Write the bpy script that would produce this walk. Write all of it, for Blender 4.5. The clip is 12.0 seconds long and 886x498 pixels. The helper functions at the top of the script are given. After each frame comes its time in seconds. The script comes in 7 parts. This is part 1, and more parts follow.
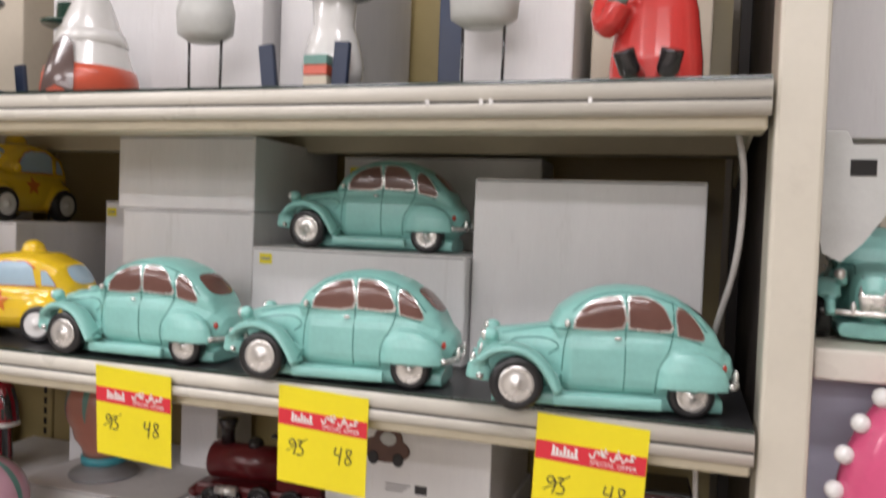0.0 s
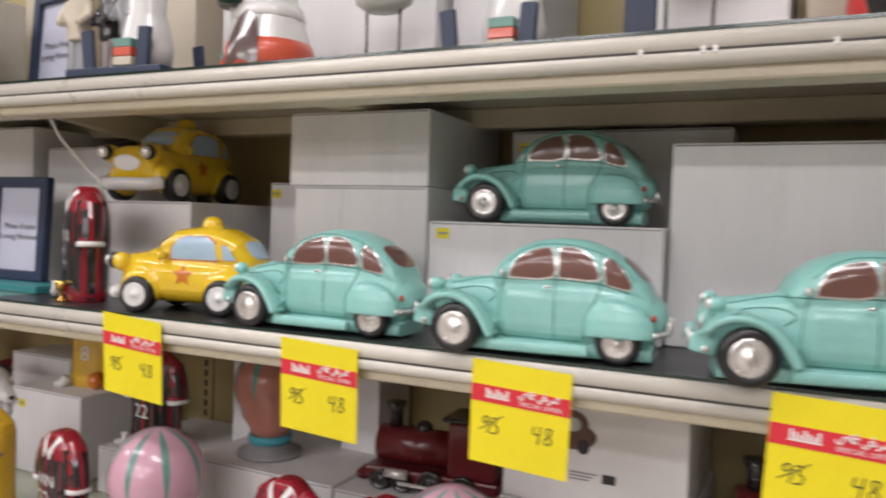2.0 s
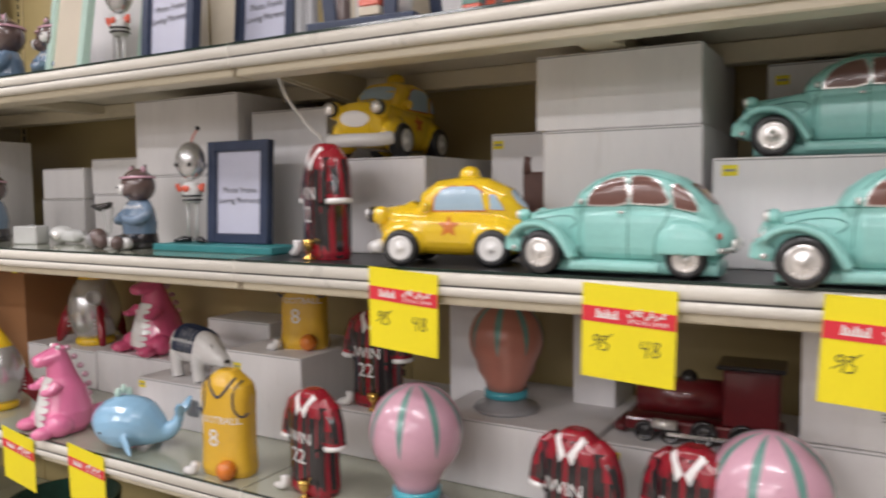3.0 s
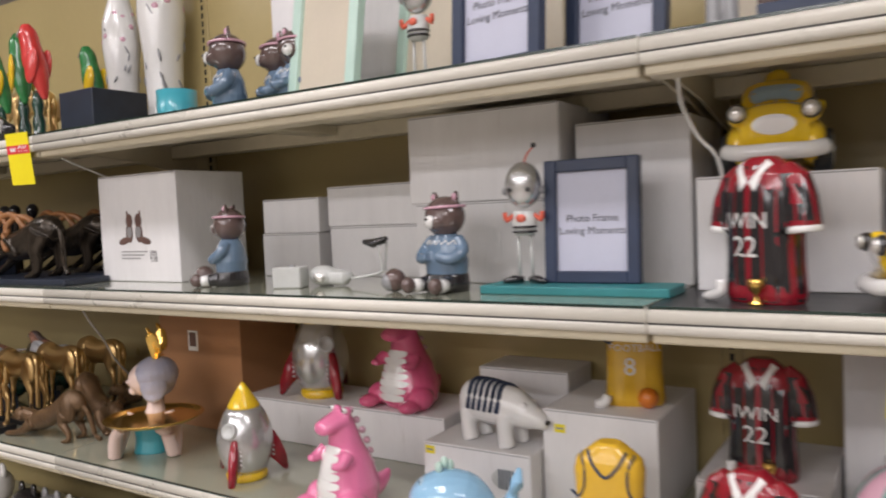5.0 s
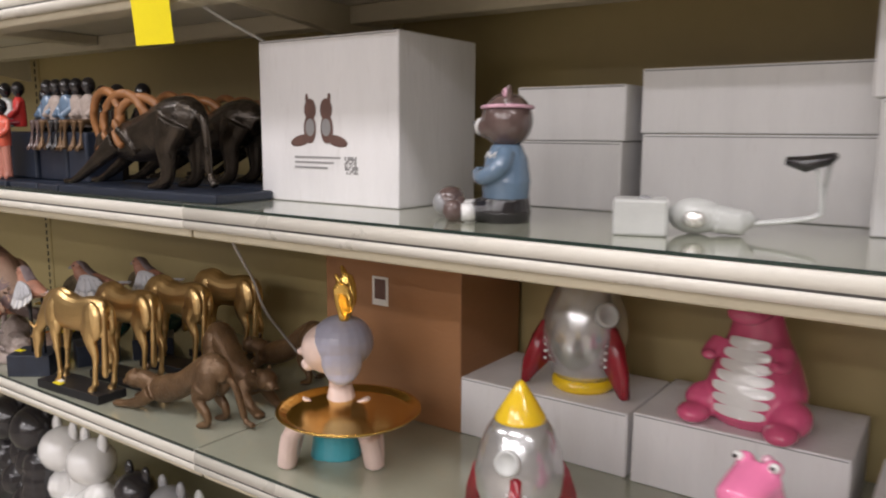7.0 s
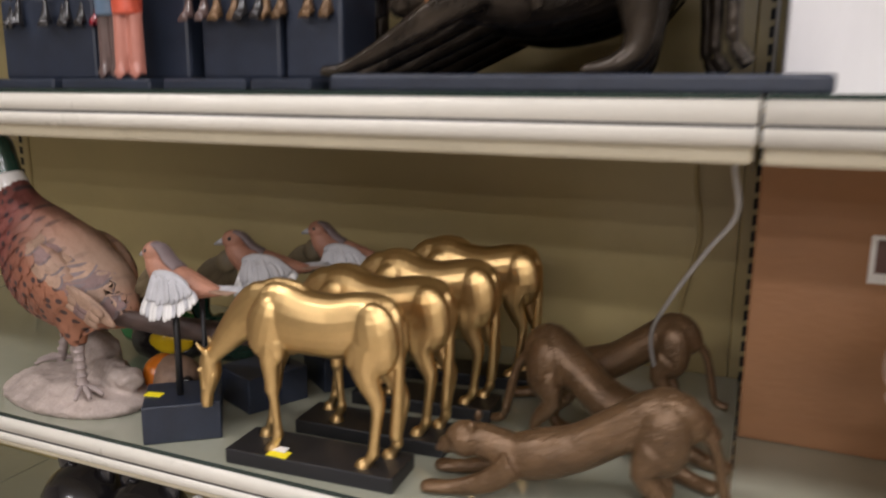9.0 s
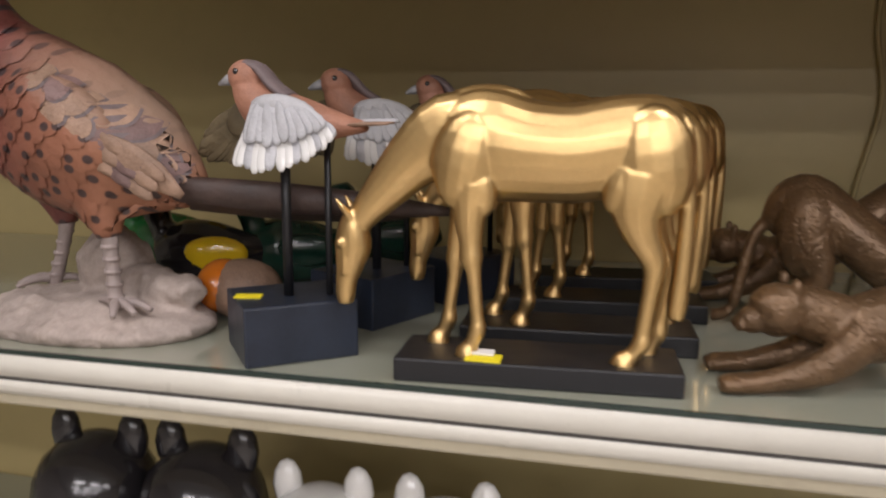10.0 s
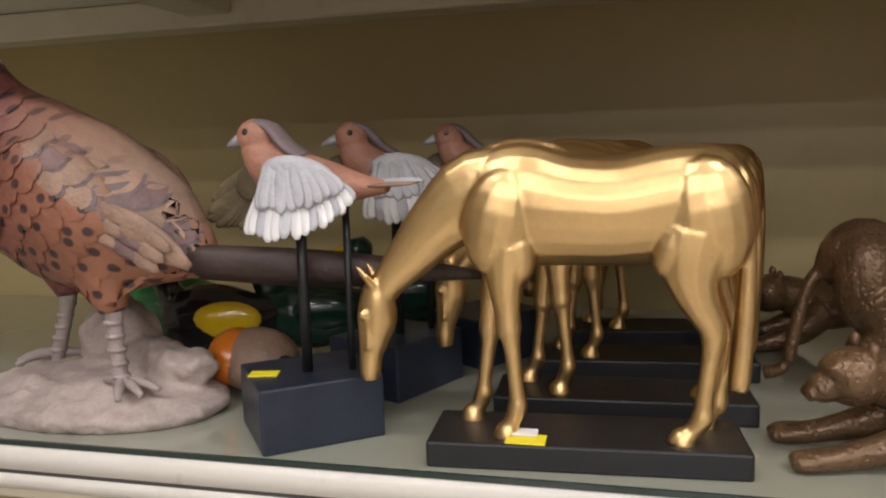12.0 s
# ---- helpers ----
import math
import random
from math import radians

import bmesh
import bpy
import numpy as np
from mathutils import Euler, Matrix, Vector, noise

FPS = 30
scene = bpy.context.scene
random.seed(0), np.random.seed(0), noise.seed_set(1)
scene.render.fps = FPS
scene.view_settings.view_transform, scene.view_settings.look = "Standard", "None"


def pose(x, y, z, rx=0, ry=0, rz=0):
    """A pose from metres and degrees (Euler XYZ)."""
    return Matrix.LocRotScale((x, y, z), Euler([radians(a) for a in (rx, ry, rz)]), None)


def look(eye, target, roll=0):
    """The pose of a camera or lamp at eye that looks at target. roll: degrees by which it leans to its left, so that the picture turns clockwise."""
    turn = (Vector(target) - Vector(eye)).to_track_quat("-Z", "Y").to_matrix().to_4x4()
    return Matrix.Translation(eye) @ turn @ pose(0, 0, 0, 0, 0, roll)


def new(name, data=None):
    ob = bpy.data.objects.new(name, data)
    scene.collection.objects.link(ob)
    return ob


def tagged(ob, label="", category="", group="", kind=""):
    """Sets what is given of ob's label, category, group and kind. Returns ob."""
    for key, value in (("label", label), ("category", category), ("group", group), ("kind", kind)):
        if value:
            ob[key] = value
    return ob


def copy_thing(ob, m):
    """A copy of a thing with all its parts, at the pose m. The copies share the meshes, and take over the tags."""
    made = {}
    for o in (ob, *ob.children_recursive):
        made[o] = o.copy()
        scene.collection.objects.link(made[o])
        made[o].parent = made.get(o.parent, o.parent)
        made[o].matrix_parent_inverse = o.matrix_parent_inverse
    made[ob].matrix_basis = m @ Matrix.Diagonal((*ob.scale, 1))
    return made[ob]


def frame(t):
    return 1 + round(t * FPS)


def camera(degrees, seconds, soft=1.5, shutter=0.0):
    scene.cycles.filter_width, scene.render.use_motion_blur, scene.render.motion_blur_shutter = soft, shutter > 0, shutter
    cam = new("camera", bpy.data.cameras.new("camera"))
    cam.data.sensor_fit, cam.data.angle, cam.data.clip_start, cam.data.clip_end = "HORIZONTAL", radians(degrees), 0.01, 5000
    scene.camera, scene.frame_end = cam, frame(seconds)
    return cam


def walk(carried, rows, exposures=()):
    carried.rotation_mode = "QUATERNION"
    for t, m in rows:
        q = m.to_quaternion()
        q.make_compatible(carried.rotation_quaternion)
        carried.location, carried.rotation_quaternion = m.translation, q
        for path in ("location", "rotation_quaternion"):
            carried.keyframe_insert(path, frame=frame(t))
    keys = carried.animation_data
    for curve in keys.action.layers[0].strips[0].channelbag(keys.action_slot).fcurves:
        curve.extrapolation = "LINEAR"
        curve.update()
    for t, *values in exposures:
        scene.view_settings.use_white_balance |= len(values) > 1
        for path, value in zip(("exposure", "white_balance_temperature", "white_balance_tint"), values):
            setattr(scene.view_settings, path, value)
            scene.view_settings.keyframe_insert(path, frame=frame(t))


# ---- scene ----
cam = camera(60.6, 12.0, soft=2.0, shutter=0.5)
PATH = [
    (0, (1.183, -0.715, 1.547), (0.573, 1.188, 1.473), 2.1),
    (0.5, (1.177, -0.71, 1.518), (0.607, 1.198, 1.33), 2.9),
    (1, (1.161, -0.731, 1.508), (0.477, 1.14, 1.322), 2.7),
    (1.5, (1.147, -0.712, 1.504), (0.462, 1.162, 1.37), 2.0),
    (2, (1.078, -0.706, 1.502), (0.211, 1.095, 1.435), 1.9),
    (2.5, (0.966, -0.751, 1.481), (0.023, 1.007, 1.344), -0.2),
    (3, (0.822, -0.805, 1.466), (-0.176, 0.922, 1.319), -0.5),
    (3.5, (0.685, -0.91, 1.49), (-0.327, 0.811, 1.362), -1.5),
    (3.7, (0.632, -0.935, 1.497), (-0.384, 0.784, 1.375), -1.6),
    (5.3, (0.181, -0.819, 1.493), (-0.924, 0.846, 1.405), -2.7),
    (5.5, (0.115, -0.789, 1.505), (-1.029, 0.85, 1.445), -1.8),
    (6, (-0.047, -0.756, 1.524), (-1.116, 0.932, 1.443), -2.2),
    (6.5, (-0.205, -0.67, 1.493), (-1.378, 0.928, 1.228), -0.8),
    (6.7, (-0.273, -0.65, 1.484), (-1.449, 0.938, 1.177), -0.3),
    (8.3, (-0.927, -0.552, 1.421), (-1.833, 1.219, 1.212), 1.1),
    (8.5, (-1.031, -0.542, 1.421), (-1.933, 1.221, 1.137), 0.6),
    (9, (-1.245, -0.528, 1.367), (-2.008, 1.279, 0.978), 0.6),
    (9.5, (-1.449, -0.475, 1.273), (-1.983, 1.413, 0.887), -0.1),
    (10, (-1.559, -0.418, 1.183), (-2.027, 1.497, 0.846), 0.3),
    (10.5, (-1.585, -0.365, 1.178), (-2.01, 1.576, 0.948), -0.2),
    (11, (-1.577, -0.37, 1.186), (-1.994, 1.572, 0.954), 0.8),
    (11.5, (-1.576, -0.379, 1.193), (-2.044, 1.548, 0.935), -1.5),
    (12, (-1.582, -0.379, 1.197), (-2.074, 1.543, 0.947), -1.7),
]
walk(cam, [(t, look(eye, target, roll)) for t, eye, target, roll in PATH])

from mathutils import noise
from mathutils.bvhtree import BVHTree

LAMP = 17.0


# ---- light ----
world = bpy.data.worlds.new("world")
scene.world = world
world.use_nodes = True
world.node_tree.nodes["Background"].inputs[0].default_value = (0.9, 0.95, 1.0, 1)
world.node_tree.nodes["Background"].inputs[1].default_value = 0.02


def area_lamp(name, m, w, h, power, colour=(0.965, 0.93, 0.965)):
    lamp = bpy.data.lights.new(name, "AREA")
    lamp.shape, lamp.size, lamp.size_y, lamp.energy, lamp.color = "RECTANGLE", w, h, power, colour
    ob = new(name, lamp)
    ob.matrix_world = m
    return ob


for lx in (-2.6, -0.7, 1.2):
    area_lamp("ceiling_lamp", pose(lx, -0.95, 2.93, 0, 0, 0), 1.2, 0.22, LAMP * 0.72)
    area_lamp("ceiling_lamp", pose(lx + 0.5, -3.1, 2.93, 0, 0, 0), 1.2, 0.22, LAMP * 1.2)
    # three farther rows, out of view, added to light the shelf backs low
    area_lamp("ceiling_lamp", pose(lx, -4.6, 2.93, 0, 0, 0), 1.2, 0.22, LAMP * 1.3)
    area_lamp("ceiling_lamp", pose(lx + 0.5, -6.2, 2.93, 0, 0, 0), 1.2, 0.22, LAMP * 1.6)
    area_lamp("ceiling_lamp", pose(lx, -8.0, 2.93, 0, 0, 0), 1.2, 0.22, LAMP * 2.1)


# ---- materials ----
def paint(name, col, rough=0.5, metal=0.0, var=0.1, scale=12.0, bump=0.0, bscale=150.0, coat=0.0, dirt=0.0, stretch=None):
    """A painted, glazed, papered or metal surface: a base colour that varies at two scales, fine relief, and wear."""
    m = bpy.data.materials.new(name)
    m.use_nodes = True
    nt = m.node_tree
    b = nt.nodes["Principled BSDF"]
    b.inputs["Roughness"].default_value = rough
    b.inputs["Metallic"].default_value = metal
    b.inputs["Coat Weight"].default_value = coat
    b.inputs["Coat Roughness"].default_value = 0.08
    tc = nt.nodes.new("ShaderNodeTexCoord")
    src = tc.outputs["Object"]
    if stretch:
        mp = nt.nodes.new("ShaderNodeMapping")
        mp.inputs["Scale"].default_value = stretch
        nt.links.new(src, mp.inputs["Vector"])
        src = mp.outputs["Vector"]
    big = nt.nodes.new("ShaderNodeTexNoise")
    big.inputs["Scale"].default_value = scale
    big.inputs["Detail"].default_value = 4
    fine = nt.nodes.new("ShaderNodeTexNoise")
    fine.inputs["Scale"].default_value = scale * 14
    fine.inputs["Detail"].default_value = 3
    for n in (big, fine):
        nt.links.new(src, n.inputs["Vector"])
    info = nt.nodes.new("ShaderNodeObjectInfo")
    add = nt.nodes.new("ShaderNodeMath")
    add.operation = "MULTIPLY_ADD"
    add.inputs[1].default_value = 0.35
    nt.links.new(fine.outputs["Fac"], add.inputs[0])
    nt.links.new(big.outputs["Fac"], add.inputs[2])
    add2 = nt.nodes.new("ShaderNodeMath")
    add2.operation = "MULTIPLY_ADD"
    add2.inputs[1].default_value = 0.25
    nt.links.new(info.outputs["Random"], add2.inputs[0])
    nt.links.new(add.outputs[0], add2.inputs[2])
    ramp = nt.nodes.new("ShaderNodeMapRange")
    ramp.inputs["From Min"].default_value, ramp.inputs["From Max"].default_value = 0.45, 1.15
    ramp.inputs["To Min"].default_value, ramp.inputs["To Max"].default_value = 1 - var, 1 + var
    nt.links.new(add2.outputs[0], ramp.inputs["Value"])
    mix = nt.nodes.new("ShaderNodeVectorMath")
    mix.operation = "SCALE"
    mix.inputs[0].default_value = col
    nt.links.new(ramp.outputs[0], mix.inputs["Scale"])
    out = mix.outputs[0]
    if dirt:
        sp = nt.nodes.new("ShaderNodeTexNoise")
        sp.inputs["Scale"].default_value = scale * 2.3
        sp.inputs["Detail"].default_value = 8
        sp.inputs["Roughness"].default_value = 0.7
        nt.links.new(src, sp.inputs["Vector"])
        rr = nt.nodes.new("ShaderNodeMapRange")
        rr.inputs["From Min"].default_value, rr.inputs["From Max"].default_value = 0.58, 0.72
        rr.inputs["To Max"].default_value = dirt
        nt.links.new(sp.outputs["Fac"], rr.inputs["Value"])
        mx = nt.nodes.new("ShaderNodeMix")
        mx.data_type = "RGBA"
        mx.inputs["B"].default_value = (col[0] * 0.42, col[1] * 0.38, col[2] * 0.32, 1)
        nt.links.new(rr.outputs[0], mx.inputs["Factor"])
        nt.links.new(out, mx.inputs["A"])
        out = mx.outputs["Result"]
    nt.links.new(out, b.inputs["Base Color"])
    rv = nt.nodes.new("ShaderNodeMapRange")
    rv.inputs["To Min"].default_value, rv.inputs["To Max"].default_value = max(0.02, rough * 0.75), min(1, rough * 1.3)
    nt.links.new(big.outputs["Fac"], rv.inputs["Value"])
    nt.links.new(rv.outputs[0], b.inputs["Roughness"])
    if bump:
        bn = nt.nodes.new("ShaderNodeTexNoise")
        bn.inputs["Scale"].default_value = bscale
        bn.inputs["Detail"].default_value = 4
        nt.links.new(src, bn.inputs["Vector"])
        bp = nt.nodes.new("ShaderNodeBump")
        bp.inputs["Strength"].default_value = bump
        bp.inputs["Distance"].default_value = 0.002
        nt.links.new(bn.outputs["Fac"], bp.inputs["Height"])
        nt.links.new(bp.outputs["Normal"], b.inputs["Normal"])
    return m


CREAM = paint("cream_enamel", (0.66, 0.62, 0.52), 0.32, var=0.06, dirt=0.12, scale=9)
RAIL = paint("rail_plastic", (0.74, 0.71, 0.63), 0.28, var=0.05, dirt=0.1, scale=14)
CHANNEL = paint("channel_steel", (0.6, 0.54, 0.4), 0.35, var=0.07, dirt=0.2, scale=9)
# near-black colour that paints the shade inside the rail groove
GROOVE_SHADE = paint("groove_shadow_line", (0.06, 0.055, 0.05), 0.6)
# cream paint darkened so its colour holds shade from deep in the shelves
BACK = paint("back_panel_shaded_paint", (0.46, 0.37, 0.175), 0.3, var=0.06, dirt=0.1, scale=4)
SLOT = paint("slot_black", (0.015, 0.014, 0.013), 0.7)
GLASSY = paint("shelf_glass_sheet", (0.36, 0.37, 0.29), 0.08, var=0.06, coat=0.6, scale=6)
GLASS_EDGE = paint("glass_edge_green", (0.012, 0.03, 0.024), 0.15, coat=0.6)
DARK_MAT = paint("dark_rubber_mat", (0.03, 0.03, 0.032), 0.35, var=0.2)
DARK = paint("dark_steel_and_gap_shade", (0.03, 0.022, 0.018), 0.5, var=0.2)
CARD = paint("white_cardboard", (0.80, 0.785, 0.785), 0.62, var=0.06, scale=7, bump=0.3, bscale=45, dirt=0.16, stretch=(4, 4, 0.6))
CARD_EDGE = paint("cardboard_flap_line", (0.3, 0.29, 0.29), 0.7)
KRAFT = paint("kraft_cardboard", (0.33, 0.16, 0.07), 0.6, var=0.1, scale=6, bump=0.25, bscale=60, stretch=(1, 1, 3))
TAN_CARD = paint("tan_cardboard", (0.62, 0.55, 0.44), 0.65, var=0.08, scale=8, bump=0.2, bscale=60)
STICKER = paint("yellow_sticker", (0.85, 0.72, 0.02), 0.5, var=0.05)
TAG = paint("yellow_price_card", (0.9, 0.76, 0.015), 0.42, var=0.05, scale=10)
RED_INK = paint("red_ink", (0.72, 0.03, 0.05), 0.45, var=0.05)
WHITE_INK = paint("white_ink", (0.85, 0.83, 0.8), 0.45, var=0.03)
BLACK_INK = paint("black_ink", (0.03, 0.028, 0.03), 0.5, var=0.1)
GREY_INK = paint("grey_ink", (0.3, 0.29, 0.29), 0.6, var=0.1)
BROWN_INK = paint("brown_ink", (0.14, 0.075, 0.06), 0.6, var=0.2, scale=60)
TEAL = paint("teal_enamel", (0.27, 0.57, 0.52), 0.34, var=0.16, scale=16, coat=0.2, bump=0.05, bscale=90)
TEAL_LINE = paint("teal_dark_line", (0.05, 0.2, 0.17), 0.5)
CHROME = paint("chrome", (0.8, 0.78, 0.75), 0.26, metal=0.7, var=0.12, scale=40)
TYRE = paint("black_tyre", (0.012, 0.012, 0.013), 0.4, var=0.2, coat=0.2)
BROWN_PANE = paint("brown_painted_pane", (0.16, 0.075, 0.06), 0.22, var=0.15, coat=0.5)
TAIL_RED = paint("tail_light_red", (0.5, 0.04, 0.02), 0.3, coat=0.5)
YELLOW = paint("yellow_glaze", (0.83, 0.55, 0.02), 0.16, var=0.1, scale=14, coat=0.7)
PALE_BLUE = paint("pale_blue_glaze", (0.42, 0.58, 0.7), 0.2, var=0.08, coat=0.6)
ORANGE = paint("orange_glaze", (0.62, 0.17, 0.015), 0.25, var=0.12, coat=0.5)
WHITE = paint("white_glaze", (0.78, 0.77, 0.75), 0.2, var=0.05, coat=0.6)
BLACK = paint("black_glaze", (0.018, 0.016, 0.018), 0.2, var=0.2, coat=0.6)
RED = paint("red_glaze", (0.28, 0.01, 0.022), 0.22, var=0.15, coat=0.6)
BRIGHT_RED = paint("bright_red_glaze", (0.62, 0.045, 0.04), 0.25, var=0.12, coat=0.5)
CORAL = paint("coral_glaze", (0.66, 0.11, 0.06), 0.3, var=0.12, coat=0.4)
PINK = paint("pink_glaze", (0.78, 0.2, 0.38), 0.2, var=0.08, coat=0.7)
HOT_PINK = paint("deep_pink_glaze", (0.66, 0.1, 0.22), 0.2, var=0.1, coat=0.7)
BALLOON = paint("pale_pink_glaze", (0.66, 0.38, 0.47), 0.25, var=0.08, coat=0.6)
PEACH = paint("peach_glaze", (0.5, 0.2, 0.15), 0.3, var=0.1, coat=0.4)
SEAM = paint("green_grey_stripe", (0.14, 0.3, 0.26), 0.35, var=0.15, coat=0.4)
SKY = paint("light_blue_glaze", (0.3, 0.54, 0.75), 0.2, var=0.07, coat=0.7)
MINT = paint("mint_paint", (0.5, 0.68, 0.6), 0.35, var=0.06, coat=0.3)
NAVY = paint("navy_painted_wood", (0.022, 0.035, 0.075), 0.4, var=0.15, scale=30)
TEAL_WOOD = paint("teal_painted_wood", (0.03, 0.2, 0.21), 0.45, var=0.15, scale=20)
LILAC = paint("lilac_photo_card", (0.52, 0.53, 0.64), 0.35, var=0.06, scale=20)
MUSTARD = paint("mustard_glaze", (0.7, 0.42, 0.03), 0.25, var=0.1, coat=0.5)
SILVER = paint("silver_glaze", (0.6, 0.6, 0.6), 0.25, metal=0.75, var=0.1, coat=0.5)
GREY = paint("grey_glaze", (0.3, 0.3, 0.31), 0.3, var=0.12, coat=0.5)
PALE_GREY = paint("pale_grey_resin", (0.55, 0.56, 0.54), 0.35, var=0.12, coat=0.3, scale=30)
BEAR_BROWN = paint("grey_brown_glaze", (0.115, 0.075, 0.068), 0.2, var=0.15, coat=0.7)
DENIM = paint("slate_blue_glaze", (0.13, 0.2, 0.29), 0.25, var=0.12, coat=0.6)
GOLD = paint("brushed_gold", (0.74, 0.51, 0.23), 0.34, metal=1.0, var=0.14, scale=18, bump=0.05, bscale=300)
GOLD_BRIGHT = paint("bright_gold", (0.8, 0.52, 0.14), 0.14, metal=1.0, var=0.1, scale=20)
PLINTH = paint("matt_black_plinth", (0.012, 0.012, 0.014), 0.45, var=0.25, scale=40)
BLUE_PLINTH = paint("dark_blue_plinth", (0.02, 0.027, 0.045), 0.4, var=0.3, scale=30, bump=0.1)
BRONZE = paint("dark_bronze_resin", (0.17, 0.10, 0.05), 0.3, metal=0.4, var=0.45, scale=30, bump=0.35, bscale=220)
BRONZE_BLACK = paint("black_bronze_resin", (0.045, 0.034, 0.024), 0.22, metal=0.5, var=0.7, scale=40, bump=0.5, bscale=160)
WOOD_RING = paint("brown_tusk", (0.3, 0.13, 0.045), 0.35, var=0.3, scale=40)
STONE = paint("beige_rock_resin", (0.40, 0.33, 0.29), 0.65, var=0.4, scale=25, bump=0.7, bscale=90, dirt=0.3)
LEG = paint("pale_bird_leg", (0.33, 0.27, 0.25), 0.5, var=0.2, scale=60, bump=0.4, bscale=300)
BIRD_PINK = paint("pinkish_feather", (0.36, 0.17, 0.11), 0.55, var=0.35, scale=45, bump=0.5, bscale=250)
BIRD_GREY = paint("grey_white_feather", (0.48, 0.48, 0.5), 0.55, var=0.22, scale=50, bump=0.5, bscale=250)
BIRD_BUFF = paint("buff_feather", (0.3, 0.19, 0.13), 0.55, var=0.35, scale=45, bump=0.5, bscale=250)
BIRD_CREAM = paint("cream_grey_feather", (0.33, 0.21, 0.145), 0.55, var=0.4, scale=45, bump=0.5, bscale=250)
BIRD_TAIL = paint("dark_tail_feather", (0.05, 0.03, 0.024), 0.5, var=0.4, scale=40, bump=0.4, bscale=220)
BIRD_MAUVE = paint("mauve_brown_feather", (0.2, 0.125, 0.115), 0.55, var=0.4, scale=45, bump=0.5, bscale=250)
BIRD_OLIVE = paint("olive_feather", (0.13, 0.10, 0.055), 0.55, var=0.4, scale=50, bump=0.5, bscale=250)
HEAD_GREY = paint("grey_brown_feather", (0.17, 0.13, 0.13), 0.55, var=0.3, scale=50, bump=0.4)
GREEN_GLOSS = paint("green_gloss", (0.03, 0.22, 0.06), 0.25, var=0.4, coat=0.5, scale=25)
DARK_GREEN = paint("dark_green_gloss", (0.012, 0.05, 0.035), 0.2, var=0.4, coat=0.5, scale=25)
SKIN = paint("pale_porcelain", (0.72, 0.56, 0.5), 0.35, var=0.05, coat=0.3)
HAIR = paint("lilac_grey_hair", (0.36, 0.36, 0.45), 0.4, var=0.1, coat=0.3)
CYAN = paint("turquoise_glaze", (0.06, 0.38, 0.46), 0.3, var=0.1, coat=0.4)
CABLE = paint("grey_cable", (0.42, 0.4, 0.38), 0.5, var=0.05)
FLOOR = paint("floor_tile_ceramic", (0.42, 0.38, 0.33), 0.15, var=0.08, scale=3, dirt=0.15)
CEILING = paint("ceiling_tile", (0.6, 0.6, 0.58), 0.9, var=0.04)
WALL = paint("wall_paint", (0.3, 0.27, 0.23), 0.8, var=0.05, scale=2)
BLUE = paint("blue_glaze", (0.03, 0.1, 0.4), 0.3, var=0.3, coat=0.4)
MAROON = paint("maroon_glaze", (0.13, 0.012, 0.015), 0.3, var=0.2, coat=0.4)
TUBE = bpy.data.materials.new("lamp_diffuser")
TUBE.use_nodes = True
TUBE.node_tree.nodes["Principled BSDF"].inputs["Emission Color"].default_value = (1, 0.93, 0.96, 1)
TUBE.node_tree.nodes["Principled BSDF"].inputs["Emission Strength"].default_value = 6


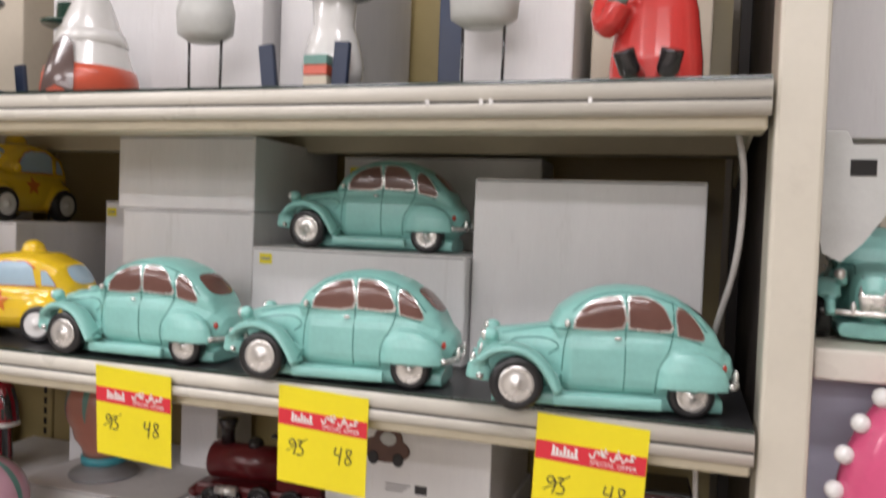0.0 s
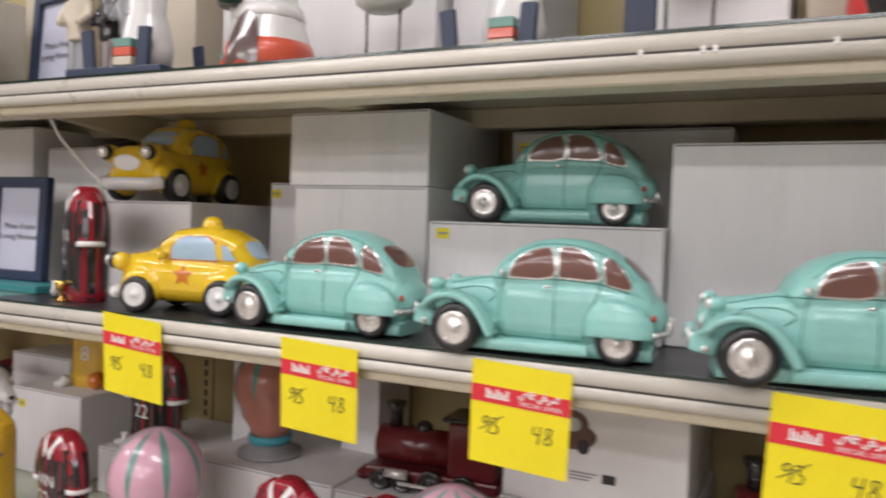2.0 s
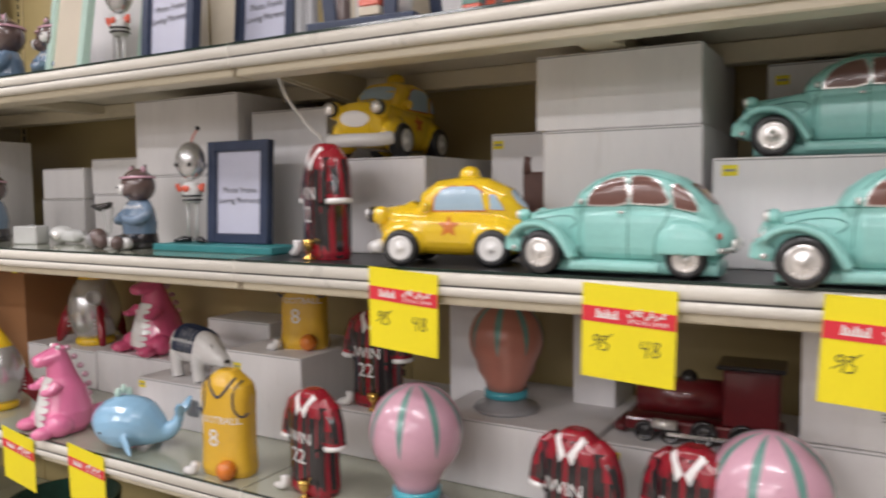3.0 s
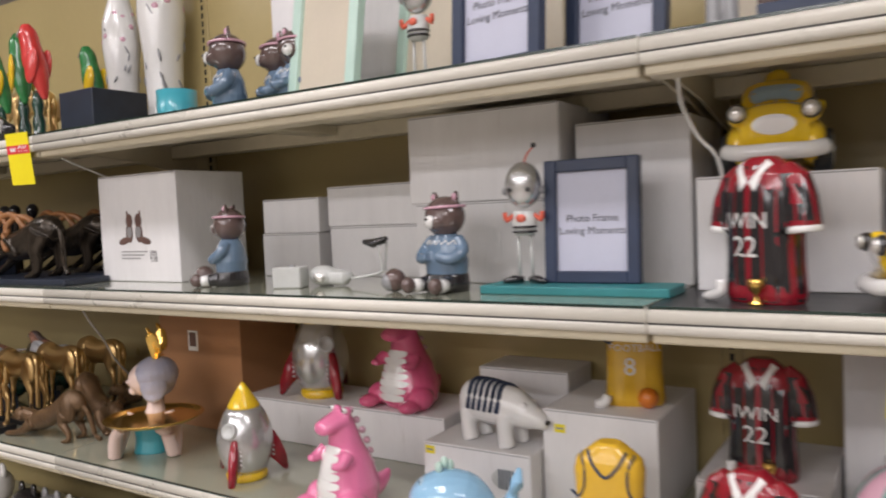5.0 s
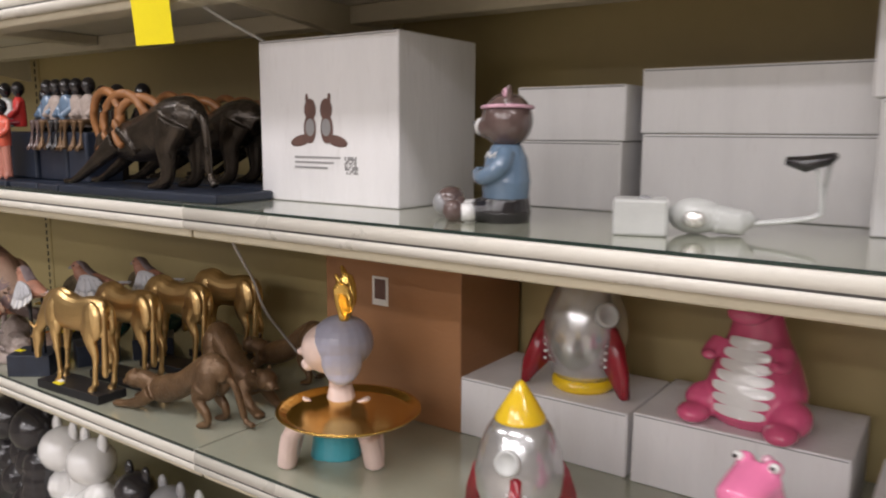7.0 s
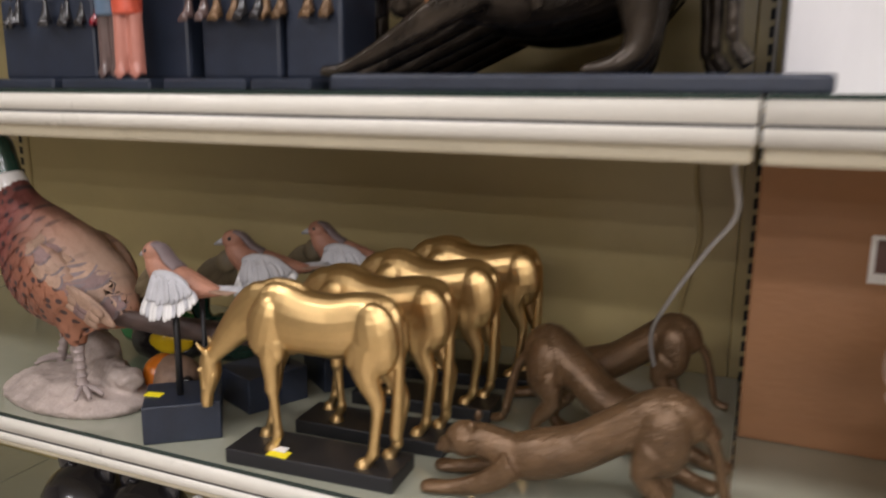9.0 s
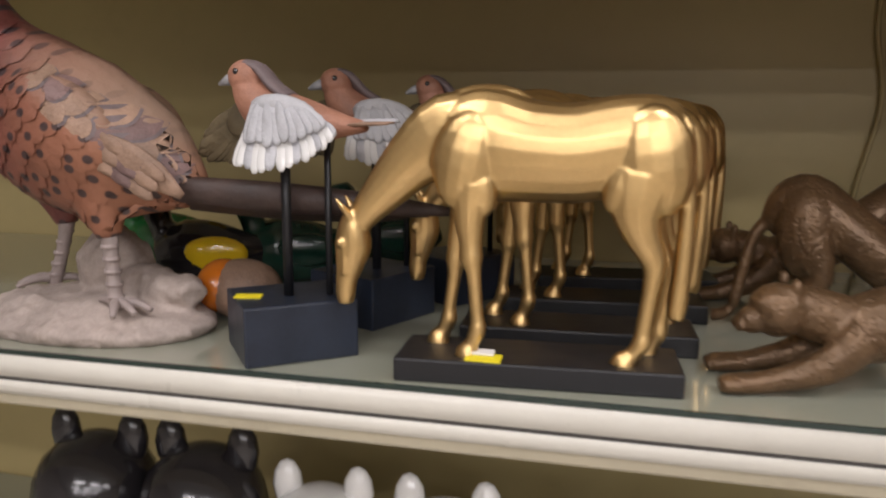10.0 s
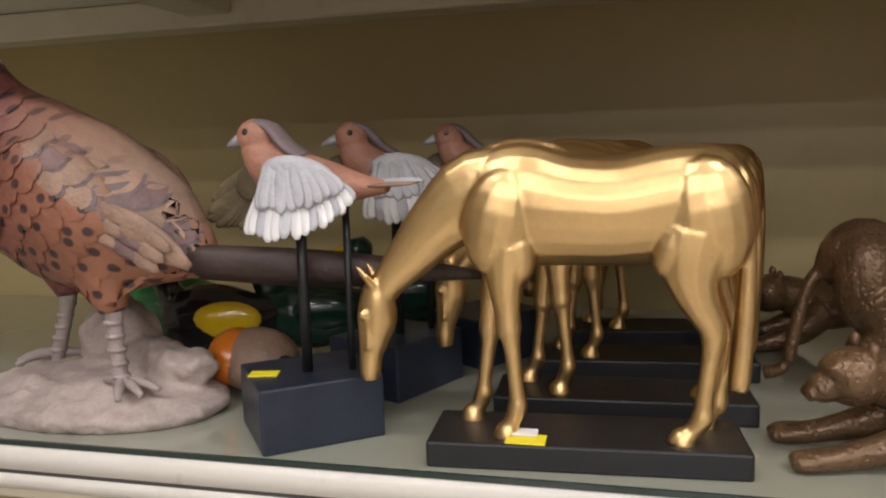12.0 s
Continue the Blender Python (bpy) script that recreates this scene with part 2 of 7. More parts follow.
def pheasant_coat():
    """Rust to buff plumage with dark spots on it."""
    m = paint("spotted_rust_feather", (0.15, 0.042, 0.034), 0.5, var=0.45, scale=14, bump=0.6, bscale=120)
    nt = m.node_tree
    b = nt.nodes["Principled BSDF"]
    base = b.inputs["Base Color"].links[0].from_socket
    tc = nt.nodes.new("ShaderNodeTexCoord")
    sep = nt.nodes.new("ShaderNodeSeparateXYZ")
    nt.links.new(tc.outputs["Object"], sep.inputs[0])
    mr = nt.nodes.new("ShaderNodeMapRange")
    mr.inputs["From Min"].default_value, mr.inputs["From Max"].default_value = -0.045, 0.06
    nt.links.new(sep.outputs["X"], mr.inputs["Value"])
    buff = nt.nodes.new("ShaderNodeMix")
    buff.data_type = "RGBA"
    buff.inputs["B"].default_value = (0.34, 0.145, 0.08, 1)
    nt.links.new(mr.outputs[0], buff.inputs["Factor"])
    nt.links.new(base, buff.inputs["A"])
    slope = nt.nodes.new("ShaderNodeMath")
    slope.operation = "MULTIPLY_ADD"
    slope.inputs[1].default_value = 0.62
    nt.links.new(sep.outputs["X"], slope.inputs[0])
    nt.links.new(sep.outputs["Z"], slope.inputs[2])
    ridge = nt.nodes.new("ShaderNodeMapRange")
    ridge.inputs["From Min"].default_value, ridge.inputs["From Max"].default_value = 0.186, 0.212
    nt.links.new(slope.outputs[0], ridge.inputs["Value"])
    both = nt.nodes.new("ShaderNodeMath")
    both.operation = "MULTIPLY"
    nt.links.new(ridge.outputs[0], both.inputs[0])
    nt.links.new(mr.outputs[0], both.inputs[1])
    cream = nt.nodes.new("ShaderNodeMix")
    cream.data_type = "RGBA"
    cream.inputs["B"].default_value = (0.32, 0.21, 0.15, 1)
    nt.links.new(both.outputs[0], cream.inputs["Factor"])
    nt.links.new(buff.outputs["Result"], cream.inputs["A"])
    mp = nt.nodes.new("ShaderNodeCombineXYZ")
    nt.links.new(sep.outputs["X"], mp.inputs["X"])
    nt.links.new(sep.outputs["Z"], mp.inputs["Y"])
    v = nt.nodes.new("ShaderNodeTexVoronoi")
    v.voronoi_dimensions = "2D"
    v.inputs["Scale"].default_value = 64
    v.inputs["Randomness"].default_value = 0.6
    nt.links.new(mp.outputs[0], v.inputs["Vector"])
    lo = nt.nodes.new("ShaderNodeMapRange")
    lo.inputs["From Min"].default_value, lo.inputs["From Max"].default_value = 0.17, 0.25
    lo.inputs["To Min"].default_value, lo.inputs["To Max"].default_value = 0.9, 0
    nt.links.new(v.outputs["Distance"], lo.inputs["Value"])
    spot = nt.nodes.new("ShaderNodeMix")
    spot.data_type = "RGBA"
    spot.inputs["B"].default_value = (0.03, 0.022, 0.025, 1)
    thin = nt.nodes.new("ShaderNodeMath")
    thin.operation = "MULTIPLY_ADD"
    thin.inputs[1].default_value, thin.inputs[2].default_value = -0.85, 1.0
    nt.links.new(both.outputs[0], thin.inputs[0])
    few = nt.nodes.new("ShaderNodeMath")
    few.operation = "MULTIPLY"
    nt.links.new(thin.outputs[0], few.inputs[0])
    nt.links.new(lo.outputs[0], few.inputs[1])
    nt.links.new(few.outputs[0], spot.inputs["Factor"])
    nt.links.new(cream.outputs["Result"], spot.inputs["A"])
    nt.links.new(spot.outputs["Result"], b.inputs["Base Color"])
    return m


PHEASANT = pheasant_coat()


def spotted_bronze(m, scale, depth):
    """Presses round pits into a cast surface."""
    nt = m.node_tree
    b = nt.nodes["Principled BSDF"]
    tc = nt.nodes.new("ShaderNodeTexCoord")
    v = nt.nodes.new("ShaderNodeTexVoronoi")
    v.inputs["Scale"].default_value = scale
    nt.links.new(tc.outputs["Object"], v.inputs["Vector"])
    mr = nt.nodes.new("ShaderNodeMapRange")
    mr.inputs["From Min"].default_value, mr.inputs["From Max"].default_value = 0.25, 0.45
    nt.links.new(v.outputs["Distance"], mr.inputs["Value"])
    bp = nt.nodes.new("ShaderNodeBump")
    bp.inputs["Strength"].default_value = 0.7
    bp.inputs["Distance"].default_value = depth
    nt.links.new(mr.outputs[0], bp.inputs["Height"])
    old = b.inputs["Normal"].links[0].from_socket
    nt.links.new(old, bp.inputs["Normal"])
    nt.links.new(bp.outputs["Normal"], b.inputs["Normal"])


spotted_bronze(BRONZE, 240, 0.0005)


# ---- tools ----
def part(name, data, material, parent=None, label="", smooth=True):
    """Links a bmesh or a mesh as one mesh object, under a thing or a part."""
    if isinstance(data, bmesh.types.BMesh):
        me = bpy.data.meshes.new(name)
        bmesh.ops.recalc_face_normals(data, faces=data.faces)
        data.to_mesh(me)
        data.free()
    else:
        me = data
    if material and not me.materials:
        me.materials.append(material)
    me.shade_smooth() if smooth else me.shade_flat()
    ob = new(name, me)
    if parent:
        ob.parent = parent
    if label:
        tagged(ob, label)
    return ob


def thing(name, label, category, m, group="", kind=""):
    ob = new(name)
    ob.matrix_world = m
    ob.empty_display_size = 0.03
    return tagged(ob, label, category, group, kind)


def brick(bm, lo, hi, bevel=0.0, seg=1):
    vs = [bm.verts.new((x, y, z)) for z in (lo[2], hi[2]) for y in (lo[1], hi[1]) for x in (lo[0], hi[0])]
    fs = [bm.faces.new([vs[i] for i in q]) for q in ((0, 2, 3, 1), (4, 5, 7, 6), (0, 1, 5, 4), (2, 6, 7, 3), (0, 4, 6, 2), (1, 3, 7, 5))]
    if bevel:
        es = list({e for f in fs for e in f.edges})
        bmesh.ops.bevel(bm, geom=es, offset=bevel, segments=seg, affect="EDGES", profile=0.5)
    return bm


def box_bm(lo, hi, bevel=0.0, seg=1):
    return brick(bmesh.new(), lo, hi, bevel, seg)


def loft(bm, rings, n=16, power=2.0, up=(0, 0, 1)):
    """A closed skin through rings (x, y, z, half width, half height) along a line."""
    cs = [Vector(r[:3]) for r in rings]
    loops = []
    for i, r in enumerate(rings):
        t = (cs[min(i + 1, len(cs) - 1)] - cs[max(i - 1, 0)]).normalized()
        ref = Vector(up)
        if abs(t.dot(ref)) > 0.92:
            ref = Vector((0, 1, 0)) if abs(t.y) < 0.9 else Vector((1, 0, 0))
        side = t.cross(ref).normalized()
        high = side.cross(t).normalized()
        loop = []
        for k in range(n):
            a = 2 * math.pi * k / n
            c, s = math.cos(a), math.sin(a)
            q = 2.0 / power
            loop.append(bm.verts.new(cs[i] + side * (math.copysign(abs(c) ** q, c) * r[3]) + high * (math.copysign(abs(s) ** q, s) * r[4])))
        loops.append(loop)
    for a, b in zip(loops, loops[1:]):
        for k in range(n):
            bm.faces.new((a[k], a[(k + 1) % n], b[(k + 1) % n], b[k]))
    bm.faces.new(loops[0][::-1])
    bm.faces.new(loops[-1])
    return bm


def tube(bm, pts, radii, n=8):
    if not hasattr(radii, "__len__"):
        radii = [radii] * len(pts)
    return loft(bm, [(*p, r, r) for p, r in zip(pts, radii)], n)


def ball(bm, c, r, seg=16, rot=(0, 0, 0)):
    if not hasattr(r, "__len__"):
        r = (r, r, r)
    m = Matrix.Translation(c) @ Euler([radians(a) for a in rot]).to_matrix().to_4x4() @ Matrix.Diagonal((*r, 1))
    bmesh.ops.create_uvsphere(bm, u_segments=seg, v_segments=max(6, seg * 2 // 3), radius=1, matrix=m)
    return bm


def lathe(bm, profile, n=24, c=(0, 0)):
    """A turned shape about the vertical, from (radius, height) pairs."""
    loops = []
    for r, z in profile:
        loops.append([bm.verts.new((c[0] + max(r, 1e-4) * math.cos(2 * math.pi * k / n), c[1] + max(r, 1e-4) * math.sin(2 * math.pi * k / n), z)) for k in range(n)])
    for a, b in zip(loops, loops[1:]):
        for k in range(n):
            bm.faces.new((a[k], a[(k + 1) % n], b[(k + 1) % n], b[k]))
    bm.faces.new(loops[0][::-1])
    bm.faces.new(loops[-1])
    return bm


def fused(bm, voxel=0.0025, smooth=4):
    """One smooth skin round all the shapes of a bmesh, as a mesh."""
    me = bpy.data.meshes.new("skin")
    bmesh.ops.recalc_face_normals(bm, faces=bm.faces)
    bm.to_mesh(me)
    bm.free()
    ob = new("skin", me)
    r = ob.modifiers.new("remesh", "REMESH")
    r.mode, r.voxel_size, r.use_smooth_shade = "VOXEL", voxel, True
    s = ob.modifiers.new("smooth", "SMOOTH")
    s.factor, s.iterations = 0.5, smooth
    dg = bpy.context.evaluated_depsgraph_get()
    out = bpy.data.meshes.new_from_object(ob.evaluated_get(dg))
    bpy.data.objects.remove(ob)
    return out


def tree_of(me):
    return BVHTree.FromPolygons([v.co for v in me.vertices], [p.vertices for p in me.polygons])


def decal(bm, bvh, origin, toward, outline, lift=0.0008, rings=4, up=(0, 0, 1)):
    """A thin patch that lies on a surface: an outline (across, up) laid on it along a direction."""
    d = Vector(toward).normalized()
    side = d.cross(Vector(up)).normalized()
    high = side.cross(d).normalized()
    o = Vector(origin)
    cu = sum(p[0] for p in outline) / len(outline)
    cv = sum(p[1] for p in outline) / len(outline)

    def drop(u, v):
        p = o + side * u + high * v
        hit, nor, _, dist = bvh.ray_cast(p - d * 0.3, d)
        if hit is None:
            hit = bvh.find_nearest(p + d * 0.15)[0]
        return bm.verts.new(hit - d * lift)

    mid = drop(cu, cv)
    prev = None
    n = len(outline)
    for i in range(1, rings + 1):
        k = i / rings
        loop = [drop(cu + (u - cu) * k, cv + (v - cv) * k) for u, v in outline]
        for j in range(n):
            if prev is None:
                bm.faces.new((mid, loop[j], loop[(j + 1) % n]))
            else:
                bm.faces.new((prev[j], loop[j], loop[(j + 1) % n], prev[(j + 1) % n]))
        prev = loop
    return bm


def oval(a, b, c=(0, 0), n=16, power=2.0):
    q = 2 / power
    return [(c[0] + a * math.copysign(abs(math.cos(t)) ** q, math.cos(t)), c[1] + b * math.copysign(abs(math.sin(t)) ** q, math.sin(t))) for t in [2 * math.pi * k / n for k in range(n)]]


def smooth_line(pts, steps=5):
    """A finer line through the points."""
    out = []
    for i in range(len(pts) - 1):
        p0, p1, p2, p3 = pts[max(i - 1, 0)], pts[i], pts[i + 1], pts[min(i + 2, len(pts) - 1)]
        for k in range(steps):
            t = k / steps
            out.append(tuple(0.5 * (2 * b + (c - a) * t + (2 * a - 5 * b + 4 * c - d) * t * t + (3 * b - a - 3 * c + d) * t ** 3) for a, b, c, d in zip(p0, p1, p2, p3)))
    out.append(tuple(pts[-1]))
    return out


def lettering(text, size, align="CENTER"):
    """Flat letters of the built-in font as a mesh, standing in the x-z plane and facing -y."""
    cu = bpy.data.curves.new("lettering", "FONT")
    cu.body, cu.size, cu.align_x, cu.align_y, cu.resolution_u = text, size, align, "CENTER", 2
    ob = new("lettering", cu)
    me = bpy.data.meshes.new_from_object(ob.evaluated_get(bpy.context.evaluated_depsgraph_get()))
    bpy.data.objects.remove(ob)
    me.transform(Matrix.Rotation(radians(90), 4, "X"))
    return me


def column(b, rings, n=24, power=2.3):
    """A closed skin through level rings (z, half x, half y, centre x, centre y)."""
    loops = []
    for z, hx, hy, cx, cy in rings:
        loop = []
        for k in range(n):
            a = 2 * math.pi * k / n
            q = 2.0 / power
            loop.append(b.verts.new((cx + math.copysign(abs(math.cos(a)) ** q, math.cos(a)) * hx, cy + math.copysign(abs(math.sin(a)) ** q, math.sin(a)) * hy, z)))
        loops.append(loop)
    for a, c in zip(loops, loops[1:]):
        for k in range(n):
            b.faces.new((a[k], a[(k + 1) % n], c[(k + 1) % n], c[k]))
    b.faces.new(loops[0][::-1])
    b.faces.new(loops[-1])
    return b


def limb(b, pts, n=12, steps=3):
    """A bent limb in an upright plane along x: (x, y, z, half width across, half width in the plane)."""
    return loft(b, [(x, y, z, r2, r1) for x, y, z, r1, r2 in smooth_line(pts, steps)], n, 2.0, up=(0, 1, 0))


# ---- the room ----
S1, S2, S3, S4 = 1.684, 1.372, 1.024, 0.66
BACK_Y = 0.46


def slab(name, lo, hi, material, label, category):
    return tagged(part(name, box_bm(lo, hi), material, smooth=False), label, category, kind="structure")


slab("floor", (-5, -9.0, -0.1), (4, 0.9, 0), FLOOR, "pale glossy ceramic shop floor", "floor")
slab("ceiling", (-5, -9.0, 3.0), (4, 0.9, 3.1), CEILING, "white suspended shop ceiling", "ceiling")
slab("wall_north", (-5, 0.9, 0), (4, 1.0, 3.0), WALL, "plain painted shop wall behind the shelves", "wall")
slab("wall_south", (-5, -9.1, 0), (4, -9.0, 3.0), WALL, "plain painted shop wall across the aisle", "wall")
slab("wall_west", (-5.1, -9.1, 0), (-5, 1.0, 3.0), WALL, "plain painted shop wall", "wall")
slab("wall_east", (4, -9.1, 0), (4.1, 1.0, 3.0), WALL, "plain painted shop wall", "wall")

for lx in (-2.6, -0.7, 1.2):
    # the rows beyond -3.1 are unseen additions for low-angle light
    for ly, off in ((-0.95, 0), (-3.1, 0.5), (-4.6, 0), (-6.2, 0.5), (-8.0, 0)):
        lamp = thing("ceiling_light", "unseen long white fluorescent ceiling light with a frosted diffuser", "ceiling light", pose(lx + off, ly, 2.945), "ceiling lights")
        part("frame", box_bm((-0.64, -0.15, 0.012), (0.64, 0.15, 0.055), 0.004), CREAM, lamp, smooth=False)
        part("diffuser", box_bm((-0.62, -0.13, 0.0), (0.62, 0.13, 0.012), 0.003), TUBE, lamp, smooth=False)


# ---- the shelving ----
def rail_profile():
    """Section of the shelf's front rail: a rounded upper face, a groove, and a lower lip."""
    pts = [(0.012, -0.001)]
    for k in range(7):
        a = math.pi / 2 + math.pi / 2 * k / 6
        pts.append((0.009 + 0.009 * math.cos(a), -0.010 + 0.009 * math.sin(a)))
    pts += [(0.0, -0.0185), (0.003, -0.0195), (0.003, -0.021), (0.0, -0.022)]
    for k in range(7):
        a = math.pi + math.pi / 2 * k / 6
        pts.append((0.008 + 0.008 * math.cos(a), -0.026 + 0.008 * math.sin(a)))
    pts += [(0.012, -0.034)]
    return pts


def shelf(x0, x1, z, label, mat_top, front=True):
    s = thing("shelf", label, "shelf", pose(x0, 0, z), "shelves of the gondola")
    w = x1 - x0
    bm = bmesh.new()
    prof = rail_profile()
    a = [bm.verts.new((0.0015, y, h)) for y, h in prof]
    b = [bm.verts.new((w - 0.0015, y, h)) for y, h in prof]
    n = len(prof)
    for k in range(n):
        bm.faces.new((a[k], b[k], b[(k + 1) % n], a[(k + 1) % n]))
    bm.faces.new(a[::-1])
    bm.faces.new(b)
    part("front_rail", bm, RAIL, s, "glossy cream plastic price rail")
    # dark strip set in the rail's groove, standing in for its shade
    part("groove", box_bm((0.002, 0.0008, -0.0213), (w - 0.002, 0.0035, -0.0192)), GROOVE_SHADE, s, smooth=False)
    part("tray", box_bm((0.001, 0.013, -0.010), (w - 0.001, BACK_Y - 0.004, -0.0035)), CREAM, s, smooth=False)
    part("front_channel", box_bm((0.003, 0.014, -0.046), (w - 0.003, 0.060, -0.0105), 0.002), CHANNEL, s, smooth=False)
    part("rear_channel", box_bm((0.003, 0.33, -0.040), (w - 0.003, 0.37, -0.0105), 0.002), CHANNEL, s, smooth=False)
    part("cross_rib", box_bm((w * 0.38, 0.061, -0.030), (w * 0.38 + 0.05, 0.329, -0.0105), 0.002), CHANNEL, s, smooth=False)
    for bx in (0.006, w - 0.010):
        bm = bmesh.new()
        vs = []
        for xx in (bx, bx + 0.004):
            vs.append([bm.verts.new((xx, y, h)) for y, h in ((0.061, -0.0105), (BACK_Y - 0.02, -0.0105), (BACK_Y - 0.02, -0.085), (0.25, -0.05), (0.061, -0.03))])
        for k in range(5):
            bm.faces.new((vs[0][k], vs[0][(k + 1) % 5], vs[1][(k + 1) % 5], vs[1][k]))
        bm.faces.new(vs[0])
        bm.faces.new(vs[1][::-1])
        part("bracket", bm, CHANNEL, s, smooth=False)
    part("sheet", box_bm((0.002, 0.004, -0.0030), (w - 0.002, BACK_Y - 0.006, 0.0)), mat_top, s, "glass sheet laid on the tray" if mat_top is GLASSY else "dark mat laid on the tray", smooth=False)
    part("sheet_edge", box_bm((0.002, 0.0020, -0.0032), (w - 0.002, 0.0038, 0.0002)), GLASS_EDGE, s, smooth=False)
    return s


for bay, (x0, x1) in enumerate(((0.0, 1.25), (-1.25, 0.0), (-2.5, -1.25), (-3.75, -2.5))):
    for z in (S1, S2, S3, S4, 0.2):
        dark = z == S2 and bay == 0
        shelf(x0, x1, z, "cream steel gondola shelf with a dark mat" if dark else "cream steel gondola shelf with a glass sheet", DARK_MAT if dark else GLASSY)
    slab("back_panel", (x0 + 0.018, BACK_Y, 0.1), (x1 - 0.018, BACK_Y + 0.02, 2.2), BACK, "cream painted steel back panel of the shelving, darkened for shade", "back panel")
    up = thing("upright", "cream slotted steel upright of the shelving", "upright", pose(x0, BACK_Y, 0), "shelving uprights")
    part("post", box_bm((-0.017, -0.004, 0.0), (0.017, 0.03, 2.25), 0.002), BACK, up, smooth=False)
    for k in range(60):
        part("slot", box_bm((-0.0035, -0.0046, 0.9 + k * 0.02), (0.0035, -0.0035, 0.913 + k * 0.02)), SLOT, up, smooth=False)

up = thing("end_upright", "cream painted steel end post of the shelving", "upright", pose(1.252, 0, 0))
part("post", box_bm((0.0, 0.012, 0.0), (0.042, 0.07, 2.3), 0.004, 2), CREAM, up, smooth=False)
# dark sheet in place of the shaded gap behind the post
part("side_panel", box_bm((0.002, 0.0705, 0.0), (0.012, BACK_Y, 2.3)), DARK, up, "dark sheet standing in for the shaded gap beside the post", smooth=False)
part("slotted_strip", box_bm((-0.012, 0.40, 0.2), (0.0015, 0.43, 2.2)), DARK, up, smooth=False)


# ---- boxes ----
def carton(x0, x1, y0, y1, z0, z1, material=CARD, label="plain white cardboard gift box", turn=0, flap=True):
    cx, cy = (x0 + x1) / 2, (y0 + y1) / 2
    w, d, h = (x1 - x0) / 2, (y1 - y0) / 2, z1 - z0
    c = thing("carton", label, "box", pose(cx, cy, z0, 0, 0, turn), "boxes on the shelves")
    part("body", box_bm((-w, -d, 0.0003), (w, d, h), 0.0022, 2), material, c, smooth=False)
    if flap:
        part("flap", box_bm((-w + 0.003, -d - 0.0006, h - 0.0035), (w - 0.003, -d + 0.0004, h - 0.0022)), CARD_EDGE, c, "thin seam under the lid flap", smooth=False)
    return c


def sticker(c, x, z, w=0.018, h=0.013, y=None, material=STICKER):
    d = part("sticker", box_bm((x - w / 2, y - 0.0006, z - h / 2), (x + w / 2, y - 0.0001, z + h / 2)), material, c, "small yellow price sticker", smooth=False)
    part("print", box_bm((x - w * 0.36, y - 0.0009, z - h * 0.1), (x + w * 0.36, y - 0.0005, z + h * 0.12)), GREY_INK, d, smooth=False)


big = carton(0.937, 1.203, 0.17, 0.42, S2, 1.60, label="large plain white cardboard box behind a toy car")
cub = carton(0.645, 0.935, 0.15, 0.44, S2, 1.505, label="white cardboard box with a yellow sticker under a toy car")
sticker(cub, -0.125, 0.118, y=-0.145)
cbk = carton(0.68, 0.985, 0.345, 0.44, 1.505, 1.64, label="white cardboard box behind the raised toy car")
sticker(cbk, -0.133, 0.112, y=-0.0475)
carton(0.415, 0.628, 0.178, 0.44, S2, 1.549, label="lower white cardboard box of a stack")
carton(0.402, 0.624, 0.182, 0.44, 1.5495, 1.652, label="upper white cardboard box of a stack", turn=0.5)
carton(0.02, 0.232, 0.165, 0.40, S2, 1.522, label="white cardboard box under a yellow toy taxi")
cj = carton(0.275, 0.40, 0.30, 0.44, S2, 1.56, label="white cardboard box with a brown shirt printed on it")
sticker(cj, -0.05, 0.17, y=-0.07)
carton(-0.172, 0.0, 0.225, 0.42, S2, 1.615, label="tall white cardboard box behind a photo frame")
carton(-0.46, -0.185, 0.21, 0.43, S2, 1.505, label="lower white cardboard box of a stack")
carton(-0.468, -0.19, 0.208, 0.43, 1.5055, 1.652, label="upper white cardboard box of a stack")
carton(-0.724, -0.466, 0.292, 0.44, S2, 1.47, label="white cardboard box lying flat")
carton(-0.726, -0.466, 0.29, 0.44, 1.4705, 1.549, label="white cardboard box lying flat on another")
carton(-0.90, -0.745, 0.28, 0.43, S2, 1.46, label="white cardboard box lying flat")
carton(-0.895, -0.742, 0.28, 0.43, 1.4605, 1.531, label="white cardboard box lying flat on another")
pb = carton(-1.238, -0.982, 0.132, 0.31, S2, 1.597, label="white cardboard box with a printed picture of two seated figurines")


